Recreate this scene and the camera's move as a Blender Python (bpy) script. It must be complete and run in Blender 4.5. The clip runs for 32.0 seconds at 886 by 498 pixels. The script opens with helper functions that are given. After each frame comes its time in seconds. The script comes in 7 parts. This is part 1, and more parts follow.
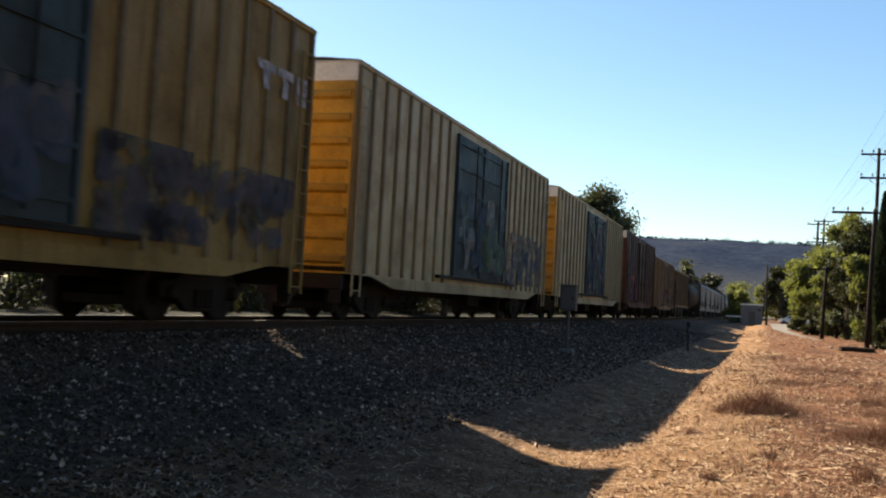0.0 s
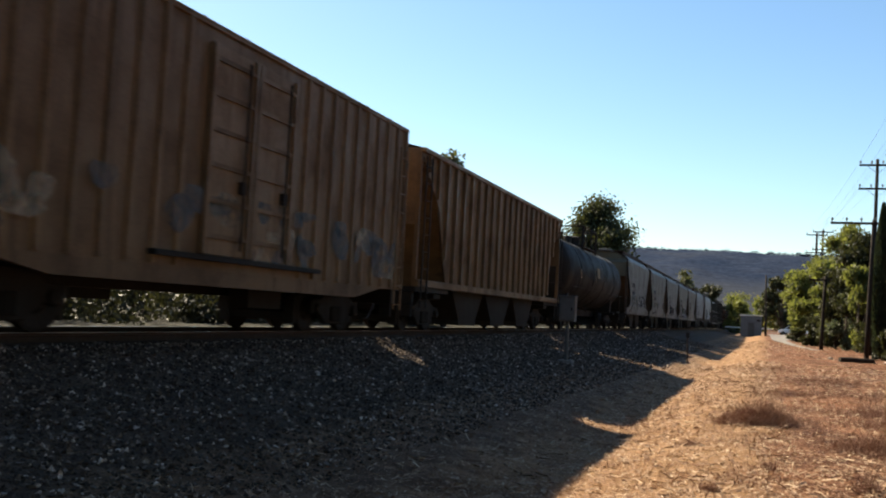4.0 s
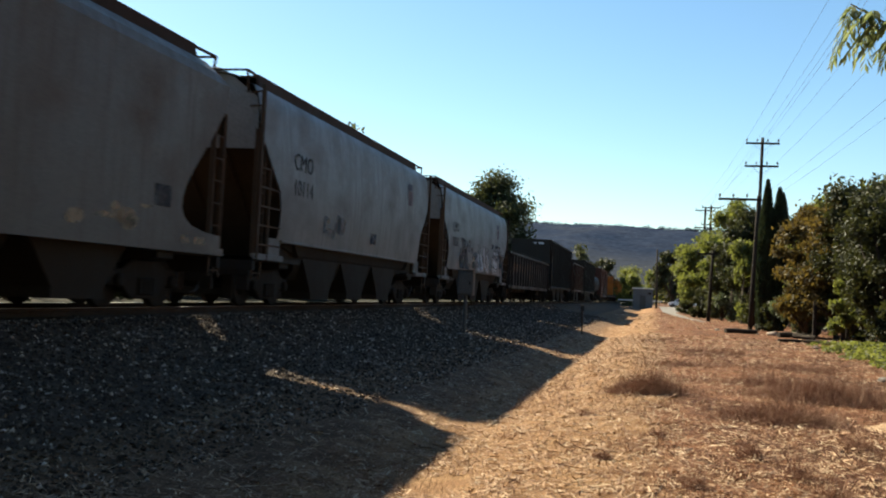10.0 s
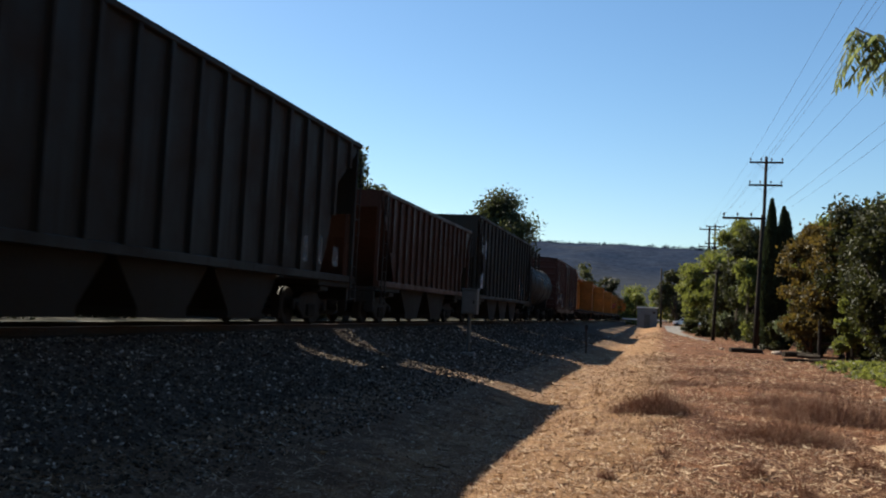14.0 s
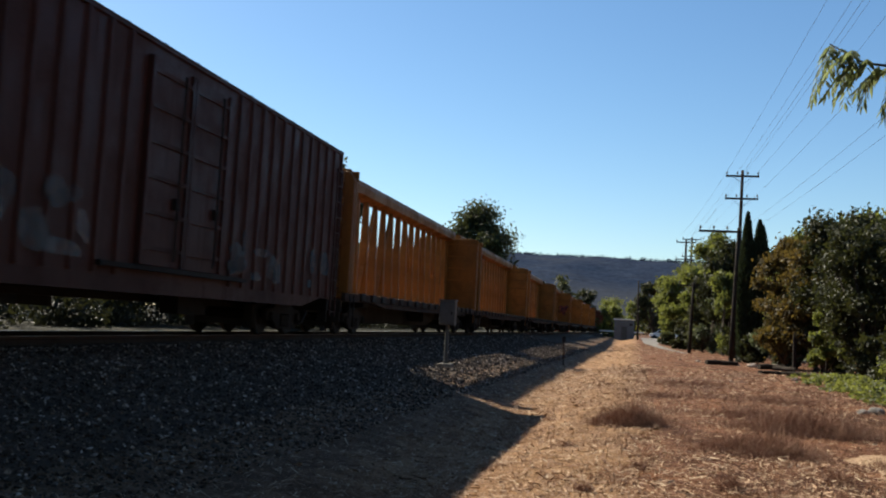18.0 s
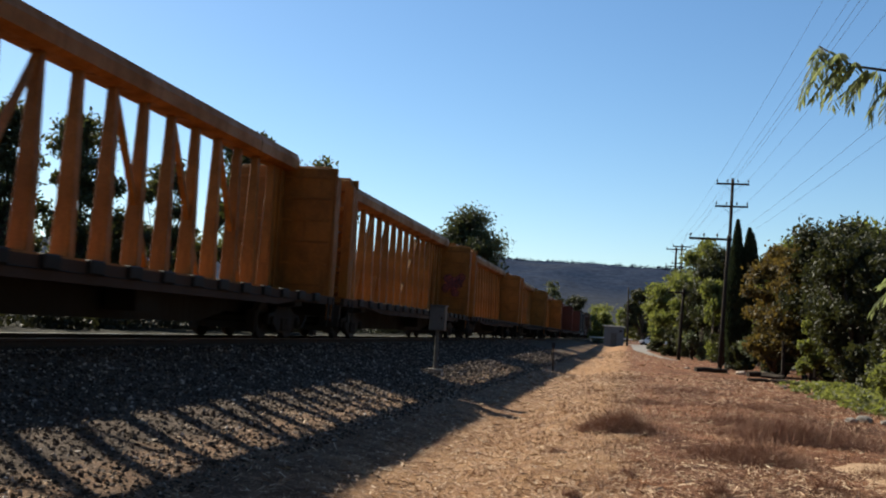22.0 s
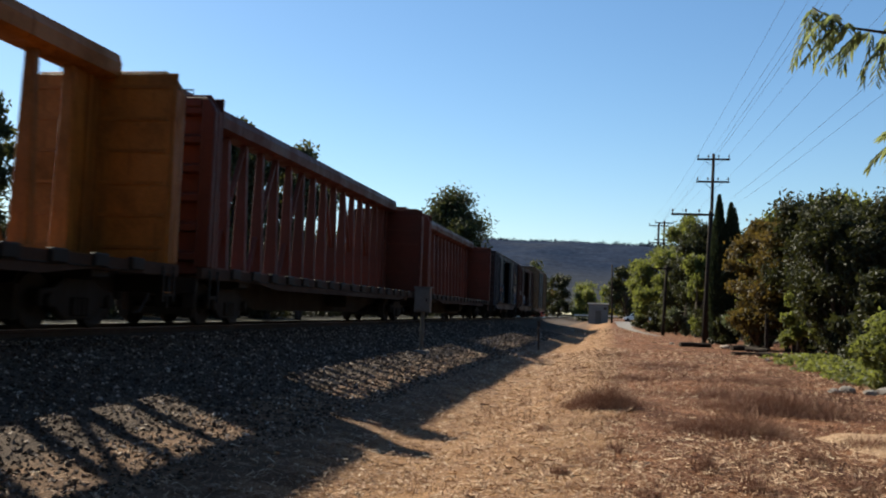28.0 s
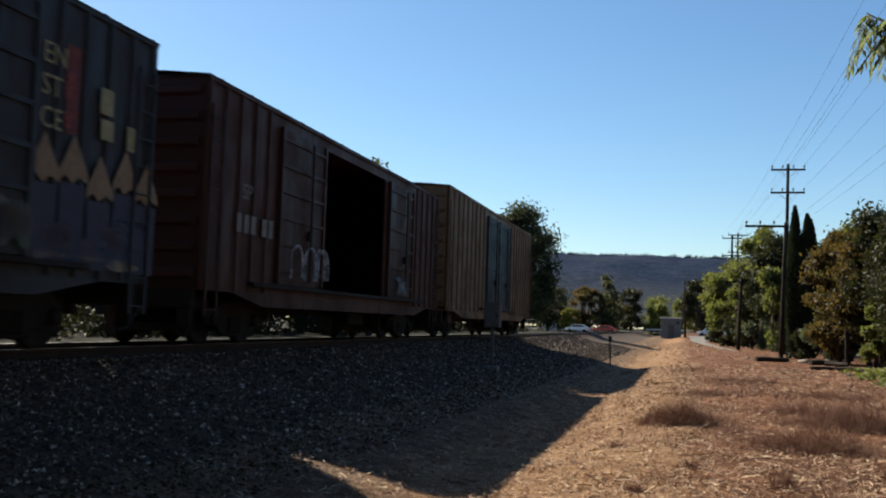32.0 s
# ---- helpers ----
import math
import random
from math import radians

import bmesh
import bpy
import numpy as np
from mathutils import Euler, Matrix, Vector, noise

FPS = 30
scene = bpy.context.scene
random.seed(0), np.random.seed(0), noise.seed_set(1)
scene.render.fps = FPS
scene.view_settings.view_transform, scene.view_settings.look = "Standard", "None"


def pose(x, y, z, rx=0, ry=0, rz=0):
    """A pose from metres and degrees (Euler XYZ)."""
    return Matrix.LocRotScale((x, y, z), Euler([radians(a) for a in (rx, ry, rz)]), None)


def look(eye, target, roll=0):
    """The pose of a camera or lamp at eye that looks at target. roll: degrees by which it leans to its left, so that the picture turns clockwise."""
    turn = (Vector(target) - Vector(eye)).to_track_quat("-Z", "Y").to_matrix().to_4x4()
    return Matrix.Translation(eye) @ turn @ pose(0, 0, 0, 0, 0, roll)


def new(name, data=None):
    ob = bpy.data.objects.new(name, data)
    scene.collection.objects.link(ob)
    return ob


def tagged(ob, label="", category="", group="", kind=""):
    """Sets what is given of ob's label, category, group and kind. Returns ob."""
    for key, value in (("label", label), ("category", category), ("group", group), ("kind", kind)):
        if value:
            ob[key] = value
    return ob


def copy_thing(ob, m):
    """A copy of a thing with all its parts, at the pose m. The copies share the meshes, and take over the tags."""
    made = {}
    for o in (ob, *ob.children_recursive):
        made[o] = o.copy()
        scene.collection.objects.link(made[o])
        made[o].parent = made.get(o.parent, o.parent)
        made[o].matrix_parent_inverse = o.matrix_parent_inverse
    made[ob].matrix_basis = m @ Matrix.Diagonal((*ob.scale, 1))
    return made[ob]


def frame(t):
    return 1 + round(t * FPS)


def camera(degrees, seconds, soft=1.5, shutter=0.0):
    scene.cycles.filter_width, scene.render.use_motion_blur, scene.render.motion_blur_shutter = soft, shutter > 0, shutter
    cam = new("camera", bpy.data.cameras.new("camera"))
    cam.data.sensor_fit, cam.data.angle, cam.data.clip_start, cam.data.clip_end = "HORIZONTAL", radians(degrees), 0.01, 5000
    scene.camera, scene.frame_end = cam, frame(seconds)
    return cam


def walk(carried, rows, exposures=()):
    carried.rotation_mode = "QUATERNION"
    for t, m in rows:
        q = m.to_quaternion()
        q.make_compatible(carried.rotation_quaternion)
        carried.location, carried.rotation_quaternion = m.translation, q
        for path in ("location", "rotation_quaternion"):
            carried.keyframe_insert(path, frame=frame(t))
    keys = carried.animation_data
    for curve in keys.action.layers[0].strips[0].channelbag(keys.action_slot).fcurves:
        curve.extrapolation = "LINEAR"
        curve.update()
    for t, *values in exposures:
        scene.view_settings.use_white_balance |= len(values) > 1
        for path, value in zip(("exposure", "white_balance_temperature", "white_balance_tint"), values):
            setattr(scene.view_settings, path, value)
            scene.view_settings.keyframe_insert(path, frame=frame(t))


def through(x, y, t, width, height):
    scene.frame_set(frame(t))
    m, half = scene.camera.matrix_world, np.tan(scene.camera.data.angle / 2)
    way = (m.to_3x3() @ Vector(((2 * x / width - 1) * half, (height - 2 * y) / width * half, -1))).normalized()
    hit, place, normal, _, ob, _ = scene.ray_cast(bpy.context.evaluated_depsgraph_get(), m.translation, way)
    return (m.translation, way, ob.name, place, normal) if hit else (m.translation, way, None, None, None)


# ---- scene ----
# Places in metres.
TRACK_X = -9.6
RAIL_Z = 1.0
SPEED = 17.32
HALF = 1.6
EXPO = [(0.0, 1.58, 7600, 8), (5.0, 1.58, 7500, 8), (5.5, 1.35, 7050, 4), (6.0, 1.39, 7050, 4), (7.0, 1.58, 7450, 3), (11.0, 1.58, 7400, 2), (12.0, 1.45, 7250, 3), (13.0, 1.1, 6780, 6), (24.0, 1.08, 6700, 6), (26.0, 1.16, 6920, 6), (28.5, 1.08, 6700, 6), (32.0, 1.06, 6700, 6)]
# Camera: held by hand on one spot, 1.55 m above the dry verge; only its turn changes.
# The track runs along +Y; x is to the right, the rail heads lie at z = 1.0.
EYE = (0.0, 0.0, 1.55)
cam = camera(49.0, 32.0, soft=2.0, shutter=0.2)
# seconds, yaw, pitch, roll
TURNS = [
    (0.0, 18.35, 3.02, -3.08),
    (0.5, 19.01, 2.59, -3.35),
    (1.0, 18.20, 2.80, -3.24),
    (1.5, 18.26, 3.45, -3.08),
    (2.0, 17.83, 3.17, -3.35),
    (2.5, 19.03, 3.66, -3.71),
    (4.5, 18.05, 3.67, -2.96),
    (5.0, 17.66, 3.92, -3.26),
    (5.5, 16.95, 3.55, -3.27),
    (6.0, 17.23, 2.93, -3.32),
    (6.5, 17.57, 2.65, -3.03),
    (7.0, 16.80, 2.82, -3.18),
    (7.5, 16.07, 3.03, -3.33),
    (8.0, 13.89, 2.88, -2.90),
    (8.5, 13.50, 2.94, -3.06),
    (9.0, 12.99, 2.62, -2.64),
    (9.5, 12.55, 2.19, -2.77),
    (10.0, 12.35, 2.45, -2.81),
    (10.5, 12.65, 2.28, -2.43),
    (11.0, 12.55, 1.89, -2.65),
    (11.5, 12.11, 2.12, -2.62),
    (12.0, 12.71, 3.28, -1.76),
    (12.5, 12.72, 3.40, -1.89),
    (13.0, 13.11, 3.57, -2.30),
    (13.5, 13.06, 3.65, -2.79),
    (14.0, 12.58, 3.55, -2.85),
    (14.5, 13.00, 3.72, -2.77),
    (16.5, 11.59, 4.25, -3.02),
    (17.0, 11.13, 4.25, -3.07),
    (17.5, 10.98, 4.20, -3.04),
    (18.0, 11.27, 4.27, -3.13),
    (18.5, 10.96, 4.77, -3.31),
    (19.0, 11.06, 4.77, -2.84),
    (19.5, 10.41, 4.59, -3.20),
    (20.0, 10.57, 4.78, -3.16),
    (20.5, 10.62, 4.67, -3.42),
    (21.0, 10.82, 4.54, -3.53),
    (21.5, 10.71, 4.59, -3.50),
    (22.0, 10.68, 4.61, -3.56),
    (22.5, 10.55, 4.94, -3.17),
    (23.0, 10.59, 4.67, -3.20),
    (23.5, 10.13, 4.52, -3.07),
    (24.0, 9.88, 4.46, -3.13),
    (24.5, 10.17, 5.00, -3.21),
    (25.0, 9.80, 5.32, -2.96),
    (25.5, 9.25, 4.70, -2.82),
    (26.0, 9.42, 3.97, -2.97),
    (26.5, 9.62, 3.59, -2.77),
    (28.5, 9.95, 3.52, -1.97),
    (29.0, 10.65, 3.34, -2.04),
    (29.5, 11.83, 3.09, -2.66),
    (30.0, 11.32, 3.67, -2.47),
    (30.5, 12.19, 3.34, -2.98),
    (31.0, 12.55, 3.43, -2.49),
    (31.5, 13.02, 3.74, -2.26),
    (32.0, 13.91, 4.33, -1.83),
]
walk(cam, [(t, pose(*EYE, 90 + p, r, y)) for t, y, p, r in TURNS], exposures=EXPO)
# ---- light: a low sun beyond the train, ahead and to the side, under a clear sky ----
SUN_EL, SUN_M = 38.1, 0.78
to_sun = Vector((-1.0, SUN_M, 0)).normalized() * math.cos(radians(SUN_EL)) + Vector((0, 0, math.sin(radians(SUN_EL))))
world = bpy.data.worlds.new("sky")
scene.world = world
world.use_nodes = True
wn = world.node_tree.nodes
bg = wn["Background"]
sky = wn.new("ShaderNodeTexSky")
sky.sky_type = "NISHITA"
sky.sun_disc = False
sky.sun_elevation = radians(SUN_EL)
sky.sun_rotation = math.atan2(to_sun.x, to_sun.y)
sky.air_density, sky.dust_density, sky.ozone_density = 1.0, 0.25, 4.0
sat = wn.new("ShaderNodeHueSaturation")
sat.inputs["Saturation"].default_value = 1.12
world.node_tree.links.new(sky.outputs[0], sat.inputs["Color"])
world.node_tree.links.new(sat.outputs[0], bg.inputs[0])
bg.inputs[1].default_value = 0.065
sun = new("sun", bpy.data.lights.new("sun", "SUN"))
sun.data.energy = 5.0
sun.data.angle = radians(0.55)
sun.data.color = (1.0, 0.91, 0.78)
sun.matrix_world = look(to_sun * 100, (0, 0, 0))
# ---- materials ----
def nodes_of(m):
    m.use_nodes = True
    nt = m.node_tree
    return nt, nt.nodes, nt.links, nt.nodes["Principled BSDF"]


def ramp_node(n, stops):
    r = n.new("ShaderNodeValToRGB")
    el = r.color_ramp.elements
    while len(el) < len(stops):
        el.new(0.5)
    for e, (p, c) in zip(el, stops):
        e.position, e.color = p, (*c, 1) if len(c) == 3 else c
    return r


def noise_node(n, l, scale, detail=4.0, rough=0.6, stretch=None, kind="Object"):
    tc = n.new("ShaderNodeTexCoord")
    mp = n.new("ShaderNodeMapping")
    if stretch:
        mp.inputs["Scale"].default_value = stretch
    nz = n.new("ShaderNodeTexNoise")
    nz.inputs["Scale"].default_value, nz.inputs["Detail"].default_value, nz.inputs["Roughness"].default_value = scale, detail, rough
    l.new(tc.outputs[kind], mp.inputs[0])
    l.new(mp.outputs[0], nz.inputs["Vector"])
    return nz


def mix_node(n, l, fac, a, b, mode="MIX"):
    mx = n.new("ShaderNodeMix")
    mx.data_type, mx.blend_type = "RGBA", mode
    for sock, v in ((mx.inputs[0], fac), (mx.inputs[6], a), (mx.inputs[7], b)):
        if isinstance(v, bpy.types.NodeSocket):
            l.new(v, sock)
        elif isinstance(v, tuple):
            sock.default_value = (*v, 1)
        else:
            sock.default_value = v
    return mx.outputs[2]


def bump_node(n, l, height, strength, distance, target):
    b = n.new("ShaderNodeBump")
    b.inputs["Strength"].default_value, b.inputs["Distance"].default_value = strength, distance
    l.new(height, b.inputs["Height"])
    l.new(b.outputs[0], target.inputs["Normal"])


def paint(name, colour, dirt=(0.045, 0.03, 0.02), much=0.45, rough=0.55, metal=0.0):
    """Weathered railway paint: blotches, rust runs down the sheet and grime, a little different on each piece."""
    m = bpy.data.materials.new(name)
    nt, n, l, p = nodes_of(m)
    big = noise_node(n, l, 0.9, 5.0, 0.65)
    run = noise_node(n, l, 3.0, 3.0, 0.6, (1.0, 2.6, 0.14))
    fine = noise_node(n, l, 26.0, 4.0, 0.7)
    a = ramp_node(n, [(0.42, (0, 0, 0)), (0.72, (1, 1, 1))])
    l.new(big.outputs[0], a.inputs[0])
    b = ramp_node(n, [(0.5, (0, 0, 0)), (0.75, (1, 1, 1))])
    l.new(run.outputs[0], b.inputs[0])
    add = n.new("ShaderNodeMath")
    add.operation = "MAXIMUM"
    l.new(a.outputs[0], add.inputs[0])
    l.new(b.outputs[0], add.inputs[1])
    mul = n.new("ShaderNodeMath")
    mul.operation = "MULTIPLY"
    mul.inputs[1].default_value = much
    l.new(add.outputs[0], mul.inputs[0])
    info = n.new("ShaderNodeObjectInfo")
    vary = ramp_node(n, [(0.0, tuple(c * 0.8 for c in colour)), (1.0, tuple(min(1, c * 1.15) for c in colour))])
    l.new(info.outputs["Random"], vary.inputs[0])
    c1 = mix_node(n, l, mul.outputs[0], vary.outputs[0], dirt)
    f2 = ramp_node(n, [(0.35, (0.8, 0.8, 0.8)), (0.65, (1.08, 1.08, 1.08))])
    l.new(fine.outputs[0], f2.inputs[0])
    l.new(mix_node(n, l, 1.0, c1, f2.outputs[0], "MULTIPLY"), p.inputs["Base Color"])
    rr = ramp_node(n, [(0.0, (rough - 0.12,) * 3), (1.0, (min(1, rough + 0.3),) * 3)])
    l.new(add.outputs[0], rr.inputs[0])
    l.new(rr.outputs[0], p.inputs["Roughness"])
    p.inputs["Metallic"].default_value = metal
    p.inputs["Specular IOR Level"].default_value = 0.16
    bump_node(n, l, big.outputs[0], 0.25, 0.02, p)
    return m


def mottled(name, stops, scale, detail=5.0, rough=0.9, bump=0.4, dist=0.02, fine=0.0, per_piece=False, stretch=None, spec=0.2):
    """A rough natural surface whose colour runs through the stops."""
    m = bpy.data.materials.new(name)
    nt, n, l, p = nodes_of(m)
    a = noise_node(n, l, scale, detail, 0.62, stretch)
    r = ramp_node(n, stops)
    if per_piece:
        g = n.new("ShaderNodeNewGeometry")
        mx = n.new("ShaderNodeMath")
        mx.operation = "MULTIPLY_ADD"
        mx.inputs[1].default_value, mx.inputs[2].default_value = 0.7, -0.35
        l.new(g.outputs["Random Per Island"], mx.inputs[0])
        ad = n.new("ShaderNodeMath")
        l.new(a.outputs[0], ad.inputs[0])
        l.new(mx.outputs[0], ad.inputs[1])
        l.new(ad.outputs[0], r.inputs[0])
    else:
        l.new(a.outputs[0], r.inputs[0])
    col = r.outputs[0]
    if fine:
        b = noise_node(n, l, fine, 4.0, 0.7)
        k = ramp_node(n, [(0.3, (0.55, 0.55, 0.55)), (0.7, (1.3, 1.3, 1.3))])
        l.new(b.outputs[0], k.inputs[0])
        col = mix_node(n, l, 1.0, col, k.outputs[0], "MULTIPLY")
        bump_node(n, l, b.outputs[0], bump, dist, p)
    else:
        bump_node(n, l, a.outputs[0], bump, dist, p)
    l.new(col, p.inputs["Base Color"])
    p.inputs["Roughness"].default_value = rough
    p.inputs["Specular IOR Level"].default_value = spec
    return m


def leafy(name, dark, light, through, share=0.45):
    """Leaves: each a little different, letting sunlight through."""
    m = bpy.data.materials.new(name)
    nt, n, l, p = nodes_of(m)
    g = n.new("ShaderNodeNewGeometry")
    big = noise_node(n, l, 0.55, 3.0)
    ad = n.new("ShaderNodeMath")
    ad.operation = "MULTIPLY_ADD"
    ad.inputs[1].default_value = 0.75
    l.new(g.outputs["Random Per Island"], ad.inputs[0])
    sub = n.new("ShaderNodeMath")
    sub.operation = "MULTIPLY_ADD"
    sub.inputs[1].default_value, sub.inputs[2].default_value = 1.6, -0.65
    l.new(big.outputs[0], sub.inputs[0])
    l.new(sub.outputs[0], ad.inputs[2])
    r = ramp_node(n, [(0.15, dark), (0.85, light)])
    l.new(ad.outputs[0], r.inputs[0])
    l.new(r.outputs[0], p.inputs["Base Color"])
    p.inputs["Roughness"].default_value = 0.6
    p.inputs["Specular IOR Level"].default_value = 0.25
    t = n.new("ShaderNodeBsdfTranslucent")
    l.new(mix_node(n, l, 0.5, r.outputs[0], through), t.inputs[0])
    mx = n.new("ShaderNodeMixShader")
    mx.inputs[0].default_value = share
    l.new(p.outputs[0], mx.inputs[1])
    l.new(t.outputs[0], mx.inputs[2])
    l.new(mx.outputs[0], n["Material Output"].inputs[0])
    return m


def sprayed(name, c, cover=0.75):
    """Old spray paint, thin and patchy."""
    m = bpy.data.materials.new(name)
    nt, n, l, p = nodes_of(m)
    a = noise_node(n, l, 2.4, 5.0, 0.7)
    r = ramp_node(n, [(0.34, (0, 0, 0)), (0.62, (cover, cover, cover))])
    l.new(a.outputs[0], r.inputs[0])
    l.new(r.outputs[0], p.inputs["Alpha"])
    p.inputs["Base Color"].default_value = (*c, 1)
    p.inputs["Roughness"].default_value = 0.75
    return m


def plain(name, c, rough=0.6, metal=0.0):
    m = bpy.data.materials.new(name)
    nt, n, l, p = nodes_of(m)
    a = noise_node(n, l, 9.0, 4.0)
    r = ramp_node(n, [(0.3, tuple(v * 0.75 for v in c)), (0.7, tuple(min(1, v * 1.15) for v in c))])
    l.new(a.outputs[0], r.inputs[0])
    l.new(r.outputs[0], p.inputs["Base Color"])
    p.inputs["Roughness"].default_value, p.inputs["Metallic"].default_value = rough, metal
    return m


YELLOW = paint("yellow paint", (0.47, 0.26, 0.045), much=0.5)
OCHRE = paint("ochre paint", (0.286, 0.11, 0.019), (0.05, 0.026, 0.012), much=0.65)
# darker tan for ribs, painting in their shadow lines besides the grime
RIBSHADE = paint("shade-dark grimy tan paint", (0.2, 0.145, 0.065), much=0.6)
OLIVE = paint("dull yellow paint", (0.36, 0.24, 0.07), much=0.55)
CREAM = paint("cream paint", (0.46, 0.38, 0.22), much=0.5)
WHITE = paint("white paint", (0.68, 0.66, 0.6), much=0.25)
TEAL = paint("dark teal paint", (0.035, 0.06, 0.066), much=0.4)
BROWN = paint("brown paint", (0.062, 0.025, 0.016), much=0.5)
REDBROWN = paint("oxide red paint", (0.065, 0.02, 0.014), much=0.55)
CBRED = paint("faded red paint", (0.1, 0.026, 0.015), much=0.5)
GREYBLUE = paint("slate blue paint", (0.046, 0.053, 0.06), much=0.4)
TAN = paint("tan paint", (0.34, 0.22, 0.1), much=0.55)
DARKTAN = paint("dark tan paint", (0.17, 0.105, 0.055), much=0.6)
RUSTTAN = paint("rust-streaked tan paint", (0.2, 0.115, 0.055), much=0.7)
HOPGREY = paint("dirty light grey paint", (0.165, 0.153, 0.137), (0.1, 0.078, 0.058), much=0.45)
HOPPALE = paint("pale grey paint", (0.185, 0.188, 0.186), (0.12, 0.108, 0.092), much=0.35)
BELLY = paint("dark brown belly sheet", (0.024, 0.018, 0.012), much=0.5, rough=0.85)
ENDTAN = paint("dusty tan end sheet", (0.13, 0.1, 0.062), (0.07, 0.045, 0.028), much=0.55)
SLOPE = paint("rusty brown sheet", (0.065, 0.039, 0.023), much=0.6, rough=0.75)
COALGREY = paint("dark grey paint", (0.027, 0.025, 0.021), much=0.55, rough=0.7)
SOOT = paint("sooty black paint", (0.024, 0.021, 0.02), much=0.3, rough=0.55)
TANKBLK = paint("black tank paint", (0.017, 0.0145, 0.012), (0.028, 0.02, 0.014), much=0.4, rough=0.7)
STEEL = paint("grimy steel", (0.02, 0.016, 0.013), much=0.4, rough=0.75)
RUST = paint("rusty iron", (0.05, 0.028, 0.018), much=0.5, rough=0.85)
RAILHEAD = plain("worn rail steel", (0.35, 0.33, 0.31), 0.35, 0.9)
TIEWOOD = mottled("creosoted wood", [(0.3, (0.02, 0.015, 0.011)), (0.7, (0.055, 0.042, 0.032))], 3.0, fine=25.0, stretch=(0.4, 3, 3))
# the brightest pieces also stand in for sparkle on sunlit stone
STONE = mottled("broken stone", [(0.15, (0.041, 0.03, 0.023)), (0.5, (0.074, 0.056, 0.044)), (0.76, (0.17, 0.135, 0.11)), (0.92, (0.48, 0.4, 0.335))], 5.0, per_piece=True, rough=0.85, spec=0.06)
STRAW = mottled("dry straw", [(0.1, (0.0913, 0.0419, 0.0235)), (0.35, (0.2281, 0.1257, 0.072)), (0.62, (0.3649, 0.2389, 0.1468)), (0.9, (0.5657, 0.4358, 0.2937))], 3.0, per_piece=True, rough=0.75)
WEED = mottled("dead weed stems", [(0.2, (0.15, 0.075, 0.05)), (0.6, (0.26, 0.145, 0.098)), (0.9, (0.36, 0.235, 0.165))], 2.0, per_piece=True, rough=0.9)
POLE = mottled("weathered pole wood", [(0.3, (0.012, 0.008, 0.007)), (0.7, (0.039, 0.029, 0.022))], 2.0, fine=30.0, stretch=(3, 3, 0.3))
PALEROCK = mottled("pale weathered stone", [(0.3, (0.130, 0.117, 0.104)), (0.7, (0.273, 0.254, 0.227))], 4.0, fine=25.0)
SAND = mottled("bare sandy soil", [(0.3, (0.234, 0.143, 0.081)), (0.7, (0.338, 0.227, 0.137))], 1.3, fine=30.0, bump=0.6)
BARK = mottled("bark", [(0.3, (0.019, 0.014, 0.010)), (0.7, (0.065, 0.049, 0.036))], 4.0, fine=22.0, stretch=(2, 2, 0.5))
GREYBOX = paint("galvanised grey", (0.1, 0.1, 0.095), much=0.3, rough=0.6)
# wall grey includes the shade on the side towards the viewer
SHEDSHADE = paint("shade-grey shed paint", (0.15, 0.155, 0.16), much=0.2)
SHEDWHITE = paint("white shed paint", (0.62, 0.6, 0.57), much=0.15)
CONC = mottled("pale road", [(0.3, (0.143, 0.130, 0.117)), (0.7, (0.221, 0.202, 0.182))], 0.5, fine=20.0)
WIRE = plain("line wire", (0.03, 0.03, 0.032), 0.5)
GLASS = plain("dark vehicle glass", (0.02, 0.025, 0.03), 0.08)
CARWHITE = plain("white car paint", (0.72, 0.73, 0.74), 0.25)
CARGREY = plain("grey car paint", (0.18, 0.2, 0.22), 0.25)
CARRED = plain("red car paint", (0.35, 0.03, 0.02), 0.25)
RUBBER = plain("black rubber", (0.02, 0.02, 0.02), 0.9)
OAK = leafy("oak leaves", (0.024, 0.030, 0.016), (0.058, 0.065, 0.030), (0.115, 0.122, 0.022), 0.35)
BRIGHT = leafy("light green leaves", (0.047, 0.061, 0.020), (0.115, 0.126, 0.043), (0.245, 0.266, 0.043), 0.48)
DEEP = leafy("dark green leaves", (0.014, 0.018, 0.008), (0.038, 0.04, 0.016), (0.075, 0.08, 0.016), 0.26)
CYPRESS = leafy("cypress sprays", (0.009, 0.014, 0.007), (0.032, 0.043, 0.019), (0.043, 0.058, 0.022), 0.25)
AUTUMN = leafy("turning leaves", (0.038, 0.036, 0.014), (0.1, 0.068, 0.022), (0.19, 0.13, 0.025), 0.38)
GREYGREEN = leafy("grey-green leaves", (0.029, 0.036, 0.022), (0.094, 0.108, 0.065), (0.144, 0.180, 0.072), 0.35)
YELLOWGREEN = leafy("yellow-green leaves", (0.050, 0.061, 0.011), (0.216, 0.194, 0.036), (0.360, 0.324, 0.043), 0.5)
FERNLEAF = leafy("feathery leaves", (0.05, 0.075, 0.03), (0.17, 0.2, 0.09), (0.33, 0.38, 0.15), 0.5)
SCRUB = leafy("dull scrub leaves", (0.01, 0.013, 0.006), (0.03, 0.032, 0.014), (0.045, 0.045, 0.012), 0.25)
PINK = plain("pink blossom", (0.75, 0.25, 0.3), 0.8)
PALE = plain("pale seed pod", (0.75, 0.72, 0.5), 0.7)
YELPOD = plain("yellow seed pod", (0.6, 0.5, 0.06), 0.7)
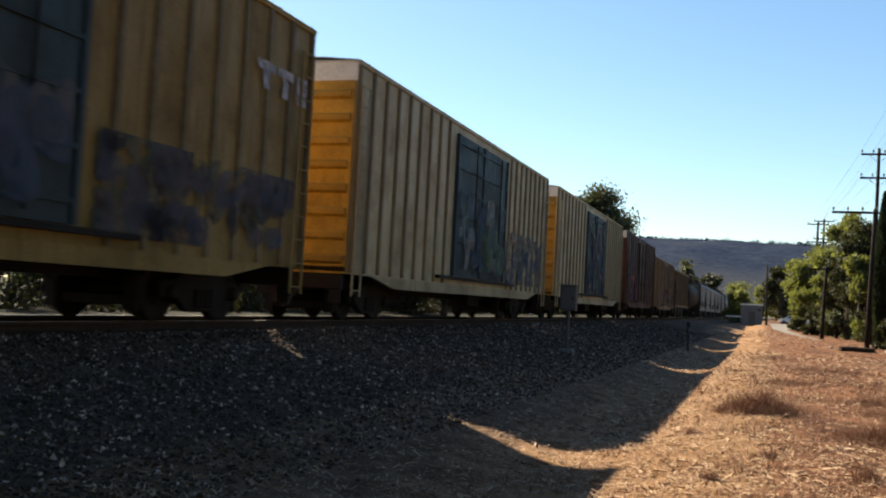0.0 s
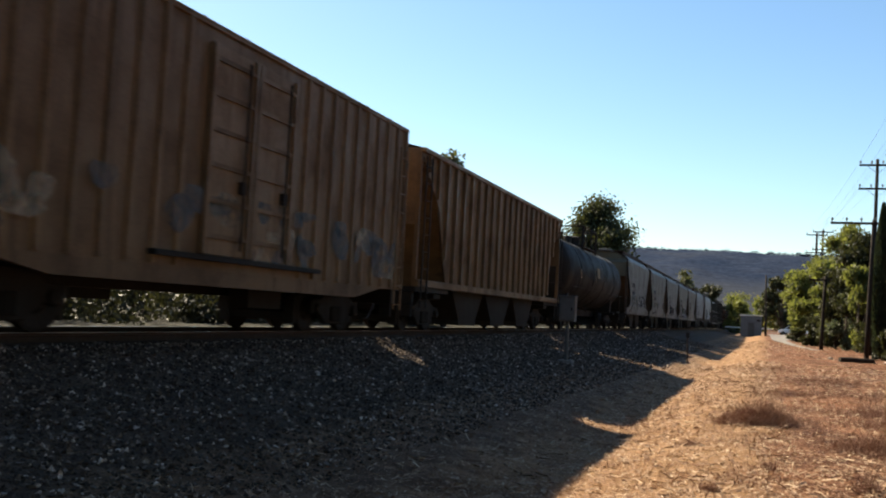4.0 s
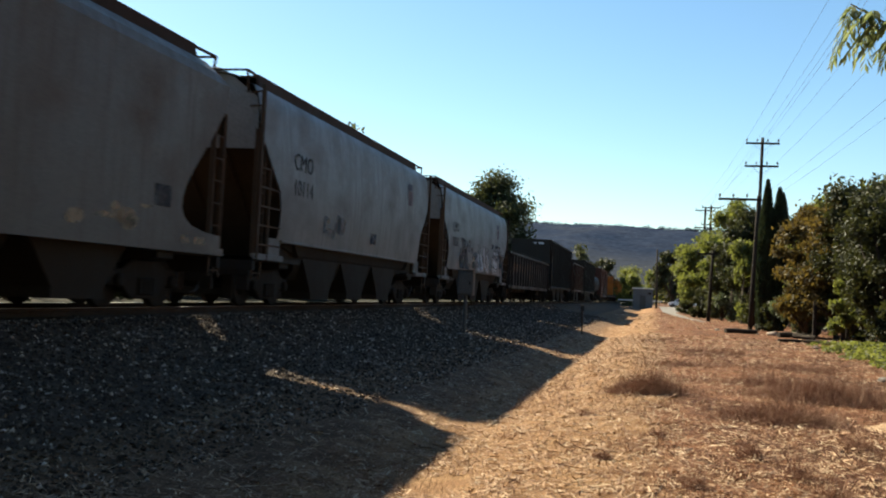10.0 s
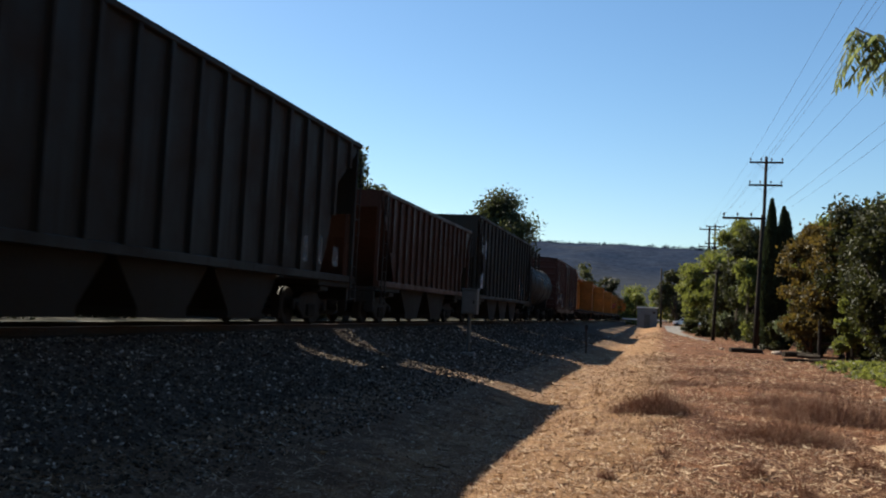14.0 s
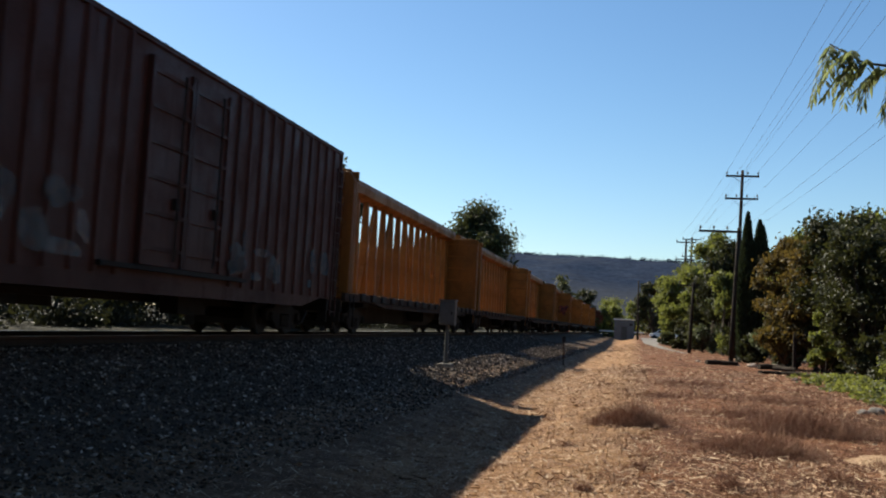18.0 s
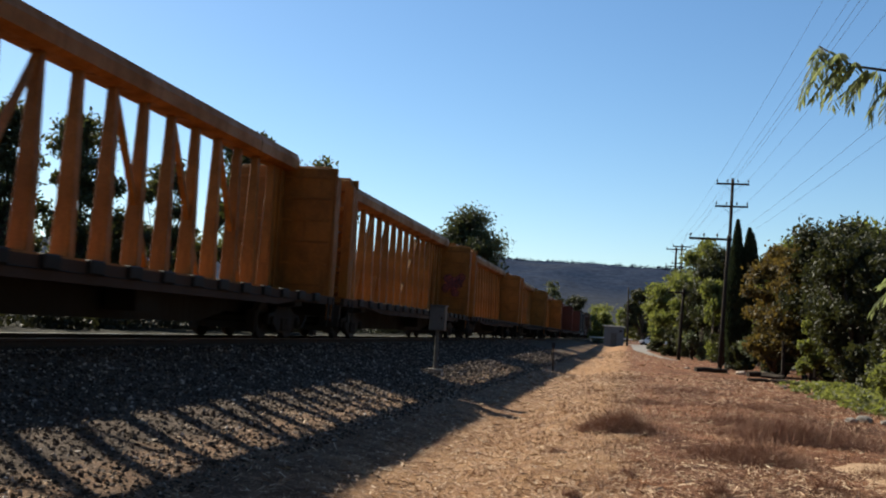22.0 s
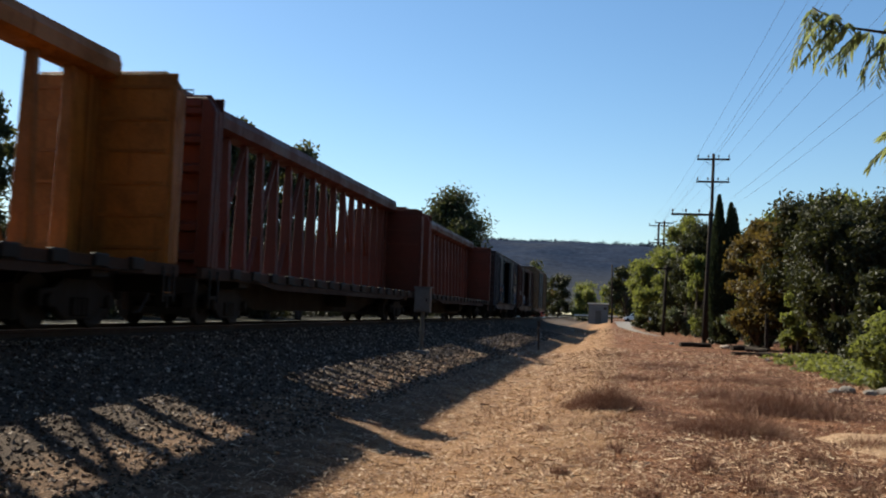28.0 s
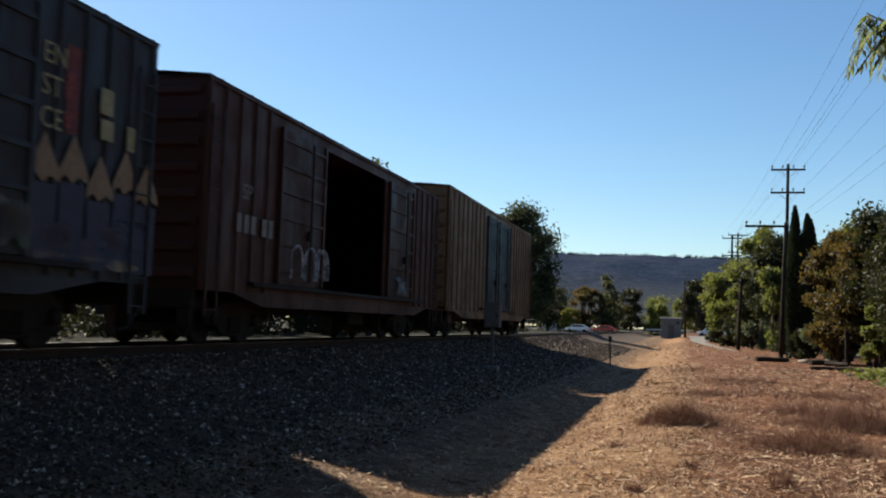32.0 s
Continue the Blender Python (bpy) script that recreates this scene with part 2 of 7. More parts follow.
# ---- building tools ----
CUBE = ((0, 3, 2, 1), (4, 5, 6, 7), (0, 1, 5, 4), (1, 2, 6, 5), (2, 3, 7, 6), (3, 0, 4, 7))


class Shape:
    """Collects vertices and faces of one mesh."""

    def __init__(self):
        self.v, self.f = [], []

    def box(self, x0, y0, z0, x1, y1, z1):
        i = len(self.v)
        self.v += [(x0, y0, z0), (x1, y0, z0), (x1, y1, z0), (x0, y1, z0), (x0, y0, z1), (x1, y0, z1), (x1, y1, z1), (x0, y1, z1)]
        self.f += [tuple(i + k for k in q) for q in CUBE]
        return self

    def bar(self, a, b, w, d, up=(0, 0, 1)):
        """A straight bar from a to b, w across and d deep."""
        a, b = Vector(a), Vector(b)
        t = (b - a).normalized()
        s = t.cross(Vector(up))
        if s.length < 1e-4:
            s = t.cross(Vector((1, 0, 0)))
        s.normalize()
        u = s.cross(t)
        i = len(self.v)
        for c in (a, b):
            for p, q in ((-1, -1), (1, -1), (1, 1), (-1, 1)):
                self.v.append(tuple(c + s * (p * w / 2) + u * (q * d / 2)))
        self.f += [tuple(i + k for k in q) for q in ((0, 3, 2, 1), (4, 5, 6, 7), (0, 1, 5, 4), (1, 2, 6, 5), (2, 3, 7, 6), (3, 0, 4, 7))]
        return self

    def tube(self, pts, radii, n=6, caps=True):
        """A round tube through the points."""
        pts = [Vector(p) for p in pts]
        base = len(self.v)
        for k, p in enumerate(pts):
            t = (pts[min(k + 1, len(pts) - 1)] - pts[max(k - 1, 0)]).normalized()
            s = t.cross(Vector((0.31, 0.17, 0.94)))
            if s.length < 1e-3:
                s = t.cross(Vector((1, 0, 0)))
            s.normalize()
            u = s.cross(t)
            r = radii[k] if isinstance(radii, (list, tuple)) else radii
            for j in range(n):
                a = 2 * math.pi * j / n
                self.v.append(tuple(p + s * (r * math.cos(a)) + u * (r * math.sin(a))))
        for k in range(len(pts) - 1):
            for j in range(n):
                a, b = base + k * n + j, base + k * n + (j + 1) % n
                self.f.append((a, b, b + n, a + n))
        if caps:
            self.f.append(tuple(base + j for j in reversed(range(n))))
            self.f.append(tuple(base + (len(pts) - 1) * n + j for j in range(n)))
        return self

    def lathe(self, prof, centre=(0, 0, 0), axis="y", n=24):
        """A body of revolution: prof is (place along the axis, radius)."""
        base = len(self.v)
        for s, r in prof:
            for j in range(n):
                a = 2 * math.pi * j / n
                c, d = r * math.cos(a), r * math.sin(a)
                q = (c, s, d) if axis == "y" else ((s, c, d) if axis == "x" else (c, d, s))
                self.v.append(tuple(q[i] + centre[i] for i in range(3)))
        for k in range(len(prof) - 1):
            for j in range(n):
                a, b = base + k * n + j, base + k * n + (j + 1) % n
                self.f.append((a, b, b + n, a + n))
        self.f.append(tuple(base + j for j in reversed(range(n))))
        self.f.append(tuple(base + (len(prof) - 1) * n + j for j in range(n)))
        return self

    def strip(self, rows):
        """Faces between rows of equally many points."""
        base, n = len(self.v), len(rows[0])
        for r in rows:
            self.v += [tuple(p) for p in r]
        for k in range(len(rows) - 1):
            for j in range(n - 1):
                a = base + k * n + j
                self.f.append((a, a + 1, a + 1 + n, a + n))
        return self

    def prism(self, outline, axis, a, b):
        """An outline of (u, v) pushed along an axis from a to b: x: (y, z); y: (x, z); z: (x, y)."""
        base, n = len(self.v), len(outline)
        for s in (a, b):
            for u, v in outline:
                self.v.append((s, u, v) if axis == "x" else ((u, s, v) if axis == "y" else (u, v, s)))
        for j in range(n):
            k = (j + 1) % n
            self.f.append((base + j, base + k, base + n + k, base + n + j))
        self.f += [tuple(base + j for j in reversed(range(n))), tuple(base + n + j for j in range(n))]
        return self

    def mesh(self, name, material, bevel=0.0, smooth=False, fix=True):
        me = bpy.data.meshes.new(name)
        me.from_pydata(self.v, [], self.f)
        if fix or bevel:
            bm = bmesh.new()
            bm.from_mesh(me)
            bmesh.ops.recalc_face_normals(bm, faces=bm.faces)
            if bevel:
                bmesh.ops.bevel(bm, geom=[e for e in bm.edges if len(e.link_faces) == 2 and e.calc_face_angle(0) > 0.6], offset=bevel, segments=1, affect="EDGES", clamp_overlap=True)
            bm.to_mesh(me)
            bm.free()
        me.materials.append(material)
        if smooth:
            me.shade_smooth()
        return me


def part(name, me, parent=None, at=(0, 0, 0), label="", turn=None):
    """Links a mesh as one object under a thing or a part."""
    ob = new(name, me)
    ob.location = at
    if turn:
        ob.rotation_euler = [radians(a) for a in turn]
    if parent:
        ob.parent = parent
    return tagged(ob, label)


def thing(name, label, category, group="", at=(0, 0, 0), me=None, kind=""):
    ob = new(name, me)
    ob.location = at
    return tagged(ob, label, category, group, kind)


def soup(name, verts, faces, material):
    """One mesh of very many small pieces."""
    me = bpy.data.meshes.new(name)
    me.from_pydata(np.asarray(verts).tolist() if not isinstance(verts, list) else verts, [], np.asarray(faces).tolist() if not isinstance(faces, list) else faces)
    me.materials.append(material)
    return me


RNG = np.random.default_rng(7)


def leaf_cloud(centres, radii, count, size, droop=0.0, rng=RNG, shell=0.45):
    """Many leaf blades (two triangles each, folded) spread through lobes of a crown."""
    c = np.asarray(centres, float)
    r = np.asarray(radii, float)
    if r.ndim == 1:
        r = np.stack([r, r, r * 0.8], 1)
    w = (r[:, 0] * r[:, 1] * r[:, 2]) ** 0.7
    k = rng.choice(len(c), count, p=w / w.sum())
    d = rng.normal(size=(count, 3))
    d /= np.linalg.norm(d, axis=1)[:, None]
    rad = (shell + (1 - shell) * rng.random(count)) * (1 + 0.16 * rng.normal(size=count))
    p = c[k] + d * r[k] * rad[:, None]
    a = rng.normal(size=(count, 3))
    a[:, 2] -= droop
    a /= np.linalg.norm(a, axis=1)[:, None]
    b = np.cross(a, rng.normal(size=(count, 3)))
    b /= np.linalg.norm(b, axis=1)[:, None]
    s = size * (0.55 + 0.9 * rng.random(count))[:, None]
    nrm = np.cross(a, b)
    q = np.stack([p - a * s, p + b * s * 0.45 + nrm * s * 0.12, p + a * s, p - b * s * 0.45 + nrm * s * 0.12], 1).reshape(-1, 3)
    f = np.arange(count * 4).reshape(-1, 4)
    return q, f


def smoothstep(a, b, x):
    t = min(1.0, max(0.0, (x - a) / (b - a)))
    return t * t * (3 - 2 * t)


# Cross-section of the ground: ballast bank, shallow ditch, dry verge.
SEC_X = [-4000, -400, -60, -14.0, -12.2, -11.5, -11.0, -8.35, -8.0, -7.25, -6.5, -5.9, -5.0, -4.2, -3.4, -2.75, -2.3, -1.85, -1.1, -0.5, 0.5, 8, 4000]
SEC_Z = [3.0, 1.5, 0.75, 0.55, 0.55, 0.75, 0.84, 0.84, 0.64, 0.4, 0.27, 0.21, 0.07, -0.04, -0.16, -0.31, -0.33, -0.28, -0.08, 0.0, 0.03, 0.0, 0.0]



def ground_z(x, y):
    z = float(np.interp(x, SEC_X, SEC_Z))
    z += 0.75 * smoothstep(100, 190, y) * smoothstep(-6.5, -2.5, x)
    near = smoothstep(140, 60, y) * smoothstep(-7.5, -5.0, x) if y < 140 else 0.0
    if near > 0:
        z += near * (0.05 * noise.noise((x * 0.45, y * 0.3, 0)) + 0.02 * noise.noise((x * 1.7, y * 1.3, 3)))
    return z
# ---- rolling stock: every car has its origin at rail height, the end that leads at -y ----
WHEEL_R = 0.457
CARS = []        # (thing, place of its middle along the train)
WHEELSETS = [[], []]


def truck_meshes():
    ws = Shape()
    for s in (-1, 1):
        ws.lathe([(s * 0.70, 0.05), (s * 0.70, 0.42), (s * 0.705, 0.47), (s * 0.735, 0.485), (s * 0.745, 0.455), (s * 0.83, 0.45), (s * 0.84, 0.40), (s * 0.80, 0.22), (s * 0.86, 0.14), (s * 0.87, 0.08)], axis="x", n=20)
    ws.lathe([(-1.02, 0.075), (-0.7, 0.085), (0.7, 0.085), (1.02, 0.075)], axis="x", n=10)
    sf = Shape()
    out = [(-1.12, 0.36), (-1.12, 0.62), (-0.75, 0.66), (-0.42, 0.82), (0.42, 0.82), (0.75, 0.66), (1.12, 0.62), (1.12, 0.36), (0.72, 0.38), (0.42, 0.16), (-0.42, 0.16), (-0.72, 0.38)]
    sf.prism(out, "x", -0.07, 0.07)
    for y in (-0.2, -0.07, 0.07, 0.2):
        sf.lathe([(0.22, 0.055), (0.52, 0.055)], (0.09, y, 0), "z", 8)
    for y in (-0.89, 0.89):
        sf.lathe([(-0.02, 0.12), (0.14, 0.12), (0.16, 0.07)], (0, y, 0.46), "x", 10)
    bo = Shape().box(-1.0, -0.2, 0.52, 1.0, 0.2, 0.78).box(-0.3, -0.3, 0.78, 0.3, 0.3, 0.88)
    bo.box(-0.62, -0.55, 0.33, 0.62, -0.46, 0.43).box(-0.62, 0.46, 0.33, 0.62, 0.55, 0.43)
    return ws.mesh("wheelset", STEEL), sf.mesh("side_frame", STEEL, 0.02), bo.mesh("truck", STEEL)


WS_ME, SF_ME, BO_ME = truck_meshes()
SILL_ME = Shape().box(-1.42, -0.07, 0.66, 1.42, 0.07, 0.99).box(-0.42, -0.1, 0.5, 0.42, 0.06, 0.66).box(-1.4, -0.05, 0.36, -1.15, 0.03, 0.66).box(1.15, -0.05, 0.36, 1.4, 0.03, 0.66).mesh("end_sill", STEEL, 0.015)
BOLST_ME = Shape().prism([(-1.42, 0.98), (1.42, 0.98), (1.42, 0.86), (0.5, 0.74), (-0.5, 0.74), (-1.42, 0.86)], "y", -0.28, 0.28).mesh("body_bolster", STEEL, 0.015)
HOSE_ME = Shape().tube([(0.42, 0.1, 0.72), (0.44, -0.12, 0.55), (0.42, -0.34, 0.3), (0.38, -0.48, 0.26)], 0.028, 6).mesh("air_hose", RUBBER, smooth=True)
RIG_ME = Shape().bar((-0.75, -1.25, 0.3), (0.75, -1.25, 0.3), 0.12, 0.14).bar((-0.75, 1.25, 0.3), (0.75, 1.25, 0.3), 0.12, 0.14).bar((0.1, -1.25, 0.34), (0.1, 1.25, 0.34), 0.06, 0.09).bar((-0.72, -1.35, 0.16), (-0.72, -1.35, 0.7), 0.1, 0.22).bar((0.72, -1.35, 0.16), (0.72, -1.35, 0.7), 0.1, 0.22).bar((-0.72, 1.35, 0.16), (-0.72, 1.35, 0.7), 0.1, 0.22).bar((0.72, 1.35, 0.16), (0.72, 1.35, 0.7), 0.1, 0.22).mesh("brake_rigging", STEEL, fix=False)
CPL_ME = Shape().box(-0.11, -0.1, 0.70, 0.11, 0.55, 0.95).box(-0.17, -0.42, 0.68, 0.05, -0.08, 0.98).box(0.05, -0.36, 0.72, 0.16, -0.1, 0.94).box(-0.03, -0.2, 0.32, 0.02, 0.0, 0.7).mesh("coupler", RUST, 0.02)
BRK_ME = Shape().lathe([(-0.03, 0.02), (-0.03, 0.26), (0.0, 0.28), (0.03, 0.26), (0.03, 0.02)], axis="y", n=16).mesh("brake_wheel", STEEL)


def ladder_mesh(name, z0, z1, mat, width=0.42, step=0.42):
    s = Shape().bar((0, -width / 2, z0), (0, -width / 2, z1), 0.05, 0.03).bar((0, width / 2, z0), (0, width / 2, z1), 0.05, 0.03)
    z = z0 + 0.12
    while z < z1:
        s.bar((0.0, -width / 2, z), (0.0, width / 2, z), 0.022, 0.022)
        z += step
    return s.mesh(name, mat, fix=False)


def running_gear(root, length, inset):
    """Two trucks with their wheelsets, and a coupler at either end."""
    for s in (-1, 1):
        tr = part("truck", BO_ME, root, (0, s * (length / 2 - inset), 0))
        for x in (-1.0, 1.0):
            part("side_frame", SF_ME, tr, (x, 0, 0), turn=None if x > 0 else (0, 0, 180))
        for k, y in enumerate((-0.89, 0.89)):
            w = part("wheelset", WS_ME, tr, (0, y, WHEEL_R))
            WHEELSETS[k].append(w)
        part("brake_rigging", RIG_ME, tr)
        flip = (0, 0, 0) if s < 0 else (0, 0, 180)
        part("body_bolster", BOLST_ME, root, (0, s * (length / 2 - inset), 0))
        part("end_sill", SILL_ME, root, (0, s * (length / 2 - 0.09), 0), turn=flip)
        part("air_hose", HOSE_ME, root, (0, s * (length / 2 - 0.05), 0), turn=flip)
        part("coupler", CPL_ME, root, (0, s * length / 2, 0), turn=flip)


def start_car(name, near, far, label, group, category="railway car"):
    root = thing(name, label, category, group)
    CARS.append((root, (near + far) / 2))
    return root, far - near


def end_wall(name, half, z0, z1, mat, ribs, depth=0.07):
    s = Shape().box(-half, -0.05, z0, half, 0.05, z1)
    rib = Shape().prism([(0.05, -0.1), (0.05 + depth, -0.05), (0.05 + depth, 0.05), (0.05, 0.1)], "x", -half * 0.93, half * 0.93)
    return s.mesh(name, mat), rib.mesh("corrugation", mat), [z0 + (z1 - z0) * (k + 0.6) / (ribs + 0.2) for k in range(ribs)]


def holed_wall(x0, x1, ys, zs, hole):
    """A wall of cells between x0 and x1, with one cell of the middle left open."""
    s = Shape()
    n = len(zs)
    idx = lambda i, j, side: (i * n + j) * 2 + side
    for y in ys:
        for z in zs:
            s.v += [(x0, y, z), (x1, y, z)]
    open_ = lambda i, j: not (0 <= i < len(ys) - 1 and 0 <= j < n - 1) or (hole and (i, j) == hole)
    for i in range(len(ys) - 1):
        for j in range(n - 1):
            if open_(i, j):
                continue
            for d in (0, 1):
                s.f.append((idx(i, j, d), idx(i + 1, j, d), idx(i + 1, j + 1, d), idx(i, j + 1, d)))
            for (ii, jj), (p, q) in (((i - 1, j), ((i, j), (i, j + 1))), ((i + 1, j), ((i + 1, j), (i + 1, j + 1))), ((i, j - 1), ((i, j), (i + 1, j))), ((i, j + 1), ((i, j + 1), (i + 1, j + 1)))):
                if open_(ii, jj):
                    s.f.append((idx(*p, 0), idx(*q, 0), idx(*q, 1), idx(*p, 1)))
    return s


def box_car(near, far, eave, side, end, door, roof, label, group, ribs=8, door_span=(-2.4, 2.9), floor=1.12, opened=None, cap=None, doors=None, post=None):
    """A boxcar: ribbed sides with sliding doors (opened: the clear span), corrugated ends and a shallow roof."""
    root, L = start_car("boxcar", near, far, label, group)
    h, half, z0 = L / 2, HALF - 0.05, 0.98
    a, b = door_span
    for s in (-1, 1):
        x0, x1 = (half - 0.05, half) if s > 0 else (-half, -half + 0.05)
        hole = opened if (opened and s > 0) else None
        p, q = hole if hole else (a, b)
        sh = holed_wall(x0, x1, (-h, p, q, h), (z0, floor, eave - 0.3, eave), (1, 1) if hole else None)
        part("side_wall", sh.mesh("side_wall", side), root)
        # posts
        rib = Shape().prism([(half, -0.075), (half + 0.05, -0.045), (half + 0.05, 0.045), (half, 0.075)] if s > 0 else [(-half, -0.075), (-half, 0.075), (-half - 0.05, 0.045), (-half - 0.05, -0.045)], "z", z0 + 0.03, eave - 0.08).mesh("rib", post or side, fix=True)
        lo = min(a, p) - 0.2
        hi = max(b, q) + 0.2
        if doors and s > 0:
            lo, hi = doors[0][0] - 0.12, doors[-1][1] + 0.12
        for k in range(ribs):
            part("rib", rib, root, (0, -h + 0.09 + (lo + h - 0.15) * k / (ribs - 0.5), 0))
            part("rib", rib, root, (0, h - 0.09 - (h - hi - 0.15) * k / (ribs - 0.5), 0))
        part("top_chord", Shape().box(x0 + s * 0.02, -h, eave - 0.09, x1 + s * 0.045, h, eave).mesh("top_chord", side, 0.012), root)
        part("side_sill", Shape().prism([(-h + 1.2, z0), (h - 1.2, z0), (h - 2.6, z0 - 0.24), (-h + 2.6, z0 - 0.24)], "x", x0, x1 + s * 0.03).mesh("side_sill", side), root)
        spans = doors if (doors and s > 0) else [(a, (a + b) / 2), ((a + b) / 2, b)]
        for da, db in spans:
            dm = Shape().box(0, da + 0.02, floor + 0.1, 0.05, db - 0.02, eave - 0.3)
            dr = part("door", dm.mesh("door", door), root, (half + 0.005, 0, 0) if s > 0 else (-half - 0.005, 0, 0), turn=None if s > 0 else (0, 0, 180))
            st = Shape().box(0.05, da + 0.125, 0, 0.085, db - 0.125, 0.07).mesh("stiffener", door)
            for k in range(6):
                part("stiffener", st, dr, (0, 0, floor + 0.35 + (eave - floor - 0.9) * k / 5))
            ed = Shape().box(0.05, 0.02, floor + 0.1, 0.095, 0.12, eave - 0.3).mesh("door_edge", door)
            for y in (da, db - 0.14):
                part("door_edge", ed, dr, (0, y, 0))
            bars = Shape().tube([(0.12, (da + db) / 2 + 0.35, floor + 0.2), (0.12, (da + db) / 2 + 0.35, eave - 0.4)], 0.022, 6).box(0.05, (da + db) / 2 + 0.28, floor + 1.1, 0.13, (da + db) / 2 + 0.42, floor + 1.3)
            part("lock_bar", bars.mesh("lock_bar", STEEL), dr)
        d0, d1 = spans[0][0] - 1.2, spans[-1][1] + 1.2
        part("door_track", Shape().box(x1 - 0.02 if s > 0 else x0 - 0.14, d0, floor + 0.0, x1 + 0.14 if s > 0 else x0 + 0.02, d1, floor + 0.08).mesh("door_track", STEEL), root)
    part("floor", Shape().box(-half + 0.05, -h, floor - 0.1, half - 0.05, h, floor).mesh("floor", RUST), root)
    em, cm, cz = end_wall("end_wall", half, z0, eave - (0.42 if cap else 0.0), end, 8)
    for s in (-1, 1):
        e = part("end_wall", em, root, (0, s * (h - 0.05), 0), turn=(0, 0, 180) if s < 0 else None)
        for z in cz:
            part("corrugation", cm, e, (0, 0, z))
        if cap:
            part("end_band", Shape().box(-half, -0.05, eave - 0.42, half, 0.06, eave).mesh("end_band", cap), e, label="white painted band")
    rf = Shape().strip([[(-half - 0.05, y, eave), (-0.8, y, eave + 0.07), (0, y, eave + 0.11), (0.8, y, eave + 0.07), (half + 0.05, y, eave)] for y in (-h - 0.04, h + 0.04)])
    rf.strip([[(-half - 0.05, y, eave - 0.03), (half + 0.05, y, eave - 0.03)] for y in (-h - 0.04, h + 0.04)])
    k = -h + 0.5
    while k < h:
        for s in (-1, 1):
            rf.bar((s * 0.06, k, eave + 0.115), (s * (half + 0.03), k, eave + 0.01), 0.07, 0.03)
        k += 1.25
    part("roof", rf.mesh("roof", roof, fix=False), root)
    lm = ladder_mesh("ladder", z0 - 0.45, eave - 0.5, side)
    for y in (-h + 0.32, h - 0.32):
        part("ladder", lm, root, (half + 0.08, y, 0))
        part("ladder", lm, root, (-half - 0.08, y, 0))
    part("underframe", Shape().box(-0.3, -h, 0.62, 0.3, h, 0.98).box(-1.3, -1.6, 0.45, -0.5, -0.6, 0.95).box(0.6, 1.2, 0.42, 1.0, 2.4, 0.85).mesh("underframe", STEEL), root)
    part("brake_wheel", BRK_ME, root, (-0.7, h + 0.12, 2.4))
    running_gear(root, L, 2.4)
    return root


def shell_rows(profile, cut, h):
    """Rows of a hopper's side sheet: at each height it ends short of the car's ends by cut(z)."""
    return [[(x, -h + cut(z), z), (x, 0, z), (x, h - cut(z), z)] for x, z in profile]


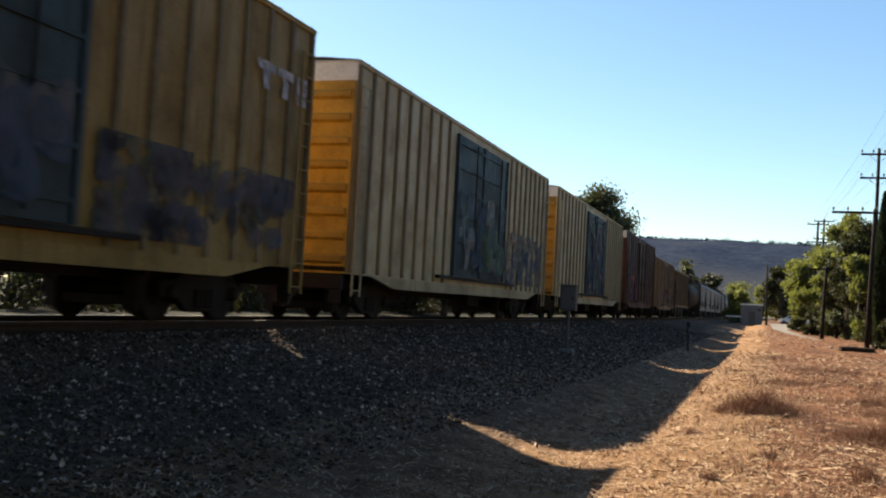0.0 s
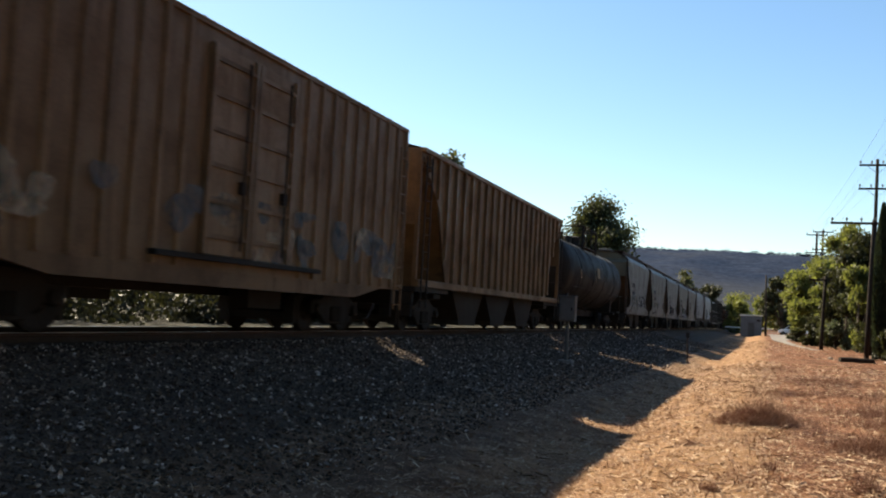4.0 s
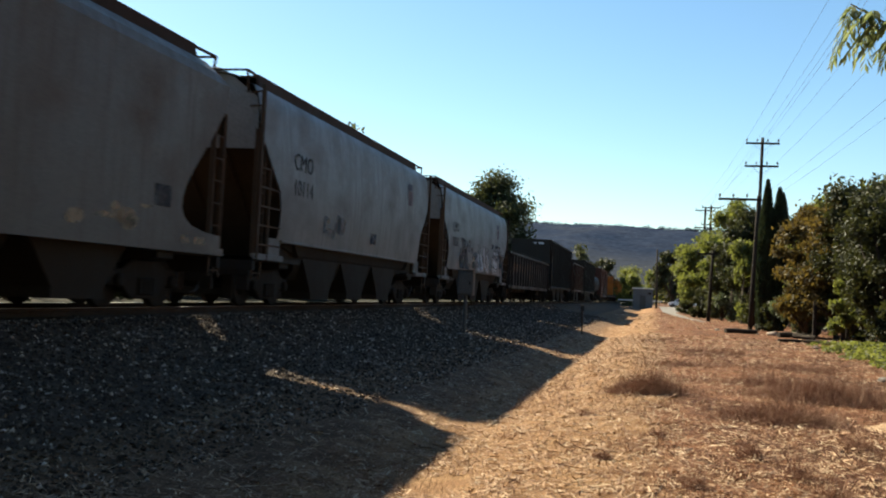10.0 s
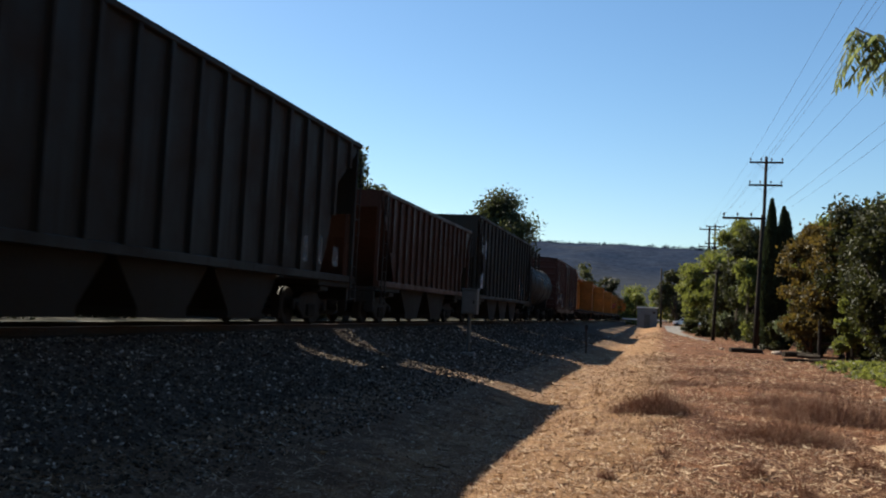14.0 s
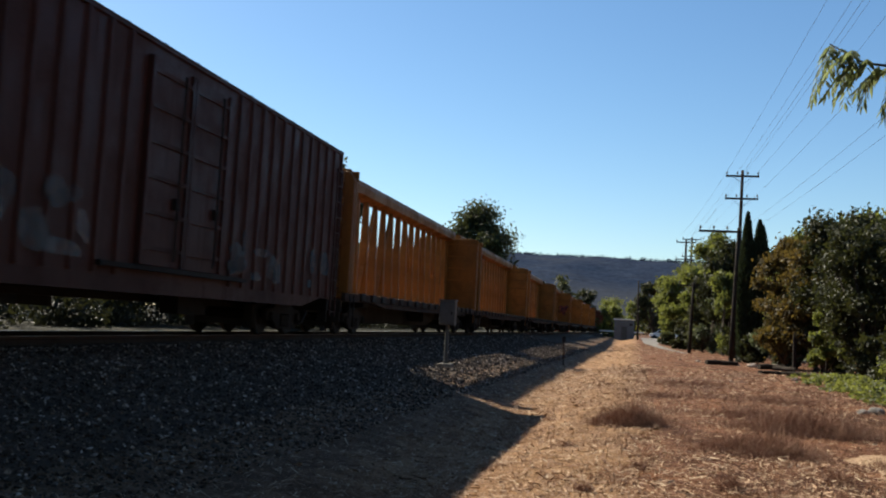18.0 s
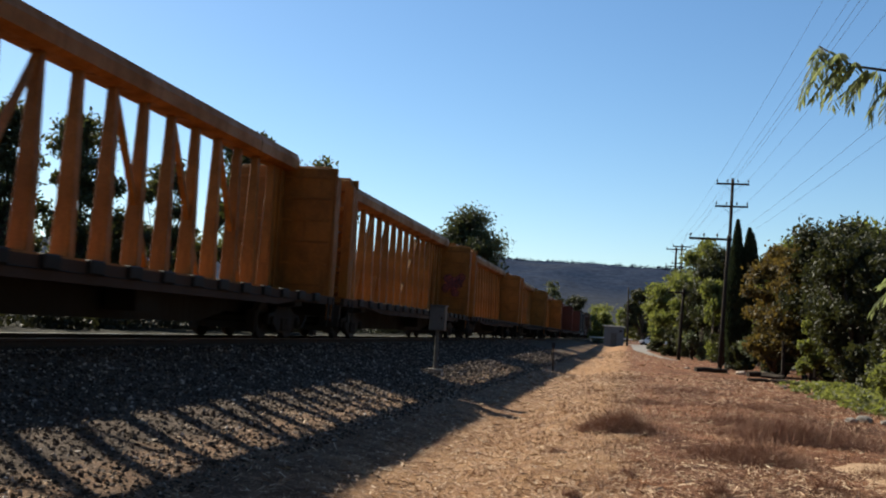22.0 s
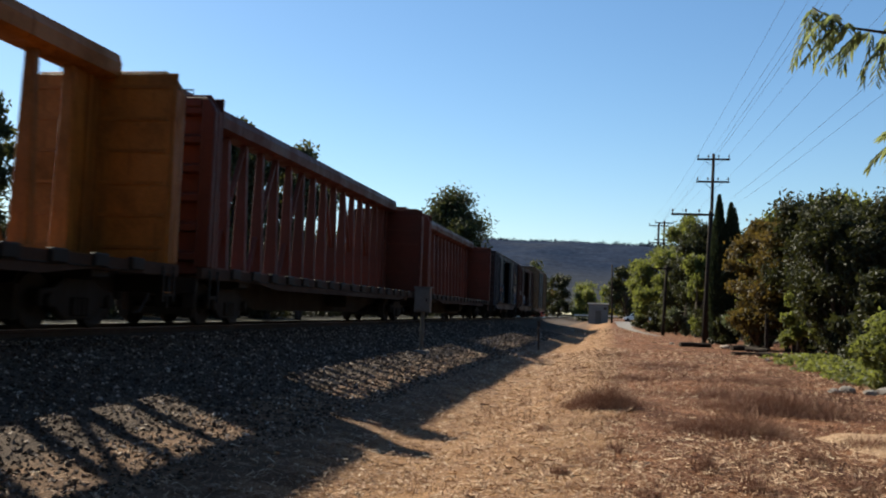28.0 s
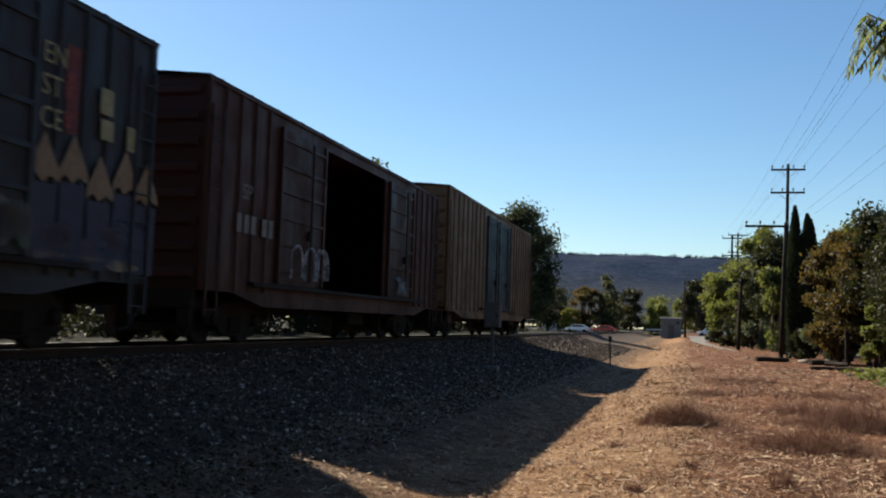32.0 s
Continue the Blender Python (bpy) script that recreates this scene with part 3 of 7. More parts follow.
def covered_hopper(near, far, label, group, skin, bulge, bays, top=4.95, tear=1.35):
    """A covered hopper: smooth side sheets cut to teardrops at the ends, slope sheets, roof hatches and walkway."""
    root, L = start_car("covered_hopper", near, far, label, group)
    h = L / 2
    zs = [1.12, 1.3, 1.36, 1.4, 1.48, 1.6, 1.75, 1.95, 2.2, 2.5, 2.8, 3.1, 3.35, 3.6, 3.85, 4.2]
    drop = [0.1, 0.1, 0.1, 0.5, 0.78, 0.93, 1.0, 0.99, 0.92, 0.77, 0.6, 0.43, 0.3, 0.18, 0.09, 0.06]
    if bulge:
        drop = [0.1, 0.1, 0.1, 0.97, 1.0, 1.0, 1.0, 1.0, 0.98, 0.9, 0.66, 0.42, 0.25, 0.13, 0.07, 0.05]
    # the roof stops short of the ends
    cut = lambda z: max(0.06, tear * float(np.interp(z, zs, drop)), float(np.interp(z, [4.0, 4.2, 4.4], [0.0, 0.0 if bulge else 0.1, 0.0 if bulge else 0.5])))
    if bulge:
        zs, drop = [1.48] + zs[5:], [0.97] + drop[5:]
    wide = lambda z: (HALF - 0.04 - 0.12 * ((z - 2.7) / 1.55) ** 2) if bulge else HALF - 0.05
    prof = [(wide(z), z) for z in zs] + ([(wide(4.2) - 0.04, 4.42), (1.3, 4.64), (0.85, top - 0.1)] if bulge else [(wide(4.2) - 0.08, 4.38), (1.22, 4.6), (0.8, top - 0.12)]) + [(0.8, top - 0.09), (0.45, top - 0.04), (0.0, top)]
    for s in (-1, 1):
        rows = shell_rows([(s * x, z) for x, z in prof], cut, h)
        inner = shell_rows([(s * (x - 0.03), z - 0.005) for x, z in prof], cut, h)
        me = Shape().strip(rows).strip(inner).mesh("side_sheet", skin, smooth=bulge, fix=False)
        part("side_sheet", me, root)
        if not bulge:
            part("side_sill", Shape().box(s * (HALF - 0.16), -h, 1.0, s * (HALF - 0.05), h, 1.13).mesh("side_sill", skin), root)
            continue
        # the long cars' sheets end high between the bolsters, over a dark tapering belly
        for e in (-1, 1):
            part("side_sill", Shape().box(s * (HALF - 0.16), min(e * h, e * (h - 1.55)), 1.0, s * (HALF - 0.05), max(e * h, e * (h - 1.55)), 1.13).mesh("side_sill", skin, 0.01), root)
            part("apron", Shape().box(s * (HALF - 0.19), min(e * (h - 0.95), e * (h - 1.55)), 1.13, s * (HALF - 0.15), max(e * (h - 0.95), e * (h - 1.55)), 1.5).mesh("apron", skin), root)
        part("bottom_flange", Shape().box(s * (HALF - 0.22), -h + 1.55, 1.43, s * (HALF - 0.1), h - 1.55, 1.49).mesh("bottom_flange", skin, 0.01), root)
        be = [(1.38, 1.44), (1.33, 1.2), (1.12, 0.85), (0.95, 0.62)]
        part("belly_sheet", Shape().strip([[(s * x, -h + 1.55 + 1.7 * min(1, (1.44 - z) * 3), z), (s * x, h - 1.55 - 1.7 * min(1, (1.44 - z) * 3), z)] for x, z in be]).mesh("belly_sheet", BELLY, fix=False), root, label="dark brown tapering belly sheet")
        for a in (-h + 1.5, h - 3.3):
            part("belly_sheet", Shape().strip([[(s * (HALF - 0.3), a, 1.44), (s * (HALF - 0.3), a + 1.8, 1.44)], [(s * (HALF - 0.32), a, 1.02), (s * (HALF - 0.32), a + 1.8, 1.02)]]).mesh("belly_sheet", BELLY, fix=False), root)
    for s in (-1, 1):
        sl = Shape().strip([[(-1.45, 0.12, 3.72), (1.45, 0.12, 3.72)], [(-1.45, 2.75, 1.15), (1.45, 2.75, 1.15)]])
        sl.bar((-0.5, 0.1, 3.7), (-0.5, 2.7, 1.2), 0.08, 0.1).bar((0.5, 0.1, 3.7), (0.5, 2.7, 1.2), 0.08, 0.1)
        part("slope_sheet", sl.mesh("slope_sheet", SLOPE, fix=False), root, (0, s * h, 0), turn=(0, 0, 0) if s < 0 else (0, 0, 180), label="rusty brown slope sheet")
        e0 = 0.1 if bulge else 0.5
        ew = Shape().strip([[(-1.44, 0.1, 3.3), (1.44, 0.1, 3.3)], [(-1.42, 0.1, 4.15), (1.42, 0.1, 4.15)], [(-1.36, e0, 4.4), (1.36, e0, 4.4)], [(-0.78, e0 + 0.02, top - 0.12), (0.78, e0 + 0.02, top - 0.12)], [(-0.3, e0 + 0.02, top - 0.05), (0.3, e0 + 0.02, top - 0.05)]])
        part("end_sheet", ew.mesh("end_sheet", skin if bulge else ENDTAN, fix=False), root, (0, s * h, 0), turn=(0, 0, 0) if s < 0 else (0, 0, 180))
        dk = Shape().box(-1.5, 0.0, 0.98, 1.5, 2.7, 1.06).box(-1.5, 0.0, 0.78, 1.5, 0.14, 1.06)
        part("end_platform", dk.mesh("end_platform", STEEL), root, (0, s * h, 0), turn=(0, 0, 0) if s < 0 else (0, 0, 180))
        pm = Shape().box(-0.04, 0.04, 1.06, 0.04, 0.12, 3.7).mesh("corner_post", SLOPE)
        for x in (-1.44, -0.45, 0.45, 1.44):
            part("corner_post", pm, root, (x, s * (h - 0.07) - 0.07, 0))
        if bulge:
            tall = Shape().bar((0, 0, 1.0), (0, 0, 4.62), 0.09, 0.07).bar((0, 0, 4.5), (-0.3, 0, 4.46), 0.03, 0.03).bar((0, 0, 4.2), (-0.3, 0, 4.18), 0.03, 0.03)
            for x in (-1, 1):
                part("grab_post", tall.mesh("grab_post", SLOPE), root, (x * (HALF - 0.06), s * (h - 0.06), 0), turn=(0, 0, 0 if x > 0 else 180))
            for x in (-HALF + 0.07, HALF - 0.07):
                part("side_stile", Shape().bar((x, s * (h - 0.62), 0.98), (x, s * (h - 0.62), 2.95), 0.05, 0.05).mesh("side_stile", SLOPE), root)
                for z in (1.32, 1.72, 2.12, 2.52, 2.92):
                    part("side_rung", Shape().bar((x, s * (h - 1.3), z), (x, s * (h - 0.1), z), 0.035, 0.035).mesh("side_rung", SLOPE), root)
        lm = ladder_mesh("ladder", 0.6, 3.7, SLOPE)
        part("ladder", lm, root, (HALF - 0.12, s * (h - 0.24), 0))
        part("ladder", lm, root, (-HALF + 0.02, s * (h - 0.3), 0))
    w = Shape()
    for s in (-1, 1):
        w.box(s * 0.5, -h + 0.7, top - 0.03, s * 1.08, h - 0.7, top + 0.01)
        w.box(s * 1.08, -h + 0.7, top - 0.3, s * 1.11, h - 0.7, top + 0.03)
        k = -h + 1.0
        while k < h - 0.7:
            w.box(s * 0.7, k, top - 0.3, s * 1.07, k + 0.06, top - 0.035)
            k += 1.5
    for s in (-1, 1):
        for x in (-1.06, 1.06):
            e = x * 1.1
            w.bar((x, s * (h - 0.75), top), (e, s * (h + 0.02), top - 0.03), 0.045, 0.045)
            w.bar((e, s * (h + 0.02), top - 0.01), (e, s * (h - 0.1), top - 0.48), 0.04, 0.04)
            w.bar((x, s * (h - 0.7), top - 0.02), (e, s * (h - 0.66), top - 0.34), 0.04, 0.04)
        w.bar((-1.16, s * (h + 0.02), top - 0.03), (1.16, s * (h + 0.02), top - 0.03), 0.04, 0.04)
    part("roof_walk", w.mesh("roof_walk", RUST, fix=False), root, label="dark steel roof walkway")
    n = 10 if L > 13 else 6
    hm = Shape().box(-0.36, -0.55, top - 0.03, 0.36, 0.55, top + 0.12).mesh("hatch", skin, 0.03)
    for k in range(n):
        part("hatch", hm, root, (0, -h + 0.9 + (L - 1.8) * k / (n - 1), 0))
    bay = Shape().prism([(-1.35, 1.15), (1.35, 1.15), (0.68, 0.34), (0.68, 0.17), (-0.68, 0.17), (-0.68, 0.34)], "x", -1.3, 1.3)
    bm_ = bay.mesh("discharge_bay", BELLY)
    for k in range(bays):
        part("discharge_bay", bm_, root, (0, (k - (bays - 1) / 2) * 2.9, 0))
    part("underframe", Shape().box(-0.25, -h, 0.66, 0.25, h, 1.0).mesh("underframe", STEEL), root)
    part("brake_wheel", BRK_ME, root, (-0.8, h + 0.1, 1.7))
    running_gear(root, L, 1.95)
    return root


def open_hopper(near, far, top, skin, label, group, pitch=1.0, covered=False, slant=1.7, name="hopper_car"):
    """A ribbed hopper with open end bays under sloping sheets."""
    root, L = start_car(name, near, far, label, group)
    h, half = L / 2, HALF - 0.1
    cut = lambda z: float(np.interp(z, [1.3, 1.9, top - 1.35, top - 0.15, top], [slant + 0.9, slant + 0.5, slant, 0.05, 0.05]))
    zs = [1.25, 1.6, 1.9, top - 1.35, top - 0.75, top - 0.15, top]
    for s in (-1, 1):
        rows = [[(s * half, -h + cut(z), z), (s * half, h - cut(z), z)] for z in zs]
        back = [[(s * (half - 0.04), -h + cut(z), z), (s * (half - 0.04), h - cut(z), z)] for z in zs]
        part("side_sheet", Shape().strip(rows).strip(back).mesh("side_sheet", skin, fix=False), root)
        part("top_chord", Shape().box(s * (half - 0.06), -h, top - 0.12, s * (half + 0.1), h, top).mesh("top_chord", skin, 0.015), root)
        part("side_sill", Shape().box(s * (half - 0.06), -h, 1.12, s * (half + 0.08), h, 1.3).mesh("side_sill", skin, 0.015), root)
        y = -h + 0.5
        while y < h - 0.4:
            zb = 1.3
            if abs(y) > h - slant - 0.9:
                zb = float(np.interp(h - abs(y), [0.05, slant, slant + 0.5, slant + 0.9], [top - 0.2, top - 1.35, 1.9, 1.3]))
            part("rib", Shape().box(s * half, y - 0.06, zb, s * (half + 0.09), y + 0.06, top - 0.12).mesh("rib", skin, fix=False), root)
            y += pitch
    for s in (-1, 1):
        sl = Shape().strip([[(-half, 0.1, top - 0.15), (half, 0.1, top - 0.15)], [(-half, slant, top - 1.35), (half, slant, top - 1.35)], [(-half, slant + 1.6, 1.2), (half, slant + 1.6, 1.2)]])
        part("slope_sheet", sl.mesh("slope_sheet", skin, fix=False), root, (0, s * h, 0), turn=(0, 0, 0) if s < 0 else (0, 0, 180))
        ew = Shape().box(-half, 0.02, top - 0.5, half, 0.09, top)
        if top > 4.2:
            ew.box(-half, 0.02, top - 1.9, half, 0.07, top - 0.5)
        part("end_sheet", ew.mesh("end_sheet", skin), root, (0, s * h, 0), turn=(0, 0, 0) if s < 0 else (0, 0, 180))
        pm = Shape().box(-0.05, 0.0, 1.12, 0.05, 0.1, top - 0.1).mesh("corner_post", skin)
        for x in (-half + 0.05, -0.5, 0.5, half - 0.05):
            part("corner_post", pm, root, (x, s * (h - 0.05) - 0.05, 0))
        part("end_platform", Shape().box(-half, 0, 1.0, half, 2.6, 1.12).mesh("end_platform", STEEL), root, (0, s * h, 0), turn=(0, 0, 0) if s < 0 else (0, 0, 180))
        part("ladder", ladder_mesh("ladder", 0.6, top - 0.2, STEEL), root, (half + 0.12, s * (h - 0.3), 0))
    if covered:
        rf = Shape().strip([[(-half, y, top), (-0.8, y, top + 0.16), (0, y, top + 0.2), (0.8, y, top + 0.16), (half, y, top)] for y in (-h, h)])
        part("roof", rf.mesh("roof", skin, fix=False), root)
        w = Shape().box(-0.5, -h - 0.3, top + 0.22, 0.5, h + 0.3, top + 0.26)
        for s in (-1, 1):
            for x in (-0.48, 0.48):
                w.bar((x, s * (h + 0.25), top + 0.22), (x, s * (h + 0.25), top - 0.25), 0.04, 0.04)
        part("roof_walk", w.mesh("roof_walk", RUST, fix=False), root)
    else:
        ld = Shape()
        ld.strip([[(x, y, top - 0.35 + 0.12 * math.cos(x * 1.1) * (1 + 0.4 * math.sin(y * 1.7))) for x in (-half + 0.05, -0.7, 0, 0.7, half - 0.05)] for y in np.linspace(-h + 0.2, h - 0.2, 24)])
        part("load", ld.mesh("load", RUST, fix=False), root)
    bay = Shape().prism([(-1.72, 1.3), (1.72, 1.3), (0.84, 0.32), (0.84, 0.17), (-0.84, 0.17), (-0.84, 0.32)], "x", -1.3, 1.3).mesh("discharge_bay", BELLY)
    for y in ((-3.4, 0.0, 3.4) if L > 15 else (-1.8, 1.8)):
        part("discharge_bay", bay, root, (0, y, 0))
    part("underframe", Shape().box(-0.25, -h, 0.66, 0.25, h, 1.02).mesh("underframe", STEEL), root)
    part("brake_wheel", BRK_ME, root, (-0.6, h + 0.1, 2.2))
    running_gear(root, L, 1.95)
    return root


def gondola(near, far, label, group):
    root, L = start_car("gondola", near, far, label, group)
    h, half, top = L / 2, HALF - 0.12, 2.95
    for s in (-1, 1):
        wl = Shape().box(s * (half - 0.05), -h, 1.05, s * half, h, top - 0.25)
        cuts = [-h] + [v for k in range(16) for v in (-h + 0.85 + (L - 0.4) * k / 16, -h + 0.97 + (L - 0.4) * k / 16)] + [h]
        for a, b in zip(cuts[::2], cuts[1::2]):
            wl.box(s * (half - 0.049), a, top - 0.25, s * (half - 0.001), b, top - 0.14)
        part("side_wall", wl.mesh("side_wall", SOOT), root)
        part("top_chord", Shape().box(s * (half - 0.06), -h, top - 0.14, s * (half + 0.12), h, top).mesh("top_chord", SOOT, 0.02), root)
        part("side_sill", Shape().box(s * (half - 0.06), -h, 0.86, s * (half + 0.08), h, 1.06).mesh("side_sill", SOOT, 0.02), root)
        rib = Shape().prism([(s * half, -0.1), (s * (half + 0.11), -0.06), (s * (half + 0.11), 0.06), (s * half, 0.1)], "z", 1.06, top - 0.14).mesh("rib", SOOT)
        for k in range(17):
            part("rib", rib, root, (0, -h + 0.2 + (L - 0.4) * k / 16, 0))
        hook = Shape().tube([(s * (half + 0.14), -0.12, top - 0.02), (s * (half + 0.14), -0.08, top + 0.07), (s * (half + 0.14), 0.08, top + 0.07), (s * (half + 0.14), 0.12, top - 0.02)], 0.018, 5).mesh("tie_loop", STEEL)
        for k in range(8):
            part("tie_loop", hook, root, (0, -h + 1.3 + (L - 2.6) * k / 7, 0))
    em, cm, cz = end_wall("end_wall", half, 1.05, top, SOOT, 4)
    for s in (-1, 1):
        e = part("end_wall", em, root, (0, s * (h - 0.05), 0), turn=(0, 0, 180) if s < 0 else None)
        for z in cz:
            part("corrugation", cm, e, (0, 0, z))
        part("ladder", ladder_mesh("ladder", 0.55, top - 0.1, STEEL), root, (half + 0.14, s * (h - 0.35), 0))
    part("floor", Shape().box(-half, -h, 1.0, half, h, 1.1).mesh("floor", RUST), root)
    part("underframe", Shape().box(-0.25, -h, 0.66, 0.25, h, 1.0).mesh("underframe", STEEL), root)
    part("brake_wheel", BRK_ME, root, (-0.6, h + 0.1, 2.1))
    running_gear(root, L, 2.1)
    return root


def tank_car(near, far, radius, axis_z, label, group, marks=(), deck=1.25, dome=0.36, head=0.6):
    """A tank car: domed barrel on a sill, manway with a railed platform at mid-length."""
    root, L = start_car("tank_car", near, far, label, group)
    h = L / 2 - 0.35
    prof = sorted({(round(-h + head * (1 - math.cos(math.pi / 2 * k / 6)), 3), round(max(0.02, radius * math.sin(math.pi / 2 * k / 6)), 3)) for k in range(7)})
    barrel = prof + [(-s, r) for s, r in reversed(prof)]
    part("barrel", Shape().lathe(barrel, (0, 0, axis_z), "y", 40).mesh("barrel", TANKBLK, smooth=True), root)
    for y in (-h * 0.62, -h * 0.2, h * 0.2, h * 0.62):
        part("weld_seam", Shape().lathe([(y - 0.03, radius), (y - 0.03, radius + 0.012), (y + 0.03, radius + 0.012), (y + 0.03, radius)], (0, 0, axis_z), "y", 40).mesh("weld_seam", TANKBLK), root)
    top = axis_z + radius
    part("manway", Shape().lathe([(top - 0.1, 0.42), (top + dome, 0.42), (top + dome, 0.5), (top + dome + 0.08, 0.5), (top + dome + 0.14, 0.2)], (0, 0.3 if dome > 0.1 else 0, 0), "z", 16).mesh("manway", TANKBLK), root)
    fl = top - 0.18
    floor_ = Shape().box(-1.0, -deck, fl, -0.55, deck, fl + 0.05).box(0.55, -deck, fl, 1.0, deck, fl + 0.05).box(-0.55, -deck, fl + 0.002, 0.55, -deck + 0.4, fl + 0.048).box(-0.55, deck - 0.4, fl + 0.002, 0.55, deck, fl + 0.048)
    part("platform", floor_.mesh("platform", STEEL), root)
    post = Shape().box(-0.06, -0.02, fl - 0.25, 0.06, 0.02, fl + 1.0).mesh("rail_post", STEEL)
    for x in (-0.98, 0.98):
        for y in (-deck, deck):
            part("rail_post", post, root, (x, y, 0))
        for y0, y1 in ((-deck, -deck + (0.4 if deck > 1.1 else 0.26)), (-0.25 if deck < 1.1 else (0.1 if deck < 1.5 else -0.9), deck)):
            hoop = Shape().tube([(x, y0, fl + 1.0), (x, y1 - 0.12 if y1 < 0 else y1, fl + 1.0), (x, y1, fl + 0.88 if y1 < 0 else fl + 1.0), (x, y1, fl)], 0.03, 6)
            if y1 == deck:
                hoop = Shape().tube([(x, y0, fl), (x, y0, fl + 0.9), (x, y0 + 0.1, fl + 1.0), (x, y1, fl + 1.0)], 0.03, 6)
            part("guard_rail", hoop.mesh("guard_rail", STEEL), root)
    if deck > 1.5:
        for x in (-0.98, 0.98):
            part("guard_rail", Shape().tube([(x, 0.3, fl + 0.5), (x, deck, fl + 0.5)], 0.026, 6).mesh("guard_rail", STEEL), root)
            part("rail_post", Shape().box(-0.03, -0.02, fl, 0.03, 0.02, fl + 1.0).mesh("rail_post", STEEL), root, (x, 0.5, 0))
    for y in (-deck, deck):
        part("guard_rail", Shape().tube([(-1.0, y, fl + 1.0), (1.0, y, fl + 1.0)], 0.032, 6).mesh("guard_rail", STEEL), root)
    part("valve", Shape().lathe([(top - 0.05, 0.2), (top + 0.42, 0.2), (top + 0.44, 0.1)], (0.0, -0.75, 0), "z", 12).mesh("valve", STEEL), root)
    for x in (-1, 1):
        part("ladder", ladder_mesh("ladder", 0.9, top + 0.1, STEEL), root, (x * (radius * 0.72), 0, 0), turn=(0, x * -14, 0))
    part("sill", Shape().box(-0.3, -L / 2, 0.68, 0.3, L / 2, 1.02).mesh("sill", STEEL), root)
    for s in (-1, 1):
        part("end_platform", Shape().box(-1.45, s * L / 2 - s * 1.0, 1.0, 1.45, s * L / 2, 1.08).mesh("end_platform", STEEL), root)
        cr = Shape().prism([(-1.2, 1.0), (1.2, 1.0), (1.25, axis_z - radius * 0.45), (0.8, axis_z - radius * 0.75), (0, axis_z - radius * 0.98), (-0.8, axis_z - radius * 0.75), (-1.25, axis_z - radius * 0.45)], "y", -0.2, 0.2)
        part("saddle", cr.mesh("saddle", STEEL), root, (0, s * (L / 2 - 2.3), 0))
        rr = Shape().tube([(1.42, s * (L / 2 - 0.05), 1.08), (1.42, s * (L / 2 - 0.05), 2.0), (-1.42, s * (L / 2 - 0.05), 2.0), (-1.42, s * (L / 2 - 0.05), 1.08)], 0.025, 6)
        part("end_rail", rr.mesh("end_rail", STEEL), root)
        part("hand_rail", Shape().tube([(s * (radius + 0.1), -h + 0.6, axis_z - 0.75), (s * (radius + 0.1), h - 0.6, axis_z - 0.75)], 0.016, 5).mesh("hand_rail", TANKBLK), root)
    for y, z, w, hh, mat, lab in marks:
        a = math.asin(max(-0.95, min(0.95, (z - axis_z) / radius)))
        part("placard", Shape().box(-0.004, -w / 2, -hh / 2, 0.012, w / 2, hh / 2).mesh("placard", mat), root, ((radius + 0.006) * math.cos(a), y, z), turn=(0, -math.degrees(a), 0), label=lab)
    part("brake_wheel", BRK_ME, root, (-0.6, L / 2 + 0.05, 1.8))
    running_gear(root, L, 2.2)
    return root


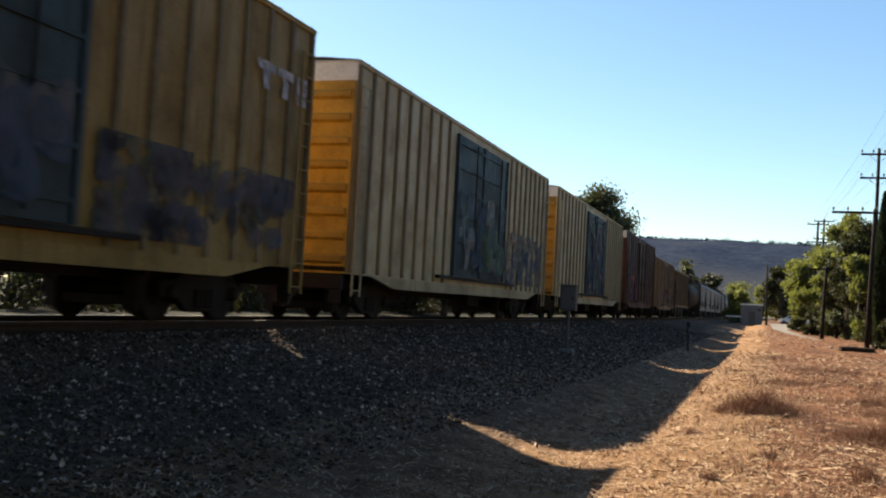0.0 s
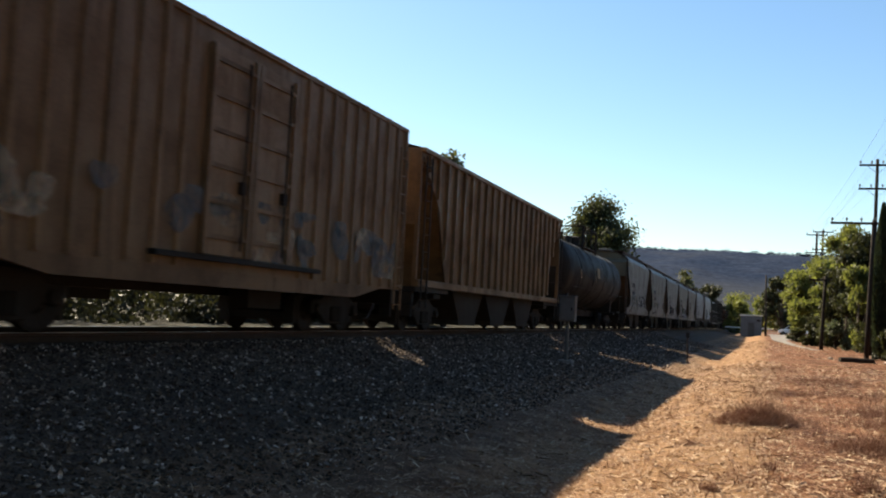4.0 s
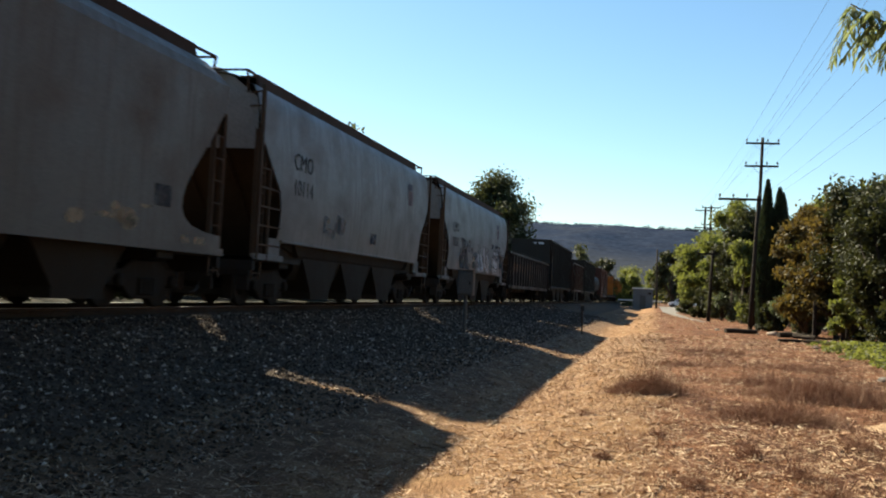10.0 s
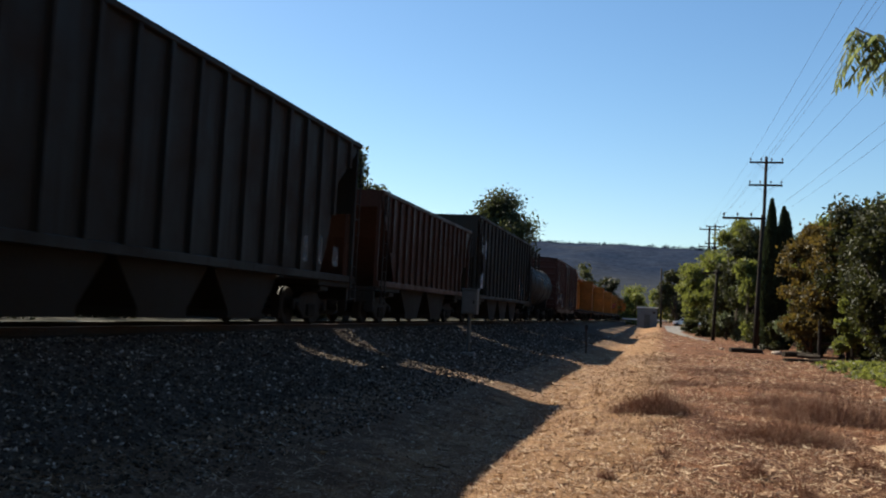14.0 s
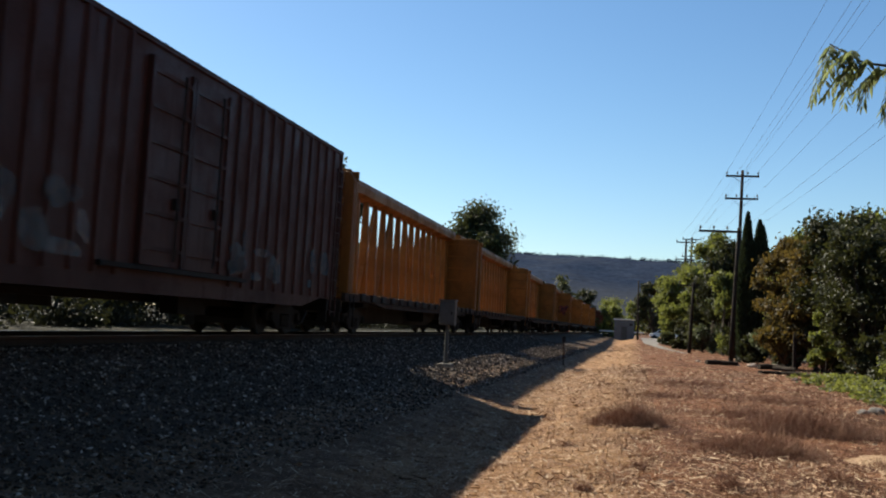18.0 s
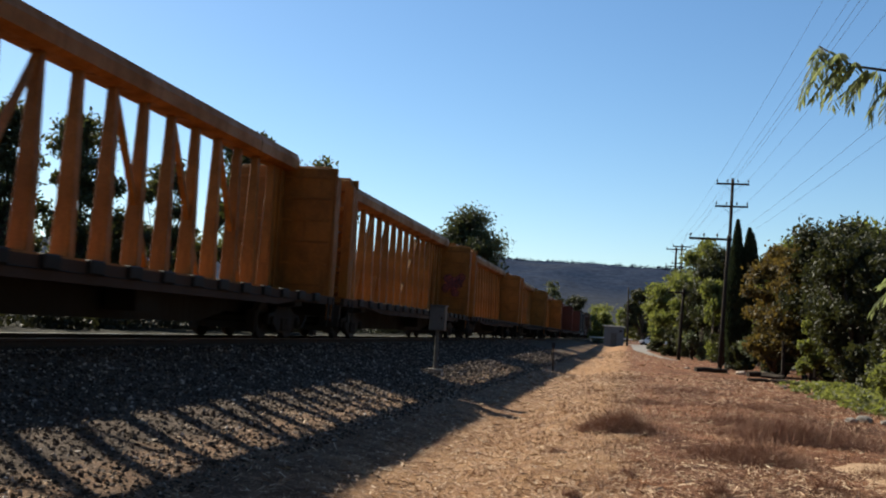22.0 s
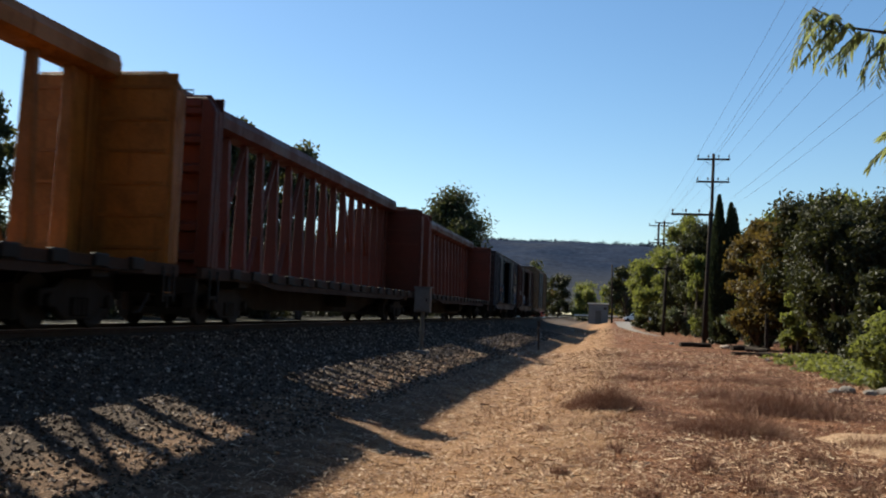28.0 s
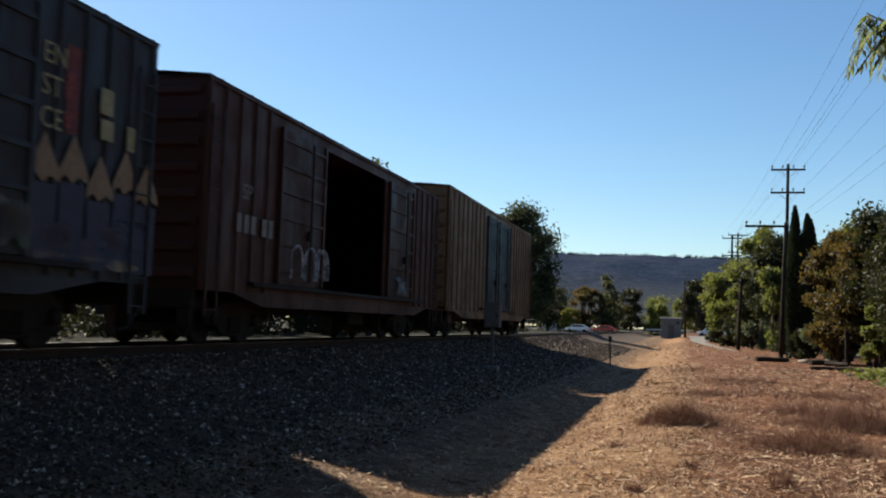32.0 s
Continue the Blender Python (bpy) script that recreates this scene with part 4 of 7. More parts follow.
def centerbeam(near, far, skin, label, group, closed=False):
    """A centerbeam flatcar: deck, a central truss under a wide top chord, ribbed bulkheads at both ends."""
    root, L = start_car("centerbeam_flatcar", near, far, label, group)
    h = L / 2
    part("deck", Shape().box(-1.45, -h, 1.08, 1.45, h, 1.2).mesh("deck", skin), root)
    for s in (-1, 1):
        part("side_sill", Shape().prism([(-h, 1.2), (h, 1.2), (h, 0.98), (h - 3.2, 0.98), (h - 4.4, 0.86), (-h + 4.4, 0.86), (-h + 3.2, 0.98), (-h, 0.98)], "x", s * 1.43, s * 1.55).mesh("side_sill", RUST), root)
        bk = Shape().box(s * 1.5, -0.22, 1.02, s * 1.62, 0.22, 1.24).mesh("winch", STEEL, 0.02)
        for k in range(17):
            part("winch", bk, root, (0, -h + 1.7 + (L - 3.4) * k / 16, 0))
        cab = Shape().tube([(s * 1.56, -h + 1.5, 1.02), (s * 1.56, h - 1.5, 1.02)], 0.015, 5)
        part("tie_cable", cab.mesh("tie_cable", STEEL), root)
    # chord with drooped lips
    out = [(-0.4, 4.92), (-0.34, 5.1), (0.34, 5.1), (0.4, 4.92), (0.38, 4.68), (0.2, 4.62), (-0.2, 4.62), (-0.38, 4.68)]
    part("top_chord", Shape().prism(out, "y", -h + 0.62, h - 0.45).mesh("top_chord", skin), root)
    # posts taper upwards, broad across the car at the foot
    bottom, topw, w = 0.19, 0.09, 0.11
    po = Shape()
    po.v = [(-bottom, -w, 1.2), (bottom, -w, 1.2), (bottom, w, 1.2), (-bottom, w, 1.2), (-topw, -w * 0.8, 4.64), (topw, -w * 0.8, 4.64), (topw, w * 0.8, 4.64), (-topw, w * 0.8, 4.64)]
    po.f = list(CUBE)
    pm = po.mesh("post", skin, 0.02)
    n = 17
    ys = [-h + 2.2 + (L - 3.7) * k / (n - 1) for k in range(n)]
    # the bays next to the bulkheads have closer posts
    for y in ys + [-h + 1.6, (ys[0] + ys[1]) / 2, (ys[1] + ys[2]) / 2 - 0.1]:
        part("post", pm, root, (0, y, 0))
    # braces lean towards the middle; on the closed car a long one crosses the far bays
    braces = [(ys[k] - 1.8, ys[k]) for k in (1, 3, 5, 7)] + ([(1.5, ys[12]), (ys[12] + 0.5, ys[14])] if closed else [(ys[k] + 1.8, ys[k]) for k in (9, 11, 13)])
    for a, b in braces:
        part("brace", Shape().bar((0, max(a, -h + 1.4), 1.3), (0, b, 4.64), 0.09, 0.12, (1, 0, 0)).mesh("brace", skin), root)
    # the last bays are closed by upright sheets
    sheets = [7.9 + 0.61 * k if closed else 9.73 + 0.61 * k for k in range(5 if closed else 2)]
    if closed:
        sheets += [-h + 0.7 + 0.61 * k for k in range(5)]
    for y in sheets:
        part("web_sheet", Shape().box(-0.035, y, 1.3, 0.035, y + 0.6, 4.64).mesh("web_sheet", skin, 0.008), root)
        part("web_rib", Shape().box(-0.1, y - 0.035, 1.3, 0.1, y + 0.035, 4.64).mesh("web_rib", skin, 0.01), root)
    part("stringer", Shape().box(-0.3, -h + 1.0, 1.2, 0.3, h - 1.0, 1.34).mesh("stringer", skin), root)
    for s in (-1, 1):
        face = Shape().prism([(-1.55, 1.2), (1.55, 1.2), (1.55, 4.45), (1.35, 4.78), (-1.35, 4.78), (-1.55, 4.45)], "y", 0.0, 0.06)
        bh = part("bulkhead", face.mesh("bulkhead", skin), root, (0, -h + 0.45 if s < 0 else h - 0.25, 0), turn=(0, 0, 0) if s < 0 else (0, 0, 180))
        part("inner_panel", Shape().box(-1.55, 0.19, 1.2, 1.55, 0.25, 4.74).mesh("inner_panel", skin, 0.01), bh)
        side = Shape().box(0, 0.062, 1.2, 0.18, 0.188, 4.45).mesh("side_post", skin, 0.015)
        for x in (-1.548, 1.368):
            part("side_post", side, bh, (x, 0, 0))
        jamb = Shape().prism([(0.0, 1.2), (0.3, 1.2), (0.3, 4.45), (0.12, 4.7), (0.0, 4.7)], "y", -0.2, -0.002).mesh("frame_post", skin, 0.03)
        mirror = Shape().prism([(0.0, 1.2), (-0.3, 1.2), (-0.3, 4.45), (-0.12, 4.7), (0.0, 4.7)], "y", -0.2, -0.002).mesh("frame_post", skin, 0.03)
        part("frame_post", jamb, bh, (1.245, 0, 0))
        part("frame_post", mirror, bh, (-1.245, 0, 0))
        part("frame_head", Shape().box(-1.24, -0.19, 4.5, 1.24, -0.004, 4.7).mesh("frame_head", skin, 0.02), bh)
        fr = Shape().prism([(-0.17, 0.02), (-0.17, 0.14), (-0.002, 0.22), (-0.002, -0.02)], "x", -1.235, 1.235).mesh("rib", skin)
        br = Shape().box(-1.4, 0.252, 0.1, 1.4, 0.275, 0.16).mesh("rib", skin)
        for k in range(6):
            part("rib", fr, bh, (0, 0, 1.35 + 0.6 * k))
            part("rib", br, bh, (0, 0, 1.35 + 0.6 * k))
        part("cap", Shape().box(-1.3, 0.064, 4.6, 1.3, 0.186, 4.8).mesh("cap", skin, 0.015), bh)
        g = Shape().tube([(0.9, 0.12, 4.78), (0.9, 0.12, 4.92), (0.3, 0.12, 4.92), (0.3, 0.12, 4.78)], 0.018, 5)
        part("grab_iron", g.mesh("grab_iron", STEEL), root, (0, -h + 0.45 if s < 0 else h - 0.25, 0), turn=(0, 0, 0) if s < 0 else (0, 0, 180))
        part("ladder", ladder_mesh("ladder", 0.55, 4.5, skin), root, (-1.5 if s < 0 else 1.5, s * (h - 0.3) , 0))
        lm = ladder_mesh("ladder", 0.5, 1.15, STEEL)
        part("step", lm, root, (1.6, s * (h - 0.5), 0))
    part("underframe", Shape().prism([(-h, 1.08), (h, 1.08), (h, 0.62), (h - 4.6, 0.62), (h - 6.2, 0.34), (-h + 6.2, 0.34), (-h + 4.6, 0.62), (-h, 0.62)], "x", -0.35, 0.35).box(-1.2, -2.2, 0.4, -0.5, -1.0, 1.0).box(0.5, 1.0, 0.5, 1.1, 1.9, 0.98).mesh("underframe", STEEL), root)
    part("brake_wheel", BRK_ME, root, (-0.9, h + 0.12, 1.9))
    running_gear(root, L, 2.6)
    return root


def marking(root, boxes, x, mat, name="marking", label=""):
    """Flat painted bars on a side sheet: (y0, z0, y1, z1)."""
    for y0, z0, y1, z1 in boxes:
        part(name, Shape().box(x, y0, z0, x + 0.006, y1, z1).mesh(name, mat, fix=False), root, label=label)


def bubbles(root, y0, z0, y1, z1, x, count, fill, edge, seed):
    """Swollen round-topped shapes side by side, each filled pale and edged dark."""
    rng = random.Random(seed)
    w = (y1 - y0) / count
    for k in range(count):
        cy = y0 + w * (k + rng.uniform(0.4, 0.6))
        top, foot, lean, fat = z1 - rng.uniform(0, 0.6), z0 + rng.uniform(0, 0.3), rng.uniform(-0.22, 0.22), rng.uniform(0.42, 0.62)
        def ring(grow):
            o = []
            for j in range(20):
                a = 2 * math.pi * j / 20
                wob = 1 + 0.14 * math.sin(3 * a + 1.7 * k) + 0.08 * math.sin(2 * a + k)
                o.append((cy + lean * math.sin(a) + (w * fat + grow) * wob * math.copysign(abs(math.cos(a)) ** 0.7, math.cos(a)), (top + foot) / 2 + ((top - foot) / 2 + grow) * math.copysign(abs(math.sin(a)) ** 0.6, math.sin(a))))
            return o
        part("painted_edge", Shape().prism(ring(0.06), "x", x + 0.001 * (k % 2), x + 0.004 + 0.001 * (k % 2)).mesh("painted_edge", edge), root, label="dark painted outline")
        part("painted_bubble", Shape().prism(ring(-0.03), "x", x + 0.004, x + 0.008 + 0.001 * (k % 2)).mesh("painted_bubble", fill), root, label="white bubble shape")
        part("painted_stroke", Shape().bar((x + 0.01, cy + rng.uniform(-0.1, 0.1), foot + 0.25), (x + 0.01, cy + rng.uniform(-0.1, 0.1), foot + (top - foot) * 0.6), 0.05, 0.004, (1, 0, 0)).mesh("painted_stroke", edge), root)


def fat_letters(root, slabs, x, fill, edge):
    """Tall round-topped painted strokes side by side, pale with dark edges: y0, y1, foot, top of each."""
    for k, (y0, y1, z0, z1) in enumerate(slabs):
        w, c = (y1 - y0) / 2, (y0 + y1) / 2
        def arch(g):
            r = w + g
            pts = [(c - r * (0.97 + 0.03 * math.sin(k)), z0), (c + r, z0)]
            for j in range(11):
                a = math.pi * j / 10
                pts.append((c + 0.03 * math.sin(2.3 * k) + r * math.copysign(abs(math.cos(a)) ** 0.75, math.cos(a)), z1 + g - r * 0.9 + r * 0.9 * math.sin(a)))
            return pts
        d = x + 0.002 * k
        part("painted_edge", Shape().prism(arch(0.03), "x", d, d + 0.001).mesh("painted_edge", edge), root, label="dark painted outline")
        part("painted_letter", Shape().prism(arch(-0.012), "x", d + 0.001, d + 0.003).mesh("painted_letter", fill), root, label="chalky white fat letter stroke")


def outline_paint(root, pts, x, mat, label=""):
    """A flat painted shape: outline (y, z)."""
    return part("painted_shape", Shape().prism(pts, "x", x, x + 0.005).mesh("painted_shape", mat), root, label=label)


def lettering(root, text, y, z, size, x, mat, label=""):
    cu = bpy.data.curves.new("lettering", "FONT")
    cu.body, cu.size, cu.extrude, cu.resolution_u = text, size, 0.002, 3
    me = bpy.data.meshes.new_from_object(bpy.data.objects.new("lettering", cu))
    me.name = "lettering"
    me.materials.clear()
    me.materials.append(mat)
    ob = part("lettering", me, root, (x, y, z), label=label)
    ob.rotation_euler = (radians(90), 0, radians(90))
    return ob


def spray(root, y0, z0, y1, z1, x, mats, seed, strokes=26):
    """Sprayed scribble: overlapping bands and loops of colour, no letters."""
    rng = random.Random(seed)
    for k, m in enumerate(mats):
        s = Shape()
        for _ in range(strokes):
            cy, cz = rng.uniform(y0, y1), rng.uniform(z0, z1)
            w, hgt = rng.uniform(0.12, 0.5), rng.uniform(0.12, 0.45) * (z1 - z0) / 1.2
            lean = rng.uniform(-0.5, 0.5)
            n = rng.choice((11, 12, 14))
            o = []
            for j in range(n):
                a = 2 * math.pi * j / n
                r = rng.uniform(0.82, 1.08)
                o.append((min(y1, max(y0, cy + w * r * math.cos(a) + lean * hgt * math.sin(a))), min(z1, max(z0, cz + hgt * r * math.sin(a)))))
            s.prism(o, "x", x + 0.002 * k + rng.uniform(0, 0.0015), x + 0.002 * k + 0.004)
        tagged(part("spray_paint", s.mesh("spray_paint", m, fix=True), root), kind="stuff")
# ---- the train, from its front cars to the last ----
FX = HALF + 0.002
SP_W = sprayed("white spray", (0.5, 0.5, 0.52))
SP_DIM = sprayed("dim white spray", (0.24, 0.23, 0.22), 0.6)
SP_GREY = sprayed("grey spray", (0.13, 0.127, 0.125), 0.6)
SP_BLUE = sprayed("blue spray", (0.06, 0.085, 0.13), 0.6)
SP_DARK = sprayed("dark spray", (0.03, 0.03, 0.04))
SP_RED = sprayed("red spray", (0.28, 0.06, 0.05))
SP_GREEN = sprayed("green spray", (0.1, 0.15, 0.09))
SP_SAND = sprayed("sand spray", (0.36, 0.28, 0.19))
SP_OLIVE = sprayed("dull olive spray", (0.14, 0.11, 0.06))
SP_VIOLET = sprayed("violet spray", (0.1, 0.085, 0.11), 0.55)
MARKW = plain("white lettering paint", (0.6, 0.6, 0.57), 0.7)
PALEYEL = plain("pale yellow mural paint", (0.34, 0.32, 0.17), 0.8)
FADED = plain("faded sand paint", (0.16, 0.088, 0.045), 0.9)
TIPSAND = plain("sand mural paint", (0.27, 0.19, 0.11), 0.8)
PENBLUE = plain("dull blue mural paint", (0.045, 0.05, 0.075), 0.8)
BUBBLE = sprayed("chalky white spray", (0.6, 0.6, 0.6), 0.92)
MARKBLUE = plain("dull blue paint", (0.085, 0.088, 0.12), 0.8)
MARKRED = plain("dull red paint", (0.17, 0.11, 0.115), 0.8)
OLDORANGE = plain("faded orange paint", (0.12, 0.05, 0.028), 0.8)
OLDYEL = plain("faded yellow board", (0.24, 0.16, 0.07), 0.8)
WORNWHITE = plain("worn white lettering", (0.2, 0.19, 0.17), 0.8)
MARKK = plain("black lettering paint", (0.03, 0.03, 0.03), 0.7)
BOX_G, HOP_G, CB_G, RIB_G, TANK_G = "boxcars of the train", "covered hoppers of the train", "centerbeam flatcars of the train", "ribbed hoppers of the train", "tank cars of the train"

b1 = box_car(-2.2, 15.94, 5.36, OLIVE, YELLOW, TEAL, CREAM, "dull yellow boxcar with dark sliding doors and sprayed lower panels", BOX_G, ribs=8, cap=WHITE, post=RIBSHADE)
marking(b1, [(7.02, 4.2, 7.6, 4.36), (7.22, 3.9, 7.4, 4.2), (7.72, 4.2, 8.25, 4.36), (7.9, 3.86, 8.08, 4.2), (8.4, 3.86, 8.55, 4.36), (8.62, 3.86, 8.77, 4.36)], FX, SP_W, "company_mark", "white company mark drawn as plain bars")
spray(b1, -8.6, 1.2, -2.6, 3.0, FX, [SP_GREY, SP_VIOLET, SP_DIM], 3)
spray(b1, 3.2, 1.15, 8.6, 2.5, FX, [SP_DARK, SP_OLIVE, SP_VIOLET], 4, 16)
spray(b1, -2.2, 1.4, 2.6, 4.2, FX + 0.1, [SP_GREY, SP_BLUE], 5, 14)
b2 = box_car(18.0, 36.2, 5.36, CREAM, YELLOW, TEAL, CREAM, "pale yellow boxcar with a yellow end and dark doors", BOX_G, ribs=9, cap=WHITE, post=RIBSHADE)
spray(b2, 3.2, 1.2, 8.4, 2.9, FX, [SP_BLUE, SP_SAND, SP_GREY], 6, 16)
spray(b2, -2.2, 1.4, 2.6, 3.6, FX + 0.1, [SP_BLUE, SP_DIM, SP_GREEN], 7, 9)
b3 = box_car(38.1, 56.5, 5.36, CREAM, YELLOW, TEAL, CREAM, "cream and yellow boxcar with scribbled dark doors", BOX_G, ribs=9, cap=WHITE, post=RIBSHADE)
spray(b3, -2.2, 1.4, 2.7, 4.6, FX + 0.1, [SP_GREEN, SP_GREY, SP_VIOLET], 8, 12)
marking(b3, [(0.2, 2.95, 0.42, 3.25)], FX + 0.1, MARKW, "marking", "small white sticker")
b4 = box_car(58.45, 74.0, 5.3, BROWN, BROWN, BROWN, BROWN, "reddish brown boxcar with a white band across its end", BOX_G, ribs=6, door_span=(-1.6, 1.6), cap=WHITE)
spray(b4, -6.5, 1.2, -1.8, 2.8, FX, [SP_GREY, SP_RED], 9, 16)
b5 = box_car(76.1, 90.3, 4.72, RUSTTAN, TAN, RUSTTAN, TAN, "rust-streaked tan boxcar with close ribs", BOX_G, ribs=10, door_span=(-1.4, 1.4))
spray(b5, -6.6, 1.2, 6.6, 2.2, FX, [SP_SAND, SP_GREY], 10, 22)
open_hopper(91.5, 108.6, 4.54, RUSTTAN, "rust-streaked tan ribbed covered hopper", RIB_G, 0.75, True, 1.5, "covered_hopper")
tank_car(109.9, 127.1, 1.58, 2.68, "black tank car with a railed platform and small placards", TANK_G,
         [(-5.2, 2.75, 0.14, 0.75, SP_SAND, "pale streak of paint"), (-0.3, 2.85, 0.75, 0.5, OLDYEL, "faded yellow placard"), (-1.1, 2.65, 0.12, 0.6, SP_SAND, "pale streak of paint"), (2.1, 2.75, 0.1, 0.55, SP_DIM, "pale streak of paint"), (4.7, 2.75, 0.1, 0.5, SP_DIM, "pale streak of paint")], 1.9)

H_LAB = "short dirty grey covered hopper with rusty teardrop end bays"
hops = [covered_hopper(a, b, H_LAB, HOP_G, HOPGREY, False, 2, top=4.85, tear=1.72) for a, b in ((129.2, 140.6),)]
for a, b in ((142.2, 152.9), (154.6, 165.2), (167.0, 177.6), (179.3, 189.9)):
    c = copy_thing(hops[0], pose(0, 0, 0))
    CARS.append((c, (a + b) / 2))
    hops.append(c)
    for tr in [o for o in c.children if o.name.startswith("truck")]:
        for w in [o for o in tr.children if o.name.startswith("wheelset")]:
            WHEELSETS[0 if w.location.y < 0 else 1].append(w)
X = HALF - 0.045
for k, hp in enumerate(hops):
    if k == 2:
        lettering(hp, "CEFX", -3.32, 2.72, 0.36, X + 0.002, MARKK, "dark reporting letters")
        lettering(hp, "85750", -3.36, 2.24, 0.36, X + 0.002, MARKK, "dark car number")
    else:
        marking(hp, [(-3.3 + 0.27 * m, 2.72, -3.12 + 0.27 * m, 2.98) for m in range(4)] + [(-3.34 + 0.24 * m, 2.24, -3.18 + 0.24 * m, 2.5) for m in range(5)], X, SP_DARK, "marking", "dark stencilled markings drawn as bars")
    marking(hp, [(3.02, 1.72, 3.55, 2.08)], X, SP_DARK, "marking", "dark stencil panel")
    marking(hp, [(-4.45, 1.16, -3.2, 1.3), (4.0, 1.16, 4.9, 1.3)], X + 0.001, SP_SAND, "marking", "yellowish strip along the sill")
SP_SALMON = sprayed("dull salmon spray", (0.15, 0.088, 0.062), 0.9)
SP_TAN = sprayed("tan spray", (0.22, 0.17, 0.1), 0.8)
SP_LILAC = sprayed("pale lilac spray", (0.3, 0.29, 0.34), 0.9)
SP_MAROON = sprayed("maroon spray", (0.09, 0.03, 0.035), 0.85)
spray(hops[0], -3.6, 1.3, -0.2, 2.2, X, [SP_DIM, SP_SAND], 11, 14)
spray(hops[0], -0.2, 1.5, 3.6, 2.3, X + 0.003, [SP_DARK, SP_GREY], 31, 12)
spray(hops[1], -2.8, 1.5, 0.6, 2.1, X, [SP_OLIVE, SP_SAND], 12, 7)
spray(hops[1], -3.4, 1.2, -1.2, 1.5, X + 0.003, [SP_BLUE], 32, 6)
bubbles(hops[2], -1.9, 1.25, 1.4, 2.42, X + 0.002, 5, SP_SALMON, SP_DARK, 13)
spray(hops[2], -2.6, 1.3, -1.8, 2.2, X, [SP_DARK, SP_BLUE], 33, 6)
spray(hops[3], -1.9, 1.6, -0.9, 2.4, X, [SP_MAROON], 34, 8)
bubbles(hops[3], -1.6, 1.45, 1.0, 2.3, X + 0.004, 4, SP_TAN, SP_OLIVE, 14)
bubbles(hops[3], 0.4, 1.6, 1.7, 2.5, X + 0.012, 2, SP_GREEN, SP_DARK, 35)
bubbles(hops[3], 1.8, 1.5, 4.0, 2.15, X + 0.004, 4, SP_SAND, SP_OLIVE, 36)
bubbles(hops[3], -2.6, 1.14, 4.1, 1.62, X + 0.02, 12, SP_LILAC, SP_VIOLET, 37)
spray(hops[4], -3.0, 1.7, -2.2, 2.5, X, [SP_GREY], 15, 4)
spray(hops[4], -1.0, 1.25, 3.2, 1.7, X, [SP_SAND], 38, 6)
h6 = covered_hopper(191.8, 207.1, "long pale grey round-sided covered hopper with black lettering", HOP_G, HOPPALE, True, 3, tear=1.32)
h7 = covered_hopper(209.4, 226.0, "long pale grey round-sided covered hopper with white scribbles", HOP_G, HOPPALE, True, 3, tear=1.32)
for hp, num, y0, z0 in ((h6, "10114", -5.75, 3.12), (h7, "10262", -6.42, 2.98)):
    lettering(hp, "CMO", y0, z0, 0.54, X + 0.004, MARKK, "black reporting letters")
    lettering(hp, num, y0, z0 - 0.58, 0.52, X + 0.012, MARKK, "black car number")
    marking(hp, [(4.6, 3.3, 4.66, 3.75), (4.74, 3.3, 4.8, 3.75), (4.88, 3.3, 4.94, 3.75), (5.02, 3.3, 5.08, 3.75)], X - 0.005, MARKRED, "company_mark", "dim shield drawn as plain bars")
    marking(hp, [(4.6, 3.8, 5.08, 4.0)], X - 0.03, MARKBLUE, "company_mark", "dull blue top of a shield")
    marking(hp, [(0.45, 1.78, 0.98, 2.08)], X + 0.005, SP_DARK)
marking(h6, [(7.0, 1.62, 7.2, 1.84)], X + 0.002, SP_DARK)
spray(h6, -3.6, 1.7, -0.6, 2.35, X + 0.002, [SP_GREY], 16, 7)
spray(h7, -4.8, 1.52, -2.6, 2.8, X + 0.002, [SP_DARK, SP_GREY], 39, 14)
bubbles(h7, -4.85, 2.1, -2.6, 2.6, X + 0.008, 4, SP_DARK, SP_W, 40)
spray(h7, -0.8, 1.55, 2.4, 2.75, X + 0.001, [SP_GREY], 44, 9)
spray(h7, 3.0, 2.2, 5.6, 2.95, X + 0.001, [SP_GREY, SP_DARK], 45, 9)
fat_letters(h7, [(-0.72, -0.3, 1.53, 2.3), (-0.28, 0.16, 1.53, 2.62), (0.18, 0.52, 1.53, 2.42), (0.5, 0.84, 1.53, 2.7), (0.86, 1.16, 1.53, 2.7), (1.18, 1.56, 1.53, 2.2), (1.6, 1.9, 1.53, 2.68), (1.92, 2.3, 1.53, 2.62)], X + 0.004, BUBBLE, SP_DARK)
fat_letters(h7, [(3.68, 4.1, 1.9, 2.64), (4.42, 4.82, 1.8, 2.66), (3.18, 3.66, 1.53, 2.3), (3.62, 4.5, 1.53, 2.34), (4.4, 4.86, 1.53, 2.2)], X + 0.004, BUBBLE, SP_DARK)
for a, b in (((1.0, 2.0), (1.22, 1.94)), ((0.3, 2.05), (0.6, 2.0)), ((3.25, 1.86), (4.75, 1.74)), ((2.05, 1.6), (2.15, 2.1)), ((3.9, 1.62), (4.15, 1.66))):
    part("painted_stroke", Shape().bar((X + 0.021, *a), (X + 0.021, *b), 0.05, 0.004, (1, 0, 0)).mesh("painted_stroke", SP_DARK), h7)
spray(h7, 5.5, 1.55, 6.9, 2.6, X + 0.002, [SP_DARK, SP_GREY], 26, 7)
spray(h7, -2.4, 1.6, -0.8, 2.5, X + 0.002, [SP_GREY], 27, 6)

